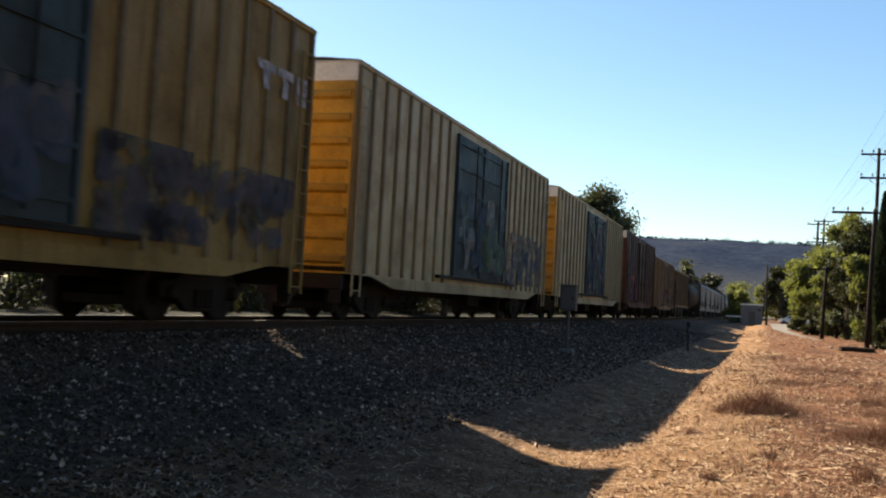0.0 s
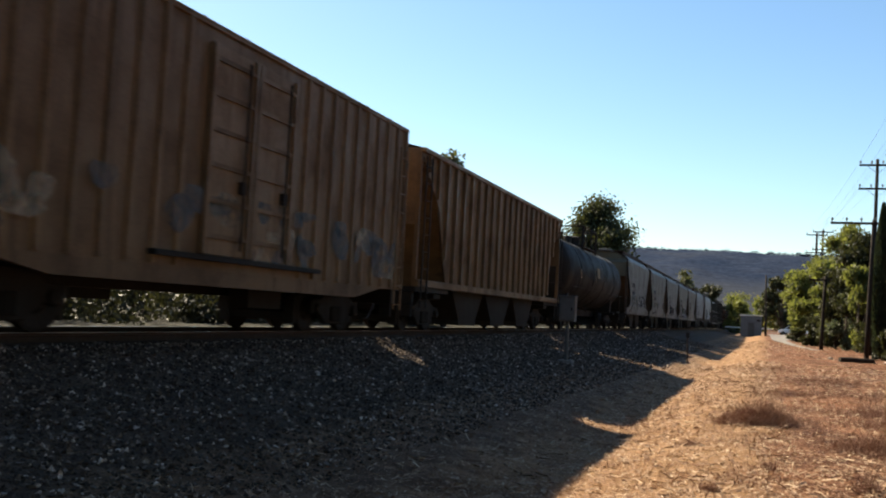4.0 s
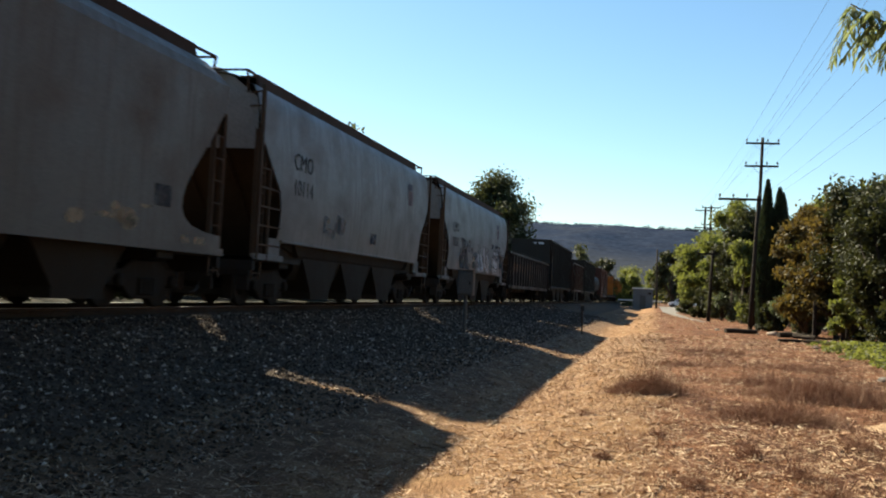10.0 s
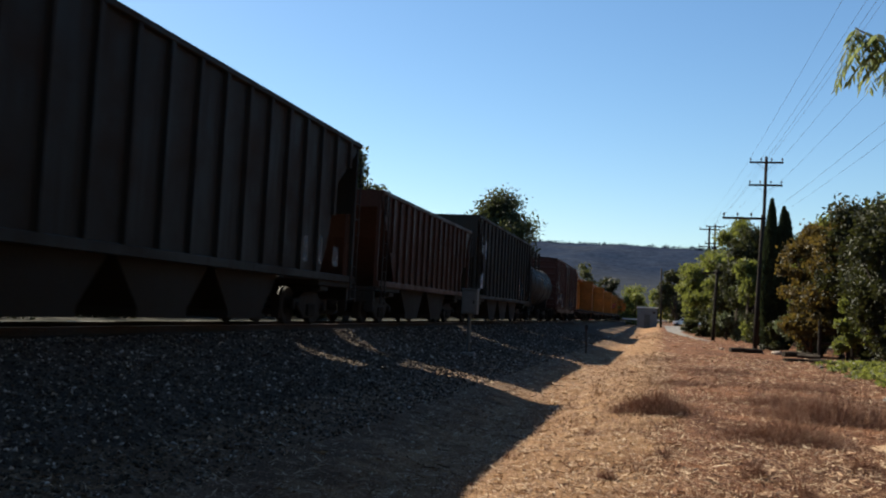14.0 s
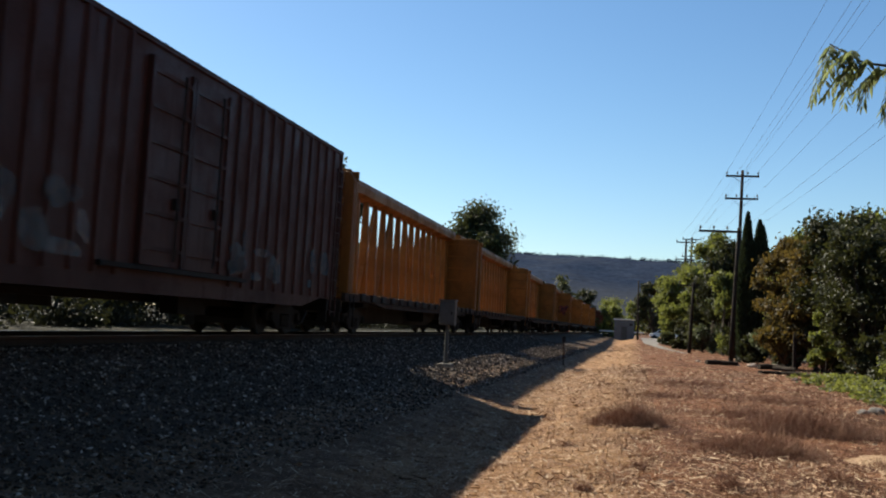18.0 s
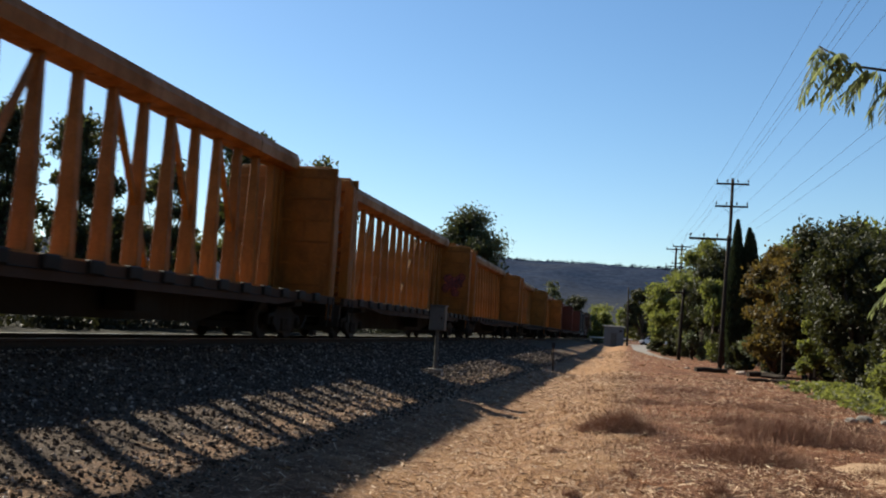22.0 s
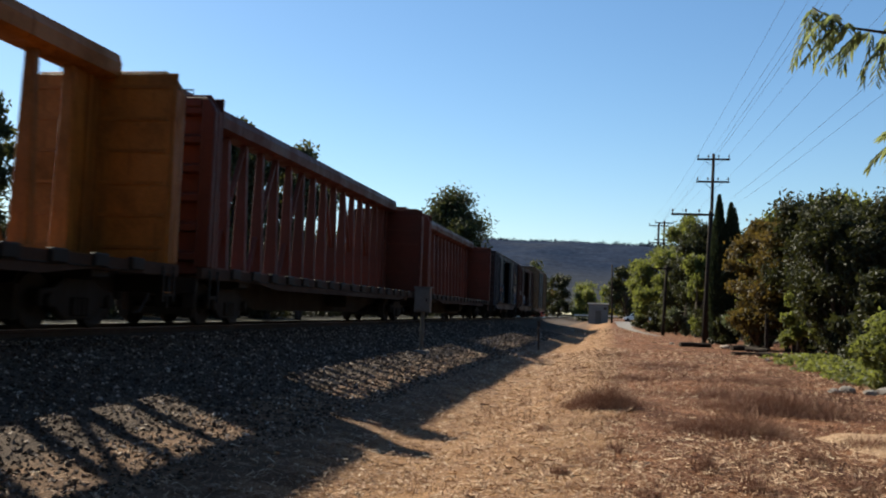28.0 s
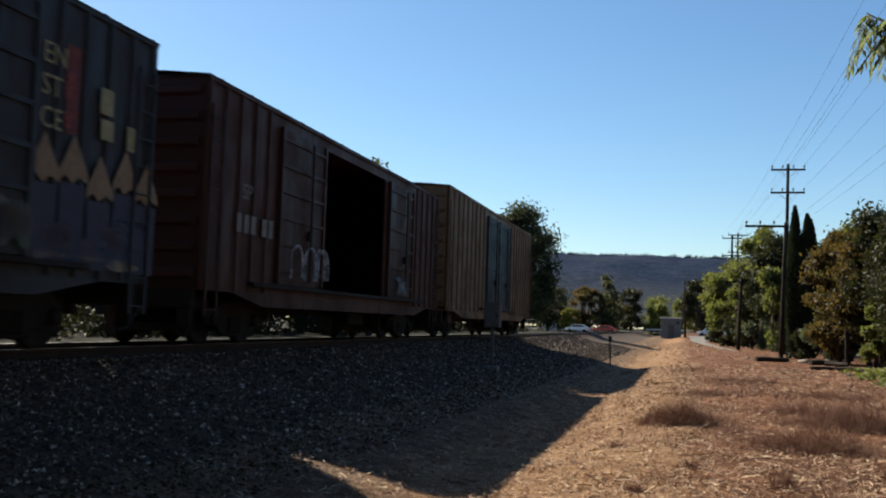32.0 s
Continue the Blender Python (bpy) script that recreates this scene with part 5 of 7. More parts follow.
g1 = gondola(227.0, 246.6, "sooty black gondola with heavy side posts", "gondolas of the train")
G_X = HALF - 0.115
for k in range(5):
    marking(g1, [(-7.7 + k * 1.15, 1.9, -7.2 + k * 1.15, 2.35)], G_X, FADED, "marking", "faded painted letter bar")
marking(g1, [(-1.5, 2.1, -1.0, 2.5), (-0.6, 2.1, -0.1, 2.5), (-0.45, 1.48, 0.07, 1.85), (0.56, 1.58, 1.08, 1.86), (1.5, 1.58, 2.1, 1.85)], G_X, FADED, "marking", "sand-coloured painted bar")
marking(g1, [(3.36, 2.03, 5.98, 2.62)], G_X, OLDORANGE, "marking", "faded orange painted panel")
marking(g1, [(3.75, 2.12, 4.0, 2.5), (4.3, 2.12, 4.55, 2.5), (4.85, 2.12, 5.1, 2.5), (5.4, 2.12, 5.7, 2.5)], G_X + 0.007, SP_DARK, "marking", "dark lettering bars")
marking(g1, [(-6.9, 1.2, -6.8, 1.7), (-4.6, 1.2, -4.5, 1.8), (0.9, 1.2, 1.0, 1.8)], G_X, SP_SAND)
c1 = open_hopper(248.0, 267.4, 4.88, COALGREY, "tall dark grey ribbed hopper with sloping end sheets", RIB_G, 1.06)
open_hopper(269.7, 283.4, 3.95, BROWN, "low dark brown ribbed open hopper", RIB_G, 0.8, False, 1.0)
c3 = open_hopper(285.0, 303.7, 4.84, COALGREY, "tall dark grey ribbed hopper with white stencils", RIB_G, 1.06)
C_X = HALF - 0.095
for x in (0.15, 0.6):
    part("marking", Shape().box(x, -9.7 + 0.01, 4.5, x + 0.38, -9.7 + 0.018, 4.66).mesh("marking", BUBBLE), c1, label="white stencil bar on the end")
marking(c1, [(-7.6, 2.2, -7.3, 3.4), (-6.6, 2.4, -6.25, 3.7), (-7.5, 1.5, -7.1, 2.1)], C_X, SP_DIM)
marking(c1, [(5.6, 1.5, 6.2, 2.1), (6.7, 1.5, 7.2, 2.2), (8.0, 1.5, 8.4, 2.0)], C_X, SP_DIM)
marking(c3, [(-8.0, 3.2, -7.7, 4.0), (-7.1, 3.0, -6.8, 3.9), (-8.0, 1.6, -7.4, 2.3)], C_X, SP_W)
marking(c3, [(4.4, 1.6, 5.1, 2.4), (5.6, 1.6, 6.2, 2.3)], C_X, SP_DIM)
tank_car(304.2, 317.6, 1.47, 2.53, "black tank car with faded white lettering bars", TANK_G,
         [(-3.05 + 0.34 * k + 0.3 * (k > 3), 3.02, 0.2, 0.3, SP_DIM, "faded lettering bar") for k in range(6)] + [(0.55, 2.9, 0.3, 0.9, SP_GREY, "faded white scrawl"), (0.95, 2.75, 0.16, 0.7, SP_GREY, "faded white scrawl"), (2.95, 2.85, 0.34, 0.85, SP_DIM, "faded white scrawl"), (3.4, 2.6, 0.2, 0.5, SP_GREY, "faded white scrawl")], deck=1.02, dome=0.03)
dr = box_car(318.7, 336.9, 4.98, REDBROWN, REDBROWN, REDBROWN, REDBROWN, "dark oxide red boxcar with white scribbles low on its side", BOX_G, ribs=12, door_span=(-1.6, 1.6))
spray(dr, -8.4, 1.2, -1.8, 2.3, FX, [SP_GREY, SP_DIM], 19, 9)
spray(dr, 1.8, 1.2, 8.6, 2.2, FX, [SP_GREY], 20, 12)
marking(dr, [(-8.0, 2.6, -7.8, 3.1), (-7.6, 2.6, -7.35, 3.1), (-7.0, 2.6, -6.8, 3.1), (-6.5, 2.6, -6.3, 3.1), (-7.9, 3.4, -7.5, 3.9), (-7.2, 3.5, -7.0, 4.0)], FX, SP_DIM, "marking", "worn white stencil bars")

NEARS = [338.5, 361.0, 384.6, 408.1, 431.6, 455.55, 479.5, 503.2, 527.0, 550.85]
CBY = "empty yellow centerbeam lumber car with ribbed bulkheads"
cbs = [centerbeam(NEARS[1], NEARS[2] - 1.0, OCHRE, CBY, CB_G)]
for k in (0, 2, 3, 4, 5, 6):
    if k == 3:
        cbs.append(centerbeam(NEARS[3], NEARS[4] - 1.0, OCHRE, "empty yellow centerbeam car with closed end bays and a red scrawl", CB_G, True))
        continue
    c = copy_thing(cbs[0], pose(0, 0, 0))
    CARS.append((c, (NEARS[k] + NEARS[k + 1] - 1.0) / 2))
    cbs.append(c)
cbs.append(centerbeam(NEARS[7], NEARS[8] - 1.0, CBRED, "empty faded red centerbeam lumber car", CB_G))
c = copy_thing(cbs[-1], pose(0, 0, 0))
CARS.append((c, (NEARS[8] + NEARS[9] - 1.0) / 2))
cbs.append(c)
for c in cbs:
    if c in (cbs[0], cbs[3], cbs[7]):
        continue
    for tr in [o for o in c.children if o.name.startswith("truck")]:
        for w in [o for o in tr.children if o.name.startswith("wheelset")]:
            WHEELSETS[0 if w.location.y < 0 else 1].append(w)
# a dark red scrawl on the inner face of one bulkhead
scr = Shape()
rg = random.Random(5)
for _ in range(14):
    x, z = rg.uniform(0.3, 1.2), rg.uniform(2.3, 3.2)
    scr.prism([(x + 0.25 * math.cos(a) * rg.uniform(0.6, 1.2), z + 0.25 * math.sin(a) * rg.uniform(0.6, 1.2)) for a in (0, 1, 2, 3, 4, 5)], "y", 10.40 - 0.012 - rg.uniform(0, 0.004), 10.40)
tagged(part("spray_paint", scr.mesh("spray_paint", SP_RED), cbs[3], (0, 0.32, 0)), "dark red scrawl", kind="stuff")

OPEN = dict(opened=(-2.35, 2.3), doors=[(-5.0, -2.45), (2.5, 5.0)], door_span=(-2.4, 2.4), ribs=5)
ka = box_car(551.95, 567.6, 4.74, GREYBLUE, SOOT, GREYBLUE, SOOT, "slate blue boxcar with an open door and painted panels", BOX_G, **OPEN)
spray(ka, -5.0, 1.3, -2.5, 2.5, FX + 0.09, [SP_GREY, SP_DIM, SP_DARK], 21, 14)
spray(ka, 2.6, 1.3, 4.9, 2.1, FX + 0.09, [SP_GREEN, SP_GREY], 22, 10)
for k, word in enumerate(("EN", "ST", "CE")):
    lettering(ka, word, 5.06, 3.74 - 0.42 * k, 0.4, FX + 0.004, PALEYEL, "pale yellow painted letters")
outline_paint(ka, [(5.58, 2.9), (5.86, 2.9), (5.86, 4.1), (5.54, 4.1)], FX, SP_RED, "faded red upright stroke")
marking(ka, [(6.36, 3.33, 6.67, 3.7), (6.4, 2.97, 6.7, 3.26), (7.06, 2.92, 7.38, 3.28)], FX, PALEYEL, "marking", "yellow painted squares")
for k in range(5):
    y = 4.9 + 0.62 * k - (0.04 if k == 4 else 0)
    top_ = 2.84 + 0.1 * math.sin(2.4 * k)
    outline_paint(ka, [(y + 0.005, top_ - 0.5), (y + 0.3, top_), (y + 0.64, top_ - 0.5), (y + 0.64, top_ - 0.62), (y + 0.45, top_ - 0.55), (y + 0.3, top_ - 0.66), (y + 0.15, top_ - 0.55), (y + 0.005, top_ - 0.64)], FX, TIPSAND, "sand-coloured pencil tip")
    outline_paint(ka, [(y + 0.03, 1.12), (y + 0.59, 1.12), (y + 0.59, top_ - 0.66), (y + 0.03, top_ - 0.66)], FX, PENBLUE, "dull blue pencil shaft")
spray(ka, 5.2, 1.2, 7.7, 1.9, FX + 0.005, [SP_BLUE, SP_VIOLET], 23, 7)
spray(ka, 5.1, 1.12, 7.6, 1.3, FX + 0.005, [SP_SAND], 28, 9)
kb = box_car(569.3, 585.5, 4.72, BROWN, REDBROWN, BROWN, BROWN, "weathered brown boxcar with its door slid open", BOX_G, **OPEN)
lettering(kb, "SP", -6.75, 2.72, 0.42, FX + 0.05, WORNWHITE, "worn white letters")
marking(kb, [(-6.85, 2.1, -6.65, 2.45), (-6.55, 2.1, -6.35, 2.45), (-6.25, 2.1, -6.05, 2.45), (-5.75, 2.1, -5.55, 2.45), (-5.45, 2.1, -5.25, 2.45)], FX + 0.002, WORNWHITE, "marking", "worn white number bars")
for y in (-4.45, -3.7, -3.15, -2.95):
    arch = [(FX + 0.1, y + 0.3 - 0.3 * math.cos(a), 1.75 + 0.32 * math.sin(a)) for a in np.linspace(0, math.pi, 9)]
    part("painted_stroke", Shape().tube([(FX + 0.1, y, 1.35)] + arch + [(FX + 0.1, y + 0.6, 1.4)], 0.028, 5).mesh("painted_stroke", SP_W), kb, label="white round-topped painted stroke")
spray(kb, 2.6, 1.3, 4.6, 1.8, FX + 0.09, [SP_DIM], 25, 6)
box_car(587.0, 605.5, 5.36, DARKTAN, DARKTAN, TEAL, DARKTAN, "tan boxcar with dark doors at the train's end", BOX_G, ribs=9)
# ---- the ground: one sheet to the horizon ----
def verge_material():
    m = bpy.data.materials.new("dry verge and ballast bank")
    nt, n, l, p = nodes_of(m)
    geo = n.new("ShaderNodeNewGeometry")
    sep = n.new("ShaderNodeSeparateXYZ")
    l.new(geo.outputs["Position"], sep.inputs[0])
    big = noise_node(n, l, 0.35, 5.0, 0.6)
    mid = noise_node(n, l, 2.2, 5.0, 0.65)
    fine = noise_node(n, l, 34.0, 5.0, 0.75)
    blades = noise_node(n, l, 55.0, 3.0, 0.6, (1.0, 0.25, 1.0))
    # dry grass: straw over bare reddish soil
    r1 = ramp_node(n, [(0.33, (0.0847, 0.0369, 0.0215)), (0.5, (0.1354, 0.0647, 0.038)), (0.66, (0.1979, 0.1065, 0.0631))])
    l.new(mid.outputs[0], r1.inputs[0])
    r2 = ramp_node(n, [(0.36, (0.5, 0.42, 0.38)), (0.6, (1.24, 1.15, 1.02))])
    l.new(big.outputs[0], r2.inputs[0])
    grass = mix_node(n, l, 1.0, r1.outputs[0], r2.outputs[0], "MULTIPLY")
    # the trodden strip beside the ditch is barer and more golden
    strip = n.new("ShaderNodeMapRange")
    strip.interpolation_type = "SMOOTHSTEP"
    strip.inputs[1].default_value, strip.inputs[2].default_value = 0.45, -0.5
    wob = n.new("ShaderNodeMath")
    wob.operation = "MULTIPLY_ADD"
    wob.inputs[1].default_value = 2.4
    l.new(big.outputs[0], wob.inputs[0])
    l.new(sep.outputs[0], wob.inputs[2])
    sub = n.new("ShaderNodeMath")
    sub.inputs[1].default_value = -1.2
    l.new(wob.outputs[0], sub.inputs[0])
    l.new(sub.outputs[0], strip.inputs[0])
    r3 = ramp_node(n, [(0.35, (0.1938, 0.1011, 0.0508)), (0.65, (0.3111, 0.1889, 0.103))])
    l.new(mid.outputs[0], r3.inputs[0])
    grass = mix_node(n, l, strip.outputs[0], grass, r3.outputs[0])
    # ballast towards the track
    bal = n.new("ShaderNodeMapRange")
    bal.interpolation_type = "SMOOTHSTEP"
    bal.inputs[1].default_value, bal.inputs[2].default_value = -4.2, -5.4
    wob2 = n.new("ShaderNodeMath")
    wob2.operation = "MULTIPLY_ADD"
    wob2.inputs[1].default_value = 1.6
    l.new(mid.outputs[0], wob2.inputs[0])
    l.new(sep.outputs[0], wob2.inputs[2])
    sub2 = n.new("ShaderNodeMath")
    sub2.inputs[1].default_value = -0.8
    l.new(wob2.outputs[0], sub2.inputs[0])
    l.new(sub2.outputs[0], bal.inputs[0])
    far = n.new("ShaderNodeMapRange")
    far.inputs[1].default_value, far.inputs[2].default_value = -12.6, -13.2
    l.new(sep.outputs[0], far.inputs[0])
    inv = n.new("ShaderNodeMath")
    inv.operation = "SUBTRACT"
    l.new(bal.outputs[0], inv.inputs[0])
    l.new(far.outputs[0], inv.inputs[1])
    inv.use_clamp = True
    # rough green and brown growth beyond the track
    wild = n.new("ShaderNodeMapRange")
    wild.interpolation_type = "SMOOTHSTEP"
    wild.inputs[1].default_value, wild.inputs[2].default_value = -12.4, -13.6
    l.new(sep.outputs[0], wild.inputs[0])
    r6 = ramp_node(n, [(0.42, (0.009, 0.01, 0.005)), (0.54, (0.018, 0.016, 0.008)), (0.7, (0.05, 0.038, 0.018))])
    l.new(mid.outputs[0], r6.inputs[0])
    grass = mix_node(n, l, wild.outputs[0], grass, r6.outputs[0])
    r4 = ramp_node(n, [(0.35, (0.052, 0.037, 0.028)), (0.65, (0.105, 0.077, 0.059))])
    l.new(mid.outputs[0], r4.inputs[0])
    col = mix_node(n, l, inv.outputs[0], grass, r4.outputs[0])
    # ditch soil, its colour held darker where the train's shade lies
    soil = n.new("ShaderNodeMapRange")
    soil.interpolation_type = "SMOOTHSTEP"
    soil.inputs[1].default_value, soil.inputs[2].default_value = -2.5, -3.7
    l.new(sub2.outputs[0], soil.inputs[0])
    soil_shade = n.new("ShaderNodeMath")
    soil_shade.operation = "SUBTRACT"
    soil_shade.use_clamp = True
    l.new(soil.outputs[0], soil_shade.inputs[0])
    l.new(bal.outputs[0], soil_shade.inputs[1])
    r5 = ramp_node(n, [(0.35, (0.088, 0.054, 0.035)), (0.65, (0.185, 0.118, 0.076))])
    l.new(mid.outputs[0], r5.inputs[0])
    col = mix_node(n, l, soil_shade.outputs[0], col, r5.outputs[0])
    k = ramp_node(n, [(0.3, (0.55, 0.53, 0.5)), (0.68, (1.35, 1.33, 1.3))])
    l.new(fine.outputs[0], k.inputs[0])
    col = mix_node(n, l, 1.0, col, k.outputs[0], "MULTIPLY")
    kb = ramp_node(n, [(0.36, (0.72, 0.72, 0.72)), (0.64, (1.2, 1.2, 1.2))])
    l.new(blades.outputs[0], kb.inputs[0])
    l.new(mix_node(n, l, 1.0, col, kb.outputs[0], "MULTIPLY"), p.inputs["Base Color"])
    p.inputs["Roughness"].default_value = 0.95
    p.inputs["Specular IOR Level"].default_value = 0.12
    bump_node(n, l, fine.outputs[0], 0.9, 0.04, p)
    return m


def lay_ground():
    xs = sorted(set([-4000, -1500, -600, -250, -120, -60, -40, -30, -24, -20, -17, -15, 14, 17, 20, 25, 32, 45, 70, 120, 250, 600, 1500, 4000] + [round(-14 + 0.2 * i, 2) for i in range(141)]))
    ys = sorted(set([-3000, -800, -200, -80, -40, -20, -10, -5, 95, 100, 110, 120, 135, 150, 170, 190, 220, 260, 320, 420, 600, 900, 1400, 2500, 4500] + [round(0.4 * i, 2) for i in range(100)] + [40 + 1.5 * i for i in range(36)]))
    n = len(xs)
    v = [(x, y, ground_z(x, y)) for y in ys for x in xs]
    f = [(j * n + i, j * n + i + 1, (j + 1) * n + i + 1, (j + 1) * n + i) for j in range(len(ys) - 1) for i in range(n - 1)]
    me = bpy.data.meshes.new("ground")
    me.from_pydata(v, [], f)
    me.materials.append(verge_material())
    me.shade_smooth()
    return tagged(new("ground", me), "dry straw-covered verge with a dark ballast bank", "ground", kind="structure")


lay_ground()


def lay_track():
    tr = thing("railway_track", "single railway track on dark ballast", "track", kind="structure")
    prof = [(-0.07, 0), (0.07, 0), (0.07, 0.02), (0.012, 0.05), (0.012, 0.115), (0.036, 0.128), (0.036, 0.168), (0.03, 0.172), (-0.03, 0.172), (-0.036, 0.168), (-0.036, 0.128), (-0.012, 0.115), (-0.012, 0.05), (-0.07, 0.02)]
    for x in (-0.755, 0.755):
        part("rail", Shape().prism(prof, "y", -120, 700).mesh("rail", RUST), tr, (TRACK_X + x, 0, RAIL_Z - 0.174), label="rusty steel rail")
        part("rail_head", Shape().box(-0.03, -120, 0, 0.03, 700, 0.003).mesh("rail_head", RAILHEAD), tr, (TRACK_X + x, 0, RAIL_Z - 0.002), label="bright worn running surface")
    tie = Shape().box(-1.3, -0.11, -0.16, 1.3, 0.11, 0.0).mesh("tie", TIEWOOD, 0.012)
    y = 2.0
    while y < 118:
        part("tie", tie, tr, (TRACK_X + 0.03 * noise.noise((y, 0, 0)), y, RAIL_Z - 0.176), turn=(0, 0, 1.2 * noise.noise((y, 5, 0))))
        y += 0.52
    s = Shape()
    y = 118.2
    while y < 420:
        s.box(TRACK_X - 1.3, y - 0.11, RAIL_Z - 0.336, TRACK_X + 1.3, y + 0.11, RAIL_Z - 0.176)
        y += 0.52
    y = -60.0
    while y < 1.8:
        s.box(TRACK_X - 1.3, y - 0.11, RAIL_Z - 0.336, TRACK_X + 1.3, y + 0.11, RAIL_Z - 0.176)
        y += 0.52
    o = part("far_ties", s.mesh("far_ties", TIEWOOD, fix=False), tr)
    tagged(o, kind="stuff")


lay_track()


def scatter_ballast(count):
    """Broken stone over the bank, thinning towards its toe."""
    rng = np.random.default_rng(21)
    y = np.where(rng.random(count) < 0.94, 5 + 75 * rng.random(count) ** 1.7, -10 + 15 * rng.random(count))
    x = np.where(rng.random(count) < 0.86, -8.45 + 4.6 * rng.random(count) ** 1.5, -11.2 + 3.0 * rng.random(count))
    s = (0.012 + 0.018 * rng.random(count) ** 2) * (1 + np.abs(y) / 45)
    z = np.array([ground_z(a, b) for a, b in zip(x, y)])
    base = np.array([(1, 0, 0), (0, 1, 0), (-1, 0, 0), (0, -1, 0), (0.15, 0.1, 0.75), (0, 0, -0.7)])
    r = rng.normal(size=(count, 6, 3)) * 0.28 + base
    a = rng.random(count) * 6.28
    ca, sa = np.cos(a)[:, None], np.sin(a)[:, None]
    q = np.stack([r[..., 0] * ca - r[..., 1] * sa, r[..., 0] * sa + r[..., 1] * ca, r[..., 2]], -1) * s[:, None, None]
    q += np.stack([x, y, z + s * 0.3], 1)[:, None, :]
    f = np.array([(0, 1, 4), (1, 2, 4), (2, 3, 4), (3, 0, 4), (1, 0, 5), (2, 1, 5), (3, 2, 5), (0, 3, 5)])
    faces = (np.arange(count) * 6)[:, None, None] + f[None]
    return q.reshape(-1, 3), faces.reshape(-1, 3)


thing("ballast_stones", "grey broken stone strewn down the track bank", "gravel", me=soup("ballast_stones", *scatter_ballast(62000), STONE), kind="stuff")


def scatter_straw(count):
    """Fallen straw: thin bent blades lying every way on the verge."""
    rng = np.random.default_rng(22)
    y = np.where(rng.random(count) < 0.86, 6.0 + 40 * rng.random(count) ** 2.6, 25 + 95 * rng.random(count) ** 1.3)
    y = np.where(rng.random(count) < 0.07, -6 + 12.5 * rng.random(count), y)
    x = -5.2 + (10.3 + 0.18 * y) * rng.random(count)
    keep = noise_mask(x, y) & (rng.random(count) < np.clip((x + 5.2) / 2.7, 0.02, 1.0) ** 1.4)
    keep &= ~((x > 0.4) & (y > 13) & (rng.random(count) < 0.6))
    x, y = x[keep], y[keep]
    n = len(x)
    z = np.array([ground_z(a, b) for a, b in zip(x, y)])
    ln = (0.011 + 0.055 * rng.random(n) ** 2.8) * (1 + y / 35)
    w = (0.0017 + 0.0028 * rng.random(n) ** 1.5) * (1 + y / 16)
    a = rng.random(n) * 6.28
    lift = 0.01 + 0.05 * rng.random(n) ** 3
    d = np.stack([np.cos(a), np.sin(a), rng.normal(size=n) * 0.22], 1) * ln[:, None]
    side = np.stack([-np.sin(a), np.cos(a), rng.normal(size=n) * 0.4], 1) * w[:, None]
    c = np.stack([x, y, z + lift], 1)
    q = np.stack([c - d - side, c - d + side, c + d + side, c + d - side], 1)
    q[..., 2] = np.maximum(q[..., 2], (z + 0.004)[:, None])
    return q.reshape(-1, 3), np.arange(n * 4).reshape(-1, 4)


def noise_mask(x, y):
    return np.array([noise.noise((a * 0.8, b * 0.5, 9)) + 0.45 * noise.noise((a * 3, b * 2, 1)) > -0.62 for a, b in zip(x, y)])


thing("fallen_straw", "pale dry straw littering the verge", "straw", me=soup("fallen_straw", *scatter_straw(165000), STRAW), kind="stuff")


def standing_grass(count):
    """Short upright dead stems, in tufts."""
    rng = np.random.default_rng(23)
    tuft = rng.random((700, 2))
    ty = 6 + 26 * tuft[:, 0] ** 1.5
    tx = -2.2 + (9.5 + 0.2 * ty) * tuft[:, 1]
    k = rng.integers(0, 700, count)
    x = tx[k] + rng.normal(size=count) * 0.17
    y = ty[k] + rng.normal(size=count) * 0.17
    z = np.array([ground_z(a, b) for a, b in zip(x, y)])
    hgt = 0.04 + 0.16 * rng.random(count) ** 1.5
    w = 0.002 * (1 + y / 14)
    lean = rng.normal(size=(count, 2)) * 0.5
    a = rng.random(count) * 6.28
    side = np.stack([np.cos(a), np.sin(a), np.zeros(count)], 1) * w[:, None]
    b0 = np.stack([x, y, z], 1)
    tip = b0 + np.stack([lean[:, 0] * hgt, lean[:, 1] * hgt, hgt], 1)
    q = np.stack([b0 - side, b0 + side, tip], 1)
    return q.reshape(-1, 3), np.arange(count * 3).reshape(-1, 3)


thing("dead_grass", "short tufts of dead brown grass", "grass", me=soup("dead_grass", *standing_grass(16000), WEED), kind="stuff")


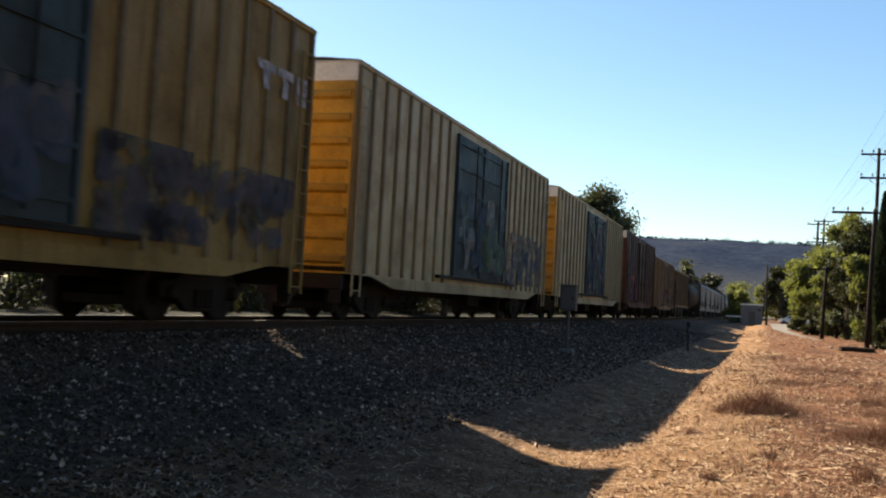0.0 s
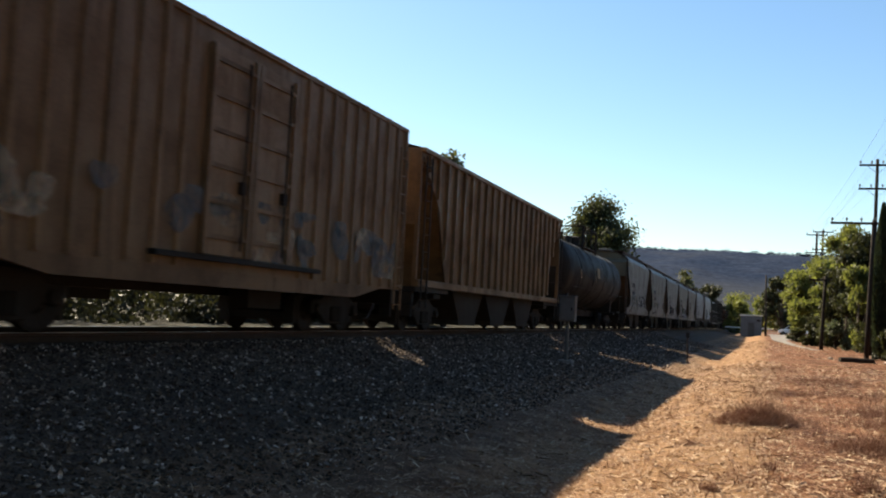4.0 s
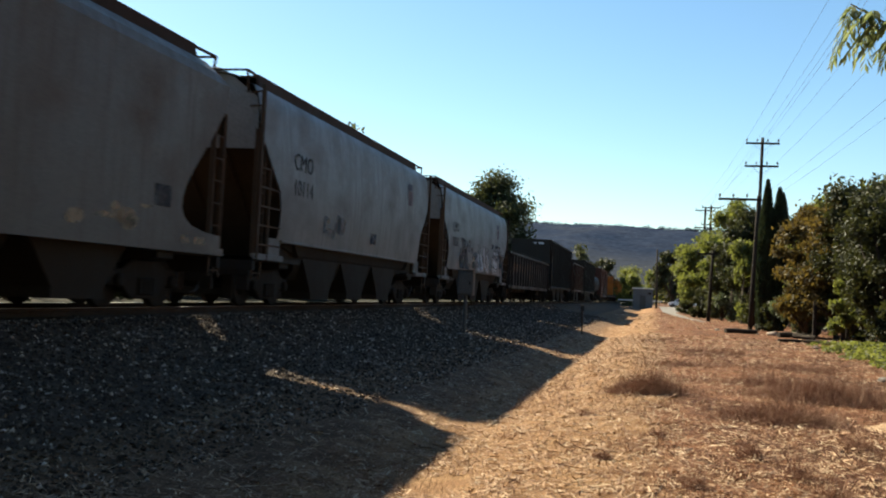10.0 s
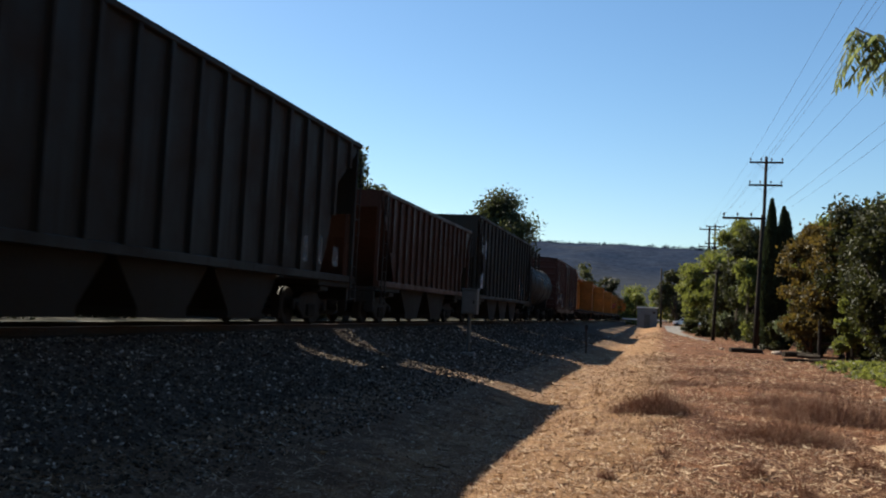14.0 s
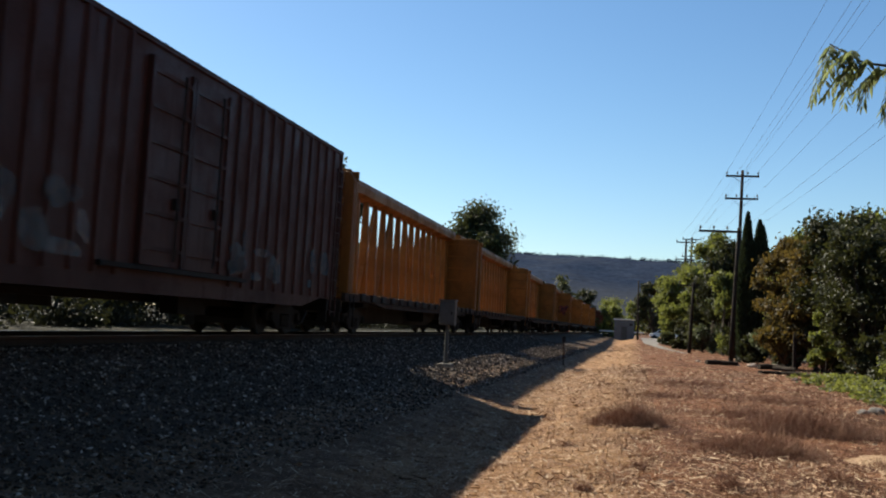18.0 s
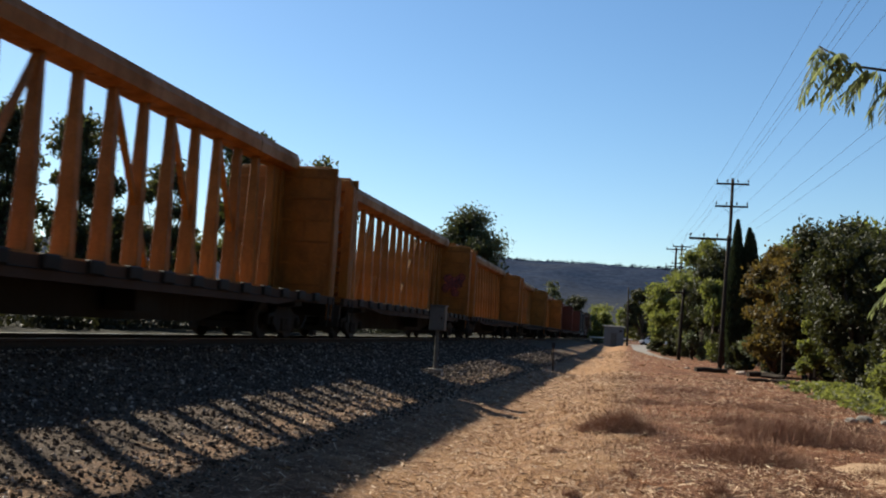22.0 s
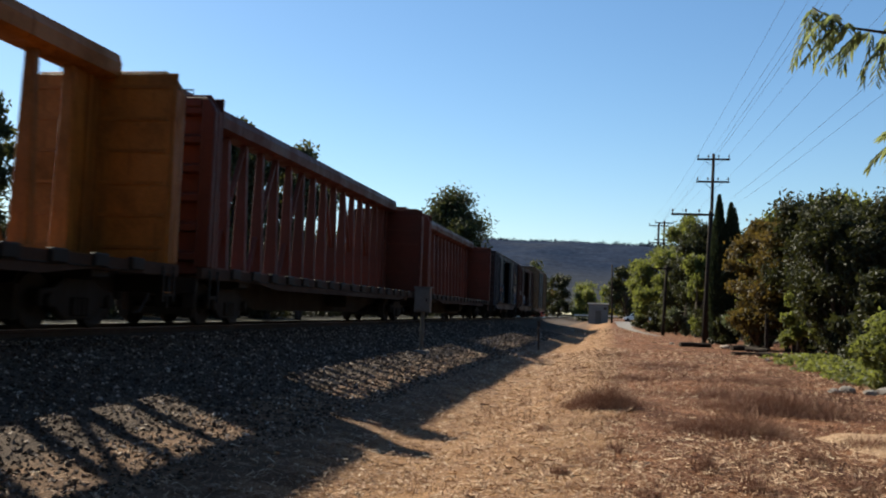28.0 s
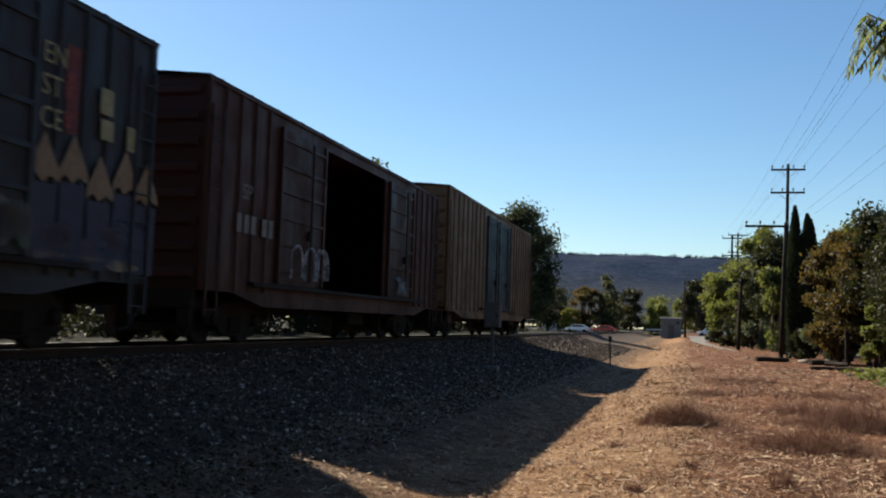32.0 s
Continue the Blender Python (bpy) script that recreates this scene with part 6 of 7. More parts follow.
def weed_bush(x, y, rx, ry, h, count, seed, label, skew=0.0):
    """A low tangle of dead wiry stems, densest at its heart and thinning out all round."""
    rng = np.random.default_rng(seed)
    p = rng.normal(size=(count, 2)) * 0.48
    p[:, 0] -= skew * rng.random(count) ** 2 * 1.4
    far = np.sqrt((p ** 2).sum(1))
    lump = np.array([noise.noise((a * 2.3 + seed, b * 2.3, 1.0)) for a, b in p])
    base = np.stack([p[:, 0] * rx, p[:, 1] * ry, np.zeros(count)], 1)
    g0 = ground_z(x, y)
    base[:, 2] = [ground_z(x + a, y + b) - g0 for a, b in base[:, :2]]
    ln = h * np.clip(1.05 - 0.55 * far + 0.5 * lump, 0.22, 1.2) * (0.45 + 0.65 * rng.random(count))
    a = rng.random(count) * 6.28
    tilt = 1.15 * rng.random(count) ** 0.8
    d = np.stack([np.sin(tilt) * np.cos(a), np.sin(tilt) * np.sin(a), np.cos(tilt)], 1)
    n1 = base + d * (ln * 0.5)[:, None]
    n2 = n1 + (d * 0.8 + rng.normal(size=(count, 3)) * 0.5) * (ln * 0.5)[:, None]
    n3 = n1 + (d * 0.7 + rng.normal(size=(count, 3)) * 0.65) * (ln * 0.42)[:, None]
    w = 0.0009 * (1 + y / 11)
    s = rng.normal(size=(count, 3))
    s *= w / np.linalg.norm(s, axis=1)[:, None]
    root = thing("dry_bush", label, "dry bush", "dead weeds on the verge", (x, y, g0 - 0.01))
    seg = lambda u, v: np.stack([u - s, u + s, v + s * 0.6, v - s * 0.6], 1)
    low = lambda q: np.concatenate([q[..., :2], np.maximum(q[..., 2:], -0.03)], -1).reshape(-1, 3)
    tagged(part("stem", soup("stem", low(seg(base, n1)), np.arange(count * 4).reshape(-1, 4), WEED), root), kind="stuff")
    twigs = np.concatenate([low(seg(n1, n2)), low(seg(n1, n3))])
    tagged(part("twig", soup("twig", twigs, np.arange(count * 8).reshape(-1, 4), WEED), root), kind="stuff")
    return root


LOWB = "low reddish brown tangle of dead weeds"
WEEDS = [(0.02, 16.6, 0.62, 0.45, 0.42, 3200, 0.5), (3.0, 17.2, 1.25, 0.8, 0.46, 5200, 0.3), (1.72, 13.6, 0.85, 0.6, 0.36, 3400, 0.25), (2.3, 19.6, 1.2, 0.9, 0.24, 1800, 0.2),
         (3.3, 13.2, 0.5, 0.4, 0.2, 700, 0.0), (0.7, 24, 1.3, 0.9, 0.16, 900, 0.2), (3.6, 25, 1.5, 1.1, 0.22, 1500, 0.2), (2.0, 31, 1.8, 1.4, 0.2, 1200, 0.2), (0.2, 38, 1.5, 2.0, 0.18, 700, 0.0)]
for k, (x, y, rx, ry, h, c, sk) in enumerate(WEEDS):
    weed_bush(x, y, rx, ry, h, c, 40 + k, LOWB, sk)
for k, (x, y, r, h) in enumerate([(0.98, 10.2, 0.13, 0.24), (1.28, 9.1, 0.16, 0.26), (1.42, 8.2, 0.2, 0.24), (2.25, 9.5, 0.22, 0.28), (2.2, 11.4, 0.16, 0.22), (0.35, 8.3, 0.12, 0.16), (-0.45, 9.6, 0.12, 0.12), (0.1, 11.4, 0.14, 0.14), (-0.9, 13.4, 0.16, 0.12), (2.9, 10.4, 0.2, 0.24)]):
    weed_bush(x, y, r, r, h, 320, 60 + k, "small upright tuft of dead brown grass")
# ---- poles and wires ----
def utility_pole(x, y, height, lean, arms, label, base_r=0.16, name="utility_pole"):
    """A wooden pole; arms: (height, reach to the left, reach to the right, insulators)."""
    z = ground_z(x, y)
    root = thing(name, label, "utility pole", "poles along the line", (x, y, z))
    at = lambda h: (lean[0] * h, lean[1] * h, h)
    part("shaft", Shape().tube([at(-0.4), at(height * 0.33), at(height * 0.66), at(height)], [base_r, base_r * 0.9, base_r * 0.78, base_r * 0.66], 10).mesh("shaft", POLE, smooth=True), root)
    for h, a, b, n in arms:
        c = at(h)
        arm = part("cross_arm", Shape().box(c[0] - a, c[1] - 0.17, h - 0.07, c[0] + b, c[1] - 0.07, h + 0.07).mesh("cross_arm", POLE, 0.01), root)
        if a > 0.5 and b > 0.5:
            part("arm_brace", Shape().bar((c[0] - a * 0.55, c[1] - 0.12, h - 0.06), (c[0], c[1] - 0.12, h - 0.62), 0.05, 0.02).bar((c[0] + b * 0.55, c[1] - 0.12, h - 0.06), (c[0], c[1] - 0.12, h - 0.62), 0.05, 0.02).mesh("arm_brace", STEEL), root)
        im = Shape().lathe([(0, 0.02), (0.1, 0.02), (0.1, 0.06), (0.16, 0.075), (0.2, 0.05), (0.24, 0.055), (0.27, 0.02)], axis="z", n=8).mesh("insulator", GREYBOX)
        for k in range(n):
            t = k / max(1, n - 1)
            part("insulator", im, arm, (c[0] - a + 0.08 + (a + b - 0.16) * t, c[1] - 0.12, h + 0.07))
    return root


utility_pole(5.62, 61.6, 8.25, (0.028, 0), [(8.0, 2.35, 0.2, 4)], "dark weathered pole with one arm reaching towards the track", 0.15)
utility_pole(7.1, 75.0, 14.0, (0.012, 0), [(13.55, 1.2, 1.2, 4), (11.85, 1.2, 1.2, 4)], "tall dark wooden pole with two cross arms", 0.17)
utility_pole(4.55, 88.5, 6.2, (0.03, 0), [(5.9, 1.3, 1.0, 2)], "short weathered pole with a small arm", 0.17)
utility_pole(0.1, 150.0, 8.9, (-0.02, 0), [], "plain thin dark pole by the crossing", 0.17)
utility_pole(5.6, 128.0, 13.5, (0.01, 0), [(13.2, 1.25, 1.25, 3), (11.0, 1.25, 1.25, 3)], "tall dark wooden pole farther along the line", 0.2)
utility_pole(6.6, 134.0, 14.4, (0.01, 0), [(14.1, 1.25, 1.25, 3), (11.8, 1.25, 1.25, 3)], "tall dark wooden pole with two arms beyond the hedge", 0.2)
utility_pole(4.5, 155.0, 7.0, (0.0, 0), [], "thin road-side pole near the crossing", 0.11)
utility_pole(7.3, 152.0, 5.2, (0.0, 0), [], "short pole beside the road", 0.12)


def wire(a, b, sag, name="overhead_wire", r=0.006):
    pts = []
    for k in range(25):
        t = k / 24
        pts.append((a[0] + (b[0] - a[0]) * t, a[1] + (b[1] - a[1]) * t, a[2] + (b[2] - a[2]) * t - sag * 4 * t * (1 - t)))
    return thing(name, "thin dark overhead wire strung between poles", "wire", "overhead wires", me=Shape().tube(pts, r, 4).mesh("overhead_wire", WIRE, fix=False))


for x0, x1, z0 in ((6.1, 6.0, 13.9), (6.9, 6.9, 13.9), (7.5, 7.5, 13.9), (8.35, 8.5, 13.9), (6.15, 6.3, 12.2), (8.3, 8.7, 12.2)):
    wire((x0, 74.9, z0), (x1, -15, z0 + 0.2), 0.5)
    wire((x0, 75.0, z0), (x0 - 1.2, 128, z0 + 0.3), 0.4)
for x0, z0 in ((7.9, 10.1), (8.5, 9.9)):
    wire((x0, 75.0, z0), (x0 + 0.7, -15, z0), 0.55)
for x0 in (3.4, 4.2):
    wire((x0, 61.5, 8.3), (x0 - 1.2, 88.4, 6.1), 0.25, r=0.007)


# ---- beside the track ----
def relay_post(x, y):
    z = ground_z(x, y)
    root = thing("signal_case", "grey metal case on a post beside the track", "signal box", at=(x, y, z))
    part("post", Shape().tube([(0, 0, -0.3), (0, 0, 1.35)], 0.06, 10).mesh("post", GREYBOX), root)
    c = part("case", Shape().box(-0.24, -0.18, 1.25, 0.24, 0.18, 2.0).box(-0.27, -0.21, 2.0, 0.27, 0.21, 2.04).mesh("case", GREYBOX, 0.015), root)
    part("case_door", Shape().box(-0.2, -0.205, 1.3, 0.2, -0.183, 1.95).mesh("case_door", GREYBOX, 0.006), c)
    part("hasp", Shape().box(0.13, -0.225, 1.58, 0.17, -0.206, 1.68).mesh("hasp", STEEL), c)
    part("footing", Shape().box(-0.22, -0.22, -0.1, 0.22, 0.22, 0.08).mesh("footing", CONC, 0.02), root)
    return root


relay_post(-5.75, 29.6)
mk = thing("marker_post", "thin dark marker post on the bank", "post", at=(-3.35, 46.5, ground_z(-3.35, 46.5)))
part("shaft", Shape().tube([(0, 0, -0.2), (-0.06, 0, 1.3)], 0.035, 7).mesh("shaft", RUST), mk)
part("plate", Shape().box(-0.11, -0.05, 1.1, 0.05, -0.035, 1.35).mesh("plate", SOOT), mk)


def shed(x, y):
    z = ground_z(x, y)
    root = thing("equipment_shed", "small grey flat-roofed equipment shed by the crossing", "shed", at=(x, y, z))
    w = part("wall", Shape().box(-1.5, -1.4, 0, 1.5, 1.4, 3.1).mesh("wall", SHEDSHADE, 0.02), root)
    part("roof", Shape().box(-1.65, -1.55, 3.1, 1.65, 1.55, 3.28).mesh("roof", WHITE, 0.03), root, label="white roof slab")
    part("door", Shape().box(-0.45, -1.44, 0.05, 0.45, -1.405, 2.1).mesh("door", GREYBOX, 0.01), w)
    part("vent", Shape().box(0.8, -1.43, 2.3, 1.25, -1.403, 2.6).mesh("vent", STEEL, 0.01), w)
    part("plinth", Shape().box(-1.6, -1.5, -0.4, 1.6, 1.5, 0.0).mesh("plinth", CONC), root)


shed(-2.0, 155.0)


def parked_car(x, y, turn, paint_mat, label):
    z = ground_z(x, y)
    root = thing("parked_car", label, "car", "cars by the crossing", (x, y, z))
    root.rotation_euler = (0, 0, radians(turn))
    body = [(-2.2, 0.35), (2.2, 0.35), (2.25, 0.75), (1.3, 0.95), (0.7, 1.42), (-1.0, 1.45), (-1.9, 0.98), (-2.25, 0.85)]
    part("body", Shape().prism(body, "x", -0.85, 0.85).mesh("body", paint_mat, 0.06), root)
    for s in (-1, 1):
        part("side_window", Shape().prism([(-1.55, 1.0), (1.0, 1.0), (0.6, 1.34), (-0.95, 1.36)], "x", s * 0.852, s * 0.862).mesh("side_window", GLASS), root)
        for yy in (-1.4, 1.4):
            part("wheel", Shape().lathe([(-0.1, 0.05), (-0.1, 0.3), (0.1, 0.32), (0.11, 0.2)], axis="x", n=14).mesh("wheel", RUBBER), root, (s * 0.78, yy, 0.32))
    part("windscreen", Shape().box(-0.7, -0.01, 1.0, 0.7, 0.01, 1.4).mesh("windscreen", GLASS), root, (0, 1.05, 0), turn=(-35, 0, 0))
    return root


parked_car(4.4, 170.0, 78, CARWHITE, "white car parked on the road beyond the hedge")
parked_car(8.4, 172.0, 74, CARGREY, "grey car parked beside a white one")
parked_car(-14.5, 182.0, 80, CARRED, "red car waiting near the crossing")
parked_car(-19.5, 184.0, 85, CARWHITE, "white car standing under the trees")

road = Shape()
road.strip([[(3.7, 82, ground_z(3.7, 82) + 0.03), (4.2, 82, ground_z(4.2, 82) + 0.03)], [(2.4, 100, ground_z(2.4, 100) + 0.03), (3.3, 100, ground_z(3.3, 100) + 0.03)], [(0.9, 125, ground_z(0.9, 125) + 0.04), (2.4, 125, ground_z(2.4, 125) + 0.04)], [(0.6, 160, ground_z(0.6, 160) + 0.04), (5.5, 160, ground_z(5, 160) + 0.04)], [(-1, 178, ground_z(-1, 178) + 0.05), (30, 178, ground_z(20, 178) + 0.05)]])
tagged(new("road", road.mesh("road", CONC, fix=False)), "pale paved road leading to the crossing", "road", kind="structure")
cross = Shape().strip([[(-30, 176, 1.0), (-12.2, 176, 1.01), (-9.6, 176, 1.012), (-7, 176, 1.01), (4, 176, 0.9)], [(-30, 184, 1.0), (-12.2, 184, 1.01), (-9.6, 184, 1.012), (-7, 184, 1.01), (4, 184, 0.9)]])
tagged(new("crossing_road", cross.mesh("crossing_road", CONC, fix=False)), "pale road surface over the railway crossing", "road", kind="structure")
gr = thing("guard_rail", "low pale guard rail along the crossing road", "guard rail", at=(0, 0, 0))
for k in range(7):
    part("post", Shape().box(-0.07, -0.07, 0, 0.07, 0.07, 0.75).mesh("post", GREYBOX), gr, (-6.5 + 1.2 * k - 0.0, 187.0, ground_z(-6.5 + 1.2 * k, 187)))
part("beam", Shape().box(-7.0, 186.85, 1.35, 1.2, 186.95, 1.62).mesh("beam", WHITE, 0.02), gr)


def house(x, y):
    z = ground_z(x, y)
    root = thing("house", "pale house half hidden by trees beyond the crossing", "house", at=(x, y, z))
    part("wall", Shape().box(-5, -3, 0, 5, 3, 2.8).mesh("wall", SHEDWHITE), root)
    part("roof", Shape().prism([(-3.4, 2.75), (3.4, 2.75), (0, 4.5)], "x", -5.4, 5.4).mesh("roof", BROWN), root)
    for xx in (-3.2, 0.6, 3.2):
        wn_ = part("window", Shape().box(xx - 0.6, -3.03, 0.9, xx + 0.6, -3.0, 2.1).mesh("window", WHITE), root)
        part("pane", Shape().box(xx - 0.52, -3.045, 0.98, xx + 0.52, -3.032, 2.02).mesh("pane", GLASS), wn_)
    part("door", Shape().box(-1.6, -3.03, 0, -0.7, -3.0, 2.05).mesh("door", BROWN), root)


house(-24.0, 205.0)


# ---- trees and bushes ----
def tree(x, y, height, crown_r, mat, leaves, size, seed, label, trunk_r=0.25, low=0.35, lobes=18, droop=0.2, squash=0.8, name="tree", category="tree", sparse=0.45, group="trees beside the line"):
    rng = np.random.default_rng(seed)
    z = ground_z(x, y)
    root = thing(name, label, category, group, (x, y, z))
    cz = height * (low + 1) / 2
    ch = height * (1 - low) / 2
    cen, rad = [], []
    for k in range(lobes):
        a = rng.random() * 6.28
        t = rng.random() ** 0.6
        u = rng.uniform(-0.85, 0.8)
        rr = crown_r * 0.78 * t * math.sqrt(max(0.05, 1 - u * u * 0.8))
        r = crown_r * rng.uniform(0.2, 0.4)
        cen.append((rr * math.cos(a), rr * math.sin(a), min(height - r * squash * 0.95, cz + u * ch)))
        rad.append((r, r, r * squash))
    cen.append((0, 0, height - crown_r * 0.33))
    rad.append((crown_r * 0.36, crown_r * 0.36, crown_r * 0.32))
    q, f = leaf_cloud(cen, rad, leaves, size, droop, rng, sparse)
    part("crown", soup("crown", q, f, mat), root)
    s = Shape()
    fork = height * low * 1.05
    s.tube([(0, 0, -0.3), (0.08 * crown_r * 0.3, 0, fork * 0.5), (0, 0.05 * crown_r, fork), (0, 0, cz)], [trunk_r * 1.25, trunk_r, trunk_r * 0.85, trunk_r * 0.45], 8)
    for c in cen[::2]:
        m = (c[0] * 0.45, c[1] * 0.45, fork + (c[2] - fork) * 0.55)
        s.tube([(0, 0, fork * rng.uniform(0.8, 1.05)), m, c], [trunk_r * 0.5, trunk_r * 0.32, trunk_r * 0.1], 6)
    part("trunk", s.mesh("trunk", BARK, fix=False, smooth=True), root)
    return root


OAKL = "dark green oak with a rounded uneven crown"
# beyond the track
tree(-17.4, 101.0, 14.2, 5.4, OAK, 24000, 0.2, 101, OAKL, 0.4, 0.03, 44, squash=0.95, sparse=0.15)
tree(-23.5, 57.4, 12.7, 3.2, OAK, 17000, 0.18, 102, "leafy dark green tree beyond the track", 0.25, 0.06, 56, sparse=0.1)
tree(-19.5, 59.0, 11.4, 2.7, OAK, 13000, 0.18, 103, "slender green tree beyond the track", 0.2, 0.06, 48, sparse=0.1)
tree(-27.6, 54.5, 10.3, 2.4, OAK, 10000, 0.17, 107, "young dark green tree beyond the track", 0.14, 0.02, 44, sparse=0.1)
tree(-31.6, 51.4, 12.4, 2.9, OAK, 14000, 0.17, 104, "airy dark tree with sky showing through", 0.18, 0.02, 46, sparse=0.1)
tree(-35.2, 49.4, 12.6, 2.9, OAK, 14000, 0.17, 105, "airy dark tree with sky showing through", 0.18, 0.02, 46, sparse=0.1)
tree(-40.0, 46.0, 12.0, 3.2, OAK, 14000, 0.17, 106, "airy dark tree beyond the track", 0.18, 0.02, 46, sparse=0.1)
for k, (x, y, h, r, m) in enumerate([(-15.3, 196, 12.0, 4.0, OAK), (-19.8, 198, 9.4, 3.6, AUTUMN), (-21.5, 186, 4.6, 2.4, YELLOWGREEN), (-11.0, 205, 9.4, 3.6, DEEP), (-5.2, 205, 6.8, 3.6, BRIGHT), (-1.0, 215, 7.6, 3.6, BRIGHT), (-26, 190, 9, 5, DEEP), (-31, 175, 8, 4, BRIGHT), (3.0, 230, 9.5, 5, DEEP), (-8, 290, 11, 6.5, BRIGHT), (-20, 300, 12, 7, DEEP), (2, 320, 13, 7, YELLOWGREEN), (-34, 260, 12, 7, DEEP), (12, 280, 14, 7, DEEP), (-16.5, 225, 7, 4, AUTUMN)]):
    tree(x, y, h, r, m, 3600, 0.3, 120 + k, "leafy green tree near the crossing", 0.25, 0.01, 30, sparse=0.15)
for k, (x, y, h, r) in enumerate([(-26.0, 63.0, 7.5, 2.8), (-33.5, 57.0, 7.0, 3.0), (-29.5, 60.0, 6.0, 2.8), (-38.5, 53.0, 7.5, 3.0), (-43.0, 50.0, 9.0, 3.2)]):
    tree(x, y, h, r, OAK, 6500, 0.18, 270 + k, "shrubby dark tree in the strip beyond the track", 0.15, 0.01, 34, sparse=0.1)
tree(-21.4, 58.6, 11.2, 2.6, OAK, 13000, 0.18, 108, "leafy dark green tree between two taller ones", 0.2, 0.03, 44, sparse=0.1)
# low growth along the far side of the track
for k in range(62):
    y = 3 + k * 2.35 + 0.8 * math.sin(k * 2.1)
    x = -20.5 - 2.2 * abs(math.sin(k * 1.7)) - y * 0.03
    tree(x, y, 1.8 + 1.5 * abs(math.sin(k * 2.9)), 2.0 + 0.9 * abs(math.sin(k)), SCRUB, 1500, 0.13, 160 + k, "scrubby green bush beyond the track", 0.05, -0.4, 12, name="bush", category="bush", group="bushes beyond the track")

# right of the line: hedge and garden trees
tree(6.6, 117.0, 10.2, 4.6, BRIGHT, 16000, 0.2, 201, "sunlit light green tree beside the road", 0.3, 0.02, 34, sparse=0.2)
tree(4.2, 128.0, 9.0, 3.4, BRIGHT, 9000, 0.22, 202, "sunlit light green leafy tree", 0.25, 0.12, 24, sparse=0.2)
tree(9.5, 108.0, 10.8, 4.2, BRIGHT, 13000, 0.2, 203, "light green tree with a broad crown", 0.3, 0.02, 32, sparse=0.2)
tree(2.6, 170.0, 9.4, 3.6, DEEP, 2600, 0.34, 204, "dark green tree past the road", 0.3, 0.15, 10)
tree(7.2, 97.0, 11.9, 2.6, BRIGHT, 11000, 0.17, 205, "tall light green tree behind the pole", 0.25, 0.02, 32, squash=1.1, sparse=0.2)
tree(7.6, 88.0, 10.2, 2.8, DEEP, 11000, 0.17, 206, "dark green tree behind the pole", 0.25, 0.06, 26, sparse=0.2)
tree(6.0, 94.0, 7.2, 2.2, DEEP, 4600, 0.17, 207, "vine-hung green shrub reaching the ground", 0.15, 0.02, 12, droop=1.6, squash=1.3)
tree(7.0, 84.0, 7.0, 2.0, BRIGHT, 4600, 0.16, 208, "green shrub with drooping vines", 0.15, 0.02, 12, droop=1.6, squash=1.3)
tree(6.5, 89.5, 5.4, 1.7, GREYGREEN, 3000, 0.15, 209, "dusty green leafy shrub", 0.12, 0.02, 10, droop=1.2, squash=1.2)
tree(8.3, 79.0, 7.2, 1.9, DEEP, 3600, 0.17, 210, "dark green shrub behind the cypresses", 0.15, 0.02, 10, squash=1.2)


def cypress(x, y, h, r, seed):
    rng = np.random.default_rng(seed)
    root = thing("cypress", "narrow pointed dark green cypress", "tree", "two cypresses", (x, y, ground_z(x, y)))
    n = 9000
    t = rng.random(n) ** 0.8
    a = rng.random(n) * 6.28
    prof = np.interp(t, [0, 0.06, 0.25, 0.55, 0.8, 0.93, 1.0], [0.5, 0.85, 1.0, 0.9, 0.6, 0.28, 0.02])
    rad = r * prof * (0.75 + 0.3 * rng.random(n)) * (1 + 0.12 * np.sin(a * 3 + t * 9))
    p = np.stack([rad * np.cos(a), rad * np.sin(a), t * h], 1)
    d = np.stack([np.cos(a) * 0.35, np.sin(a) * 0.35, np.full(n, 1.0)], 1) + rng.normal(size=(n, 3)) * 0.18
    d /= np.linalg.norm(d, axis=1)[:, None]
    s = np.cross(d, rng.normal(size=(n, 3)))
    s /= np.linalg.norm(s, axis=1)[:, None]
    q = np.stack([p - d * 0.1, p + s * 0.05, p + d * 0.22, p - s * 0.05], 1).reshape(-1, 3)
    part("crown", soup("crown", q, np.arange(n * 4).reshape(-1, 4), CYPRESS), root)
    part("trunk", Shape().tube([(0, 0, -0.2), (0, 0, h * 0.5), (0, 0, h * 0.95)], [0.16, 0.1, 0.02], 7).mesh("trunk", BARK), root)


cypress(6.93, 67.0, 9.8, 0.56, 301)
cypress(7.72, 67.2, 9.3, 0.66, 302)
cypress(7.98, 67.6, 9.0, 0.6, 303)
tree(7.9, 55.5, 7.3, 2.0, AUTUMN, 15000, 0.12, 231, "tree turning orange beside the cypresses", 0.18, 0.03, 40, sparse=0.15)
tree(9.6, 62.5, 8.5, 2.6, BRIGHT, 10000, 0.15, 232, "light green tree behind the hedge", 0.2, 0.05, 36, sparse=0.15)
tree(10.6, 53.0, 8.4, 3.2, DEEP, 22000, 0.13, 211, "bushy green tree with a rounded crown", 0.25, 0.03, 52, sparse=0.15)
tree(9.2, 54.0, 7.7, 2.2, AUTUMN, 13000, 0.12, 212, "small tree with orange autumn leaves", 0.16, 0.03, 44, sparse=0.15)
tree(13.2, 60.0, 9.6, 3.6, BRIGHT, 12000, 0.16, 213, "light green tree rising behind the hedge", 0.3, 0.1, 44, sparse=0.15)
tree(9.9, 45.0, 6.85, 2.7, DEEP, 22000, 0.11, 214, "dense dark green bush on the verge's edge", 0.2, 0.02, 52, sparse=0.15)
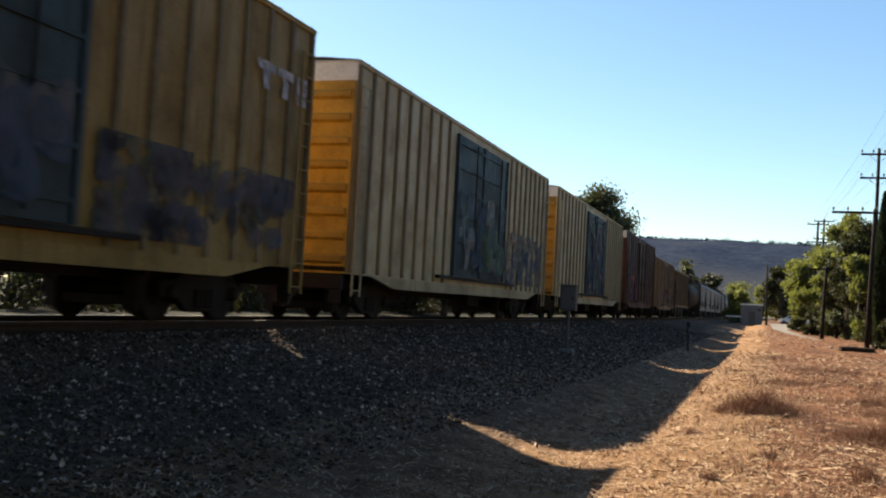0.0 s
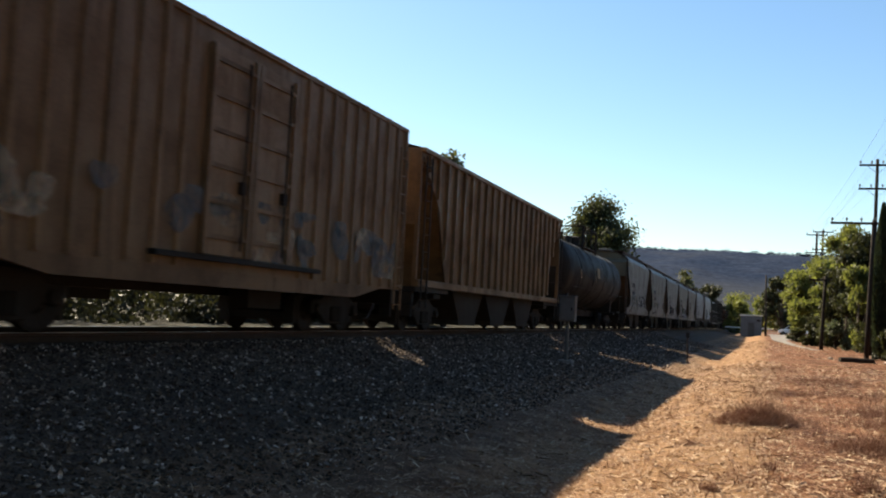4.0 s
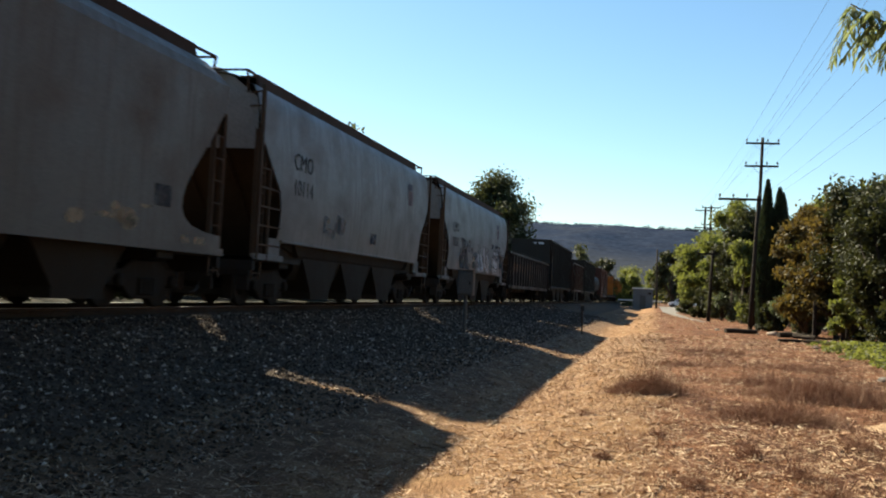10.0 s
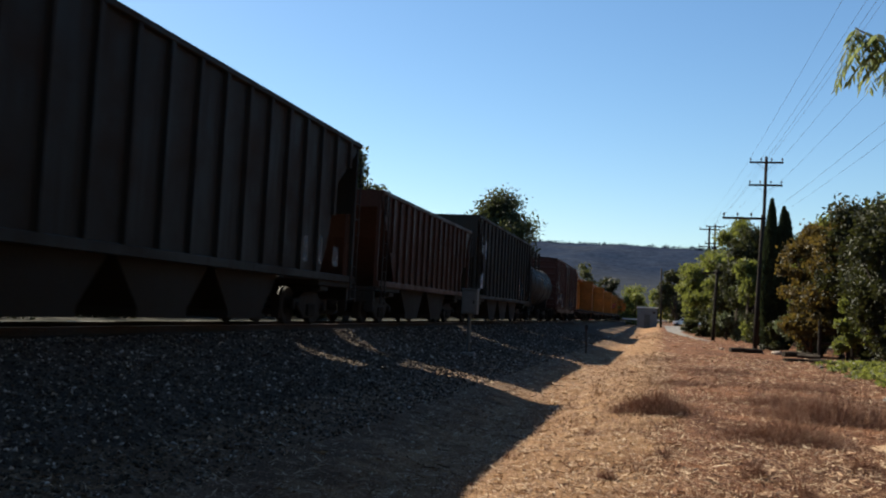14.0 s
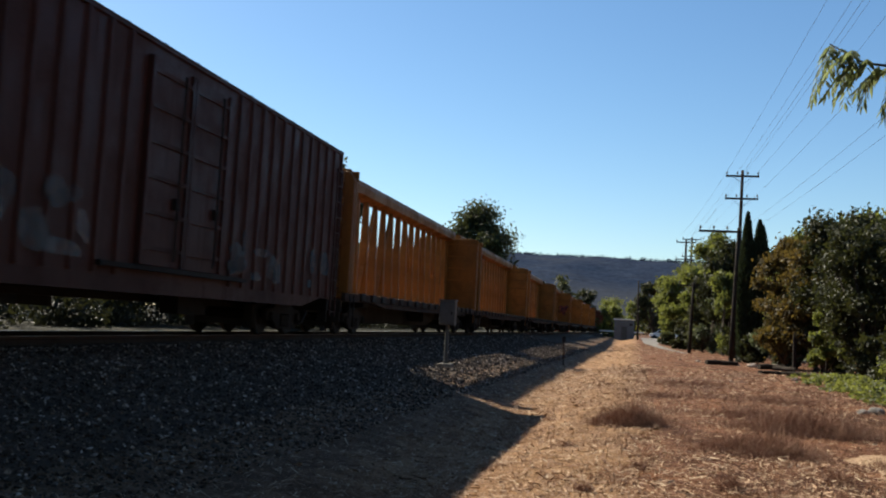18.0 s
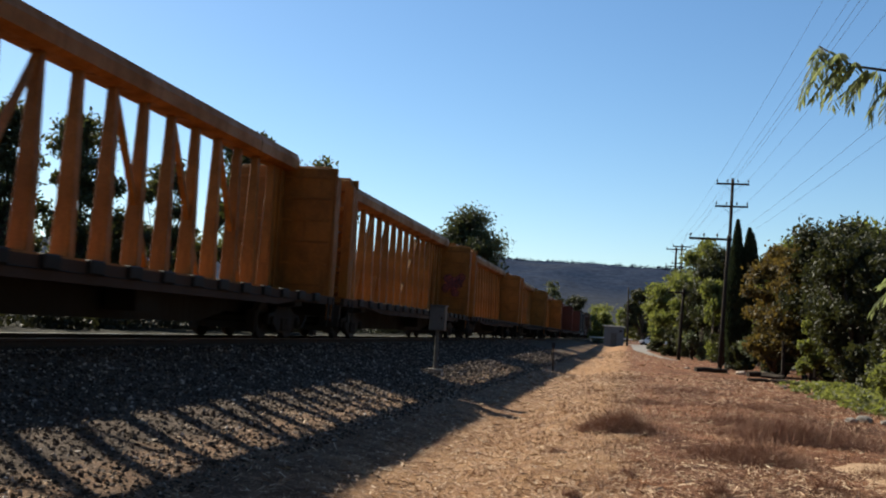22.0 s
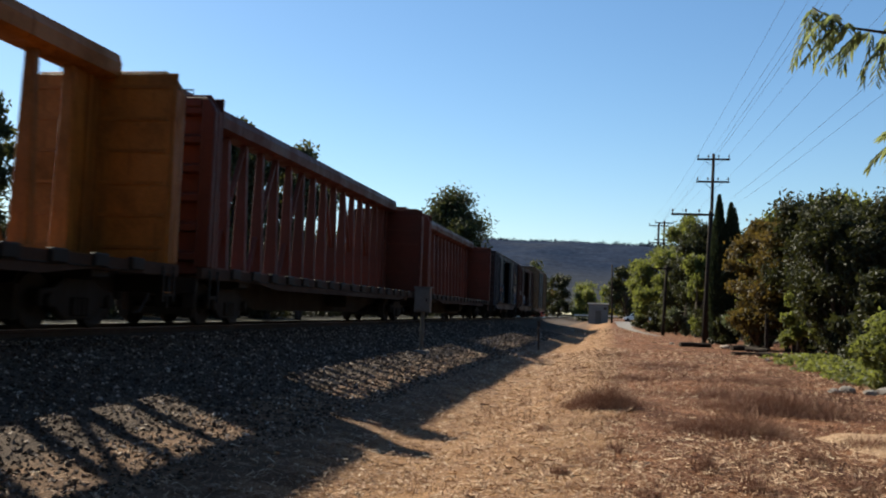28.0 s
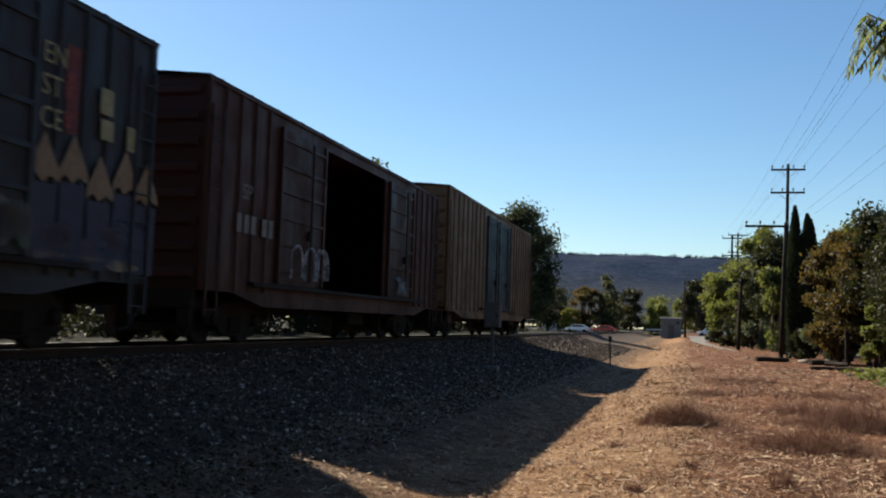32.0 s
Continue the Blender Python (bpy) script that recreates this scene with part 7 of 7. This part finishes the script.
tree(12.4, 47.0, 7.9, 3.0, DEEP, 20000, 0.12, 215, "dense dark green hedge tree", 0.25, 0.03, 52, sparse=0.15)
tree(9.0, 50.0, 3.2, 1.5, BRIGHT, 3000, 0.13, 216, "light green bush below the autumn tree", 0.1, 0.02, 9, name="bush", category="bush")
tree(7.6, 58.0, 2.3, 1.6, GREYGREEN, 3200, 0.12, 217, "grey-green bramble below the cypresses", 0.08, 0.02, 10, name="bush", category="bush")
tree(8.6, 56.0, 2.8, 1.3, GREYGREEN, 2200, 0.12, 218, "grey-green tangle of bramble", 0.08, 0.02, 9, name="bush", category="bush")
tree(6.9, 63.5, 1.8, 1.1, DEEP, 1600, 0.12, 219, "low dark bush at the foot of the pole", 0.06, 0.02, 8, name="bush", category="bush")
tree(6.5, 25.0, 1.75, 1.0, BRIGHT, 3600, 0.065, 220, "leafy yellow-green vine bush", 0.04, 0.02, 10, name="bush", category="bush")
tree(7.6, 28.0, 2.0, 1.2, BRIGHT, 3000, 0.09, 221, "light green leafy vine bush", 0.05, 0.02, 10, name="bush", category="bush")
tree(8.6, 31.0, 2.6, 1.5, DEEP, 3400, 0.11, 222, "dense dark green bush", 0.06, 0.02, 11, name="bush", category="bush")
tree(9.3, 37.0, 3.6, 1.7, DEEP, 4200, 0.12, 223, "dark green bush joining the hedge", 0.08, 0.02, 12, name="bush", category="bush")
# unseen trees added behind and beside the viewer's spot to block sky light
for k, (x, y, h, r) in enumerate([(17.5, 33, 16, 4.5), (15, 23, 17, 5), (13, 13, 18, 5.2), (11.5, 4, 18, 5.4), (9, -6, 18, 5.6), (4, -12, 18, 5.6), (-3, -15, 17, 5.4), (-10, -17, 16, 5), (3, -5, 9, 3.6), (-17, -14, 13, 5)]):
    tree(x, y, h, r, DEEP, 6500, 0.3, 240 + k, "unseen broad dark green tree added to block sky light", 0.35, 0.04, 22)

# ground ivy
rng = np.random.default_rng(77)
n = 5200
ix = 5.7 + 3.4 * rng.random(n) ** 0.8
iy = 25 + 17 * rng.random(n)
keep = ix > 5.6 + 0.05 * (iy - 25) + 0.5 * np.sin(iy * 1.3)
ix, iy = ix[keep], iy[keep]
n = len(ix)
iz = np.array([ground_z(a, b) for a, b in zip(ix, iy)]) + 0.05 + 0.28 * rng.random(n) * np.clip((ix - 5.6) / 1.2, 0.2, 1)
a = rng.normal(size=(n, 3)); a[:, 2] *= 0.5
a /= np.linalg.norm(a, axis=1)[:, None]
b = np.cross(a, rng.normal(size=(n, 3))); b /= np.linalg.norm(b, axis=1)[:, None]
p = np.stack([ix, iy, iz], 1)
q = np.stack([p - a * 0.08, p + b * 0.05, p + a * 0.08, p - b * 0.05], 1).reshape(-1, 3)
thing("ground_ivy", "bright green ivy creeping over the verge", "ivy", me=soup("ground_ivy", q, np.arange(n * 4).reshape(-1, 4), BRIGHT), kind="stuff")


# more of the hedge's back row, so that no sky shows low between the crowns
for k, (x, y, h, r) in enumerate([(9.8, 72.0, 8.2, 2.6), (11.5, 80.0, 9.2, 3.0), (10.2, 92.0, 9.6, 3.2), (12.5, 100.0, 10.5, 3.6), (9.4, 120.0, 10.2, 4.0), (13.0, 70.0, 9.4, 3.2), (15.2, 58.0, 8.2, 3.2), (15.0, 50.0, 7.3, 3.0)]):
    tree(x, y, h, r, (DEEP, OAK)[k % 2], 7000, 0.2, 260 + k, "dark green tree in the hedge's back row", 0.25, 0.01, 30, sparse=0.15)

for k, (x, y, h, r) in enumerate([(4.5, 104.0, 2.6, 1.5), (6.4, 102.0, 3.4, 1.9), (8.6, 98.0, 3.8, 2.2), (5.6, 110.0, 3.4, 2.2), (3.6, 121.0, 1.7, 1.4), (7.8, 90.0, 3.2, 1.8), (7.4, 76.0, 3.0, 1.5), (10.5, 57.0, 3.0, 2.0), (11.4, 49.0, 2.8, 1.9), (10.6, 41.0, 2.4, 1.6)]):
    tree(x, y, h, r, (DEEP, OAK, GREYGREEN)[k % 3], 2600, 0.14, 280 + k, "dense dark green undergrowth below the trees", 0.05, 0.0, 22, name="bush", category="bush", group="undergrowth", sparse=0.15)

# a low heap of bare sandy soil
heap = Shape()
heap.strip([[(r * 1.3 * math.cos(a), r * 1.9 * math.sin(a), 0.11 * (1 - r * r) - 0.05 + 0.03 * noise.noise((r * 3 * math.cos(a), r * 3 * math.sin(a), 2))) for a in np.linspace(0, 2 * math.pi, 37)] for r in np.linspace(0.02, 1.0, 14)])
thing("bare_soil", "low heap of bare sandy soil on the verge", "soil", at=(3.75, 13.6, ground_z(3.75, 13.6)), me=heap.mesh("bare_soil", SAND, smooth=True, fix=False))

# ---- litter of stones, logs and boards at the verge's edge ----
def rock(x, y, r, seed, mat=None, label="weathered stone lying on the verge"):
    rg_ = random.Random(seed)
    bm = bmesh.new()
    bmesh.ops.create_icosphere(bm, subdivisions=2, radius=r)
    for v in bm.verts:
        v.co *= 1 + 0.28 * noise.noise(v.co * (1.6 / r) + Vector((seed, 0, 0)))
        v.co.z *= 0.65
        v.co.x *= 1.3
    me = bpy.data.meshes.new("rock")
    bm.to_mesh(me)
    bm.free()
    me.materials.append(mat or STONE)
    o = thing("rock", label, "rock", "stones at the verge's edge", (x, y, ground_z(x, y) + r * 0.3), me)
    o.rotation_euler = (0, 0, rg_.uniform(0, 6))


for k, (x, y, r) in enumerate([(5.0, 23.3, 0.11), (5.35, 23.6, 0.17), (5.75, 23.2, 0.13), (6.2, 23.6, 0.18)]):
    rock(x, y, r, 520 + k, PALEROCK, "pale broken stone at the verge's edge")
for k, (x, y, r) in enumerate([(4.9, 57, 0.2), (5.4, 56, 0.17), (6.2, 55, 0.24), (6.7, 54, 0.28), (7.2, 54.5, 0.25), (7.7, 53, 0.2), (4.2, 58, 0.15), (3.6, 60, 0.13), (6.1, 40, 0.12)]):
    rock(x, y, r, 500 + k)


def log(x, y, ln, r, turn, label, seed):
    root = thing("log", label, "log", "logs at the verge's edge", (x, y, ground_z(x, y) + r * 0.8))
    root.rotation_euler = (0, 0, radians(turn))
    part("stem", Shape().tube([(-ln / 2, 0, 0), (-ln * 0.2, 0.05, 0.02), (ln * 0.2, -0.03, 0.0), (ln / 2, 0, 0.02)], [r, r * 1.05, r * 0.95, r * 0.85], 9).mesh("stem", BARK, smooth=False), root)
    part("stub", Shape().tube([(ln * 0.2, 0, 0), (ln * 0.28, 0.1, r * 1.8)], [r * 0.4, r * 0.25], 6).mesh("stub", BARK), root)


log(6.9, 53.0, 1.5, 0.15, 24, "grey weathered log by the hedge", 1)
log(7.4, 52.2, 1.2, 0.13, -35, "grey weathered log by the hedge", 2)
log(4.6, 55.5, 1.8, 0.14, 20, "dark log on the verge", 3)
log(6.4, 46.0, 2.0, 0.08, 5, "reddish log lying on the verge", 4)
log(7.2, 44.5, 1.6, 0.1, -26, "reddish log lying on the verge", 5)
fp = thing("fence", "old wooden fence among the brambles", "fence", at=(8.6, 53.0, ground_z(8.6, 53)))
for k in range(3):
    part("post", Shape().box(-0.08, -0.08, -0.2, 0.08, 0.08, 2.0).mesh("post", POLE, 0.01), fp, (k * 1.4 - 0.6, k * 0.2, 0))
for z in (0.7, 1.5):
    part("board", Shape().box(-0.7, 0.1, z, 2.4, 0.13, z + 0.14).mesh("board", POLE), fp)


# ---- hills ----
def hills():
    xs = np.concatenate([np.linspace(-1500, -420, 40), np.linspace(-410, 330, 190), np.linspace(345, 1500, 40)])
    ys = np.concatenate([np.linspace(620, 1240, 30), np.linspace(1252, 1560, 34), np.linspace(1600, 1700, 3)])
    top = lambda x: np.interp(x, [-1500, -700, -330, -230, -150, -60, 40, 130, 260, 500, 900, 1500], [107, 109, 109, 110, 108, 106.5, 106, 105, 102, 95, 88, 82])
    def rise(x, y):
        t = smoothstep(640, 1500, y)
        h = float(top(x)) * (0.02 + 0.98 * t ** 1.15) * (1 - 0.3 * smoothstep(1500, 1700, y))
        h += 16 * t * noise.noise((x / 110, y / 170, 0)) * (1 - smoothstep(1200, 1500, y))
        h += 1.6 * noise.noise((x / 34, y / 60, 4)) + 3.0 * abs(noise.noise((x / 9, y / 40, 8))) * smoothstep(1440, 1500, y)
        return 1 + max(0, h)

    v = [(x, y, rise(x, y)) for y in ys for x in xs]
    n = len(xs)
    f = [(j * n + i, j * n + i + 1, (j + 1) * n + i + 1, (j + 1) * n + i) for j in range(len(ys) - 1) for i in range(n - 1)]
    me = bpy.data.meshes.new("hill_backdrop")
    me.from_pydata(v, [], f)
    me.shade_smooth()
    # distance haze is mixed into these blue-grey woodland colours
    m = mottled("hazy wooded hillside", [(0.3, (0.019, 0.029, 0.052)), (0.5, (0.026, 0.036, 0.06)), (0.72, (0.037, 0.045, 0.062))], 0.012, 7.0, bump=0.0, spec=0.0, fine=0.11)
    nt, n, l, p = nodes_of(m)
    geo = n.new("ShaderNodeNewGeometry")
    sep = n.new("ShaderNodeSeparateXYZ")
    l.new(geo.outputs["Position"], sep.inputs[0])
    # lower slopes turn paler and greyer, more haze in the colour
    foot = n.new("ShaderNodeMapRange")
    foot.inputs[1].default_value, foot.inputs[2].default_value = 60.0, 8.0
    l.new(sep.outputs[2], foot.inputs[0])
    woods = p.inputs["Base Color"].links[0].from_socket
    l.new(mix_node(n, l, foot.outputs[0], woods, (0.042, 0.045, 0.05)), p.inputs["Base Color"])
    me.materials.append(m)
    rng = np.random.default_rng(61)
    cx = np.linspace(-430, 350, 330) + rng.normal(size=330) * 2
    cen = [(x, 1490 + rng.normal() * 12, 1.0 + float(top(x)) + 1.2 + rng.uniform(-1.0, 2.0)) for x in cx]
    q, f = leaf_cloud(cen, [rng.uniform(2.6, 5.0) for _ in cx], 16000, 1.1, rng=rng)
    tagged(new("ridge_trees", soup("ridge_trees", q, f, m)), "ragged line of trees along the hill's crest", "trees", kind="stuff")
    tagged(new("hill_backdrop", me), "wooded hills on the horizon, blue haze in their colour", "hill", kind="structure")


hills()
meadow = Shape()
meadow.strip([[(-228 + 7 * i, 1420 + 12 * j + 3 * i, 106.0 + 1.6 * j - 0.5 * i) for i in range(6)] for j in range(4)])
tagged(new("hill_meadow", meadow.mesh("hill_meadow", mottled("bare dry slope", [(0.3, (0.1, 0.097, 0.094)), (0.7, (0.14, 0.134, 0.128))], 0.05), fix=False)), "bare pale meadow on the wooded hill", "hill", kind="structure")
# ---- the branch of feathery leaves that hangs into view overhead ----
def feather_branch(origin, twigs, seed, label):
    """Twigs with drooping doubly divided leaves, blossoms and pods; twigs: lists of points from the origin."""
    rng = np.random.default_rng(seed)
    root = thing("tree_branch", label, "branch", "branches overhead", origin)
    wood = Shape()
    tips = []
    for pts, leaves in twigs:
        pts = [Vector(p) for p in pts]
        wood.tube(pts, [0.013 * (1 - 0.75 * k / (len(pts) - 1)) for k in range(len(pts))], 6)
        for k in range(leaves):
            t = (k + 0.6) / leaves * (len(pts) - 1)
            i = min(int(t), len(pts) - 2)
            tips.append((pts[i].lerp(pts[i + 1], t - i), (pts[i + 1] - pts[i]).normalized()))
    part("twig", wood.mesh("twig", BARK, smooth=True), root)
    v, f = [], []
    for p, d in tips:
        for side in (-1, 1):
            ax = Vector((d.x * 0.5 + rng.normal() * 0.35, d.y * 0.4 + side * 0.55 + rng.normal() * 0.3, -0.15 + rng.normal() * 0.25)).normalized()
            length = rng.uniform(0.12, 0.2)
            for j in range(1, 12):
                s = j / 11
                c = p + ax * (length * s) + Vector((0, 0, -0.11 * s * s))
                for sd in (-1, 1):
                    out = (ax.cross(Vector((0, 0, 1))) * sd * 0.6 + ax * 0.45 + Vector((rng.normal() * 0.12, rng.normal() * 0.12, -0.95))).normalized()
                    lw = rng.uniform(0.07, 0.11) * (1 - 0.4 * abs(s - 0.45))
                    wide = (ax + Vector((rng.normal() * 0.3, rng.normal() * 0.5, rng.normal() * 0.3))).normalized() * 0.0105
                    fold = wide.cross(out) * 0.4
                    e = c + out * lw
                    mid = c + out * (lw * 0.45)
                    b = len(v)
                    v += [tuple(c), tuple(mid + wide + fold), tuple(e), tuple(mid - wide + fold)]
                    f.append((b, b + 1, b + 2, b + 3))
    part("leaves", soup("leaves", v, f, FERNLEAF), root)
    return root, tips


def tufts(root, places, mat, name, label, r=0.03, n=26):
    for k, p in enumerate(places):
        rng = np.random.default_rng(900 + k)
        s = Shape()
        for _ in range(n):
            d = Vector(rng.normal(size=3))
            d.z = abs(d.z)
            d.normalize()
            s.bar((0, 0, 0), tuple(d * r), 0.0028, 0.0028)
        part(name, s.mesh(name, mat, fix=False), root, p, label=label)


def pods(root, places, mat, label):
    me = Shape().prism([(-0.011, 0), (0.0, 0.01), (0.011, 0), (0.009, -0.05), (0, -0.065), (-0.009, -0.05)], "y", -0.002, 0.002).mesh("seed_pod", mat)
    for p in places:
        part("seed_pod", me, root, p, label=label)


# the first branch reaches in from the right at about five metres
B1_AT = (1.89, 4.95, 3.0)
br1, tips1 = feather_branch(B1_AT, [
    ([(0, 0, 0), (-0.3, 0.02, -0.07), (-0.6, 0.0, -0.10), (-0.86, 0.02, -0.06), (-1.02, 0.03, 0.04)], 20),
    ([(-0.25, 0.02, -0.06), (-0.42, 0.05, 0.05), (-0.58, 0.05, 0.16)], 8),
    ([(-0.02, 0, 0), (-0.15, -0.05, 0.1), (-0.22, -0.06, 0.22)], 8)], 71, "branch of feathery green leaves with pink blossoms")
tufts(br1, [(-0.62, 0.02, 0.12), (-0.28, 0.03, 0.24), (-0.05, 0.02, 0.2)], PINK, "blossom", "pink tufted blossom")
pods(br1, [(-0.92, 0.02, -0.02), (-0.6, 0.02, 0.04), (-0.1, 0, 0.06)], PALE, "pale seed pod")
pods(br1, [(-0.36, 0.02, 0.07), (-0.16, 0, 0.2)], YELPOD, "yellow seed pod")
B2_AT = (1.83, 5.0, 1.98)
br2, tips2 = feather_branch(B2_AT, [
    ([(0, 0, 0.1), (-0.2, 0.0, 0.02), (-0.42, 0.02, -0.04), (-0.56, 0.02, -0.05)], 11),
    ([(0.05, 0, 0.3), (-0.15, 0.04, 0.34), (-0.36, 0.03, 0.3)], 10)], 72, "branch of yellow-green feathery leaves hanging low")
# stem of the same tree, out of sight to the right
stem = thing("mimosa_tree", "slender grey-barked tree with feathery leaves", "tree", at=(4.6, 3.6, ground_z(4.6, 3.6)))
part("trunk", Shape().tube([(0, 0, -0.3), (0.1, 0, 1.6), (0, 0.2, 3.2), (-0.4, 0.4, 4.4)], [0.16, 0.13, 0.1, 0.05], 8).mesh("trunk", BARK, smooth=True), stem)
part("limb", Shape().tube([(0, 0.1, 2.5), (-1.4, 0.8, 3.0), (-2.85, 1.35, 3.02)], [0.07, 0.04, 0.014], 7).mesh("limb", BARK, smooth=True), stem)
part("limb", Shape().tube([(0.05, 0.05, 1.7), (-1.3, 0.8, 2.3), (-2.6, 1.4, 2.4)], [0.06, 0.035, 0.012], 7).mesh("limb", BARK, smooth=True), stem)
# unseen crown, spread wide over the viewer to hold back sky light
q, f = leaf_cloud([(0.3, -0.6, 5.6), (1.5, -1.5, 5.2), (-1.4, -2.0, 6.4), (1.6, 0.8, 5.0), (0.4, -4.0, 6.0), (2.4, -3.0, 5.4), (-3.2, -3.6, 6.8), (-2.6, 0.2, 7.2), (-4.6, -1.6, 7.4), (-5.8, -4.0, 7.2), (-1.0, -6.0, 6.6)], [1.6, 1.6, 1.9, 1.4, 1.8, 1.7, 1.9, 1.8, 1.9, 1.9, 1.9], 16000, 0.15, 0.5)
part("crown", soup("crown", q, f, FERNLEAF), stem)


def sway():
    """Gusts lift the near branch between 24 and 30 s."""
    rows = [(0.0, 0, 0, 0), (10.0, 0, 0, 0), (16.5, 0.01, -0.02, -0.5), (20.0, 0, 0, 0), (23.0, 0, 0.02, 1), (24.0, -0.02, 0.1, 2), (25.0, 0.05, 0.34, 4), (26.0, 0.06, 0.4, 5), (26.5, 0.02, 0.2, 3), (28.5, 0.08, 0.04, 2), (29.0, -0.03, 0.14, 3), (29.5, 0, 0.18, 3), (30.0, 0, 0.06, 1), (31.0, 0, 0.03, 0), (32.0, -0.03, 0.06, 1)]
    walk(br1, [(t, pose(B1_AT[0] + x, B1_AT[1], B1_AT[2] + z, 0, r, 0)) for t, x, z, r in rows])
    rows2 = [(0.0, 0, 0, 0), (17.0, 0.04, 0.02, 0), (21.0, 0.02, 0, 0), (23.0, 0, 0, 0), (24.0, 0.03, 0.2, 2), (25.0, -0.08, 0.6, 5), (26.0, -0.1, 0.84, 7), (26.5, -0.06, 0.74, 6), (28.5, 0.12, 0.5, 4), (29.0, 0.14, 0.45, 4), (30.0, 0.1, 0.2, 2), (32.0, 0.12, 0.1, 0)]
    walk(br2, [(t, pose(B2_AT[0] + x, B2_AT[1], B2_AT[2] + z, 0, r, 0)) for t, x, z, r in rows2])


# ---- what moves: the train rolls past, its wheels turn, the near branch sways ----
def motions():
    for root, s in CARS:
        walk(root, [(0.0, pose(TRACK_X, s, RAIL_Z)), (32.0, pose(TRACK_X, s - SPEED * 32.0, RAIL_Z))])
    # all wheelsets turn alike: one set of keys for the leading and one for the trailing axles
    count = 32 * FPS
    for sets in WHEELSETS:
        first = sets[0]
        x, y, z = first.location
        walk(first, [(32.0 * k / count, pose(x, y, z, math.degrees(SPEED * 32.0 * k / count / WHEEL_R))) for k in range(count + 1)])
        act = first.animation_data.action
        for w in sets[1:]:
            w.rotation_mode = "QUATERNION"
            w.animation_data_create()
            w.animation_data.action = act
            w.animation_data.action_slot = act.slots[0]
    sway()


motions()
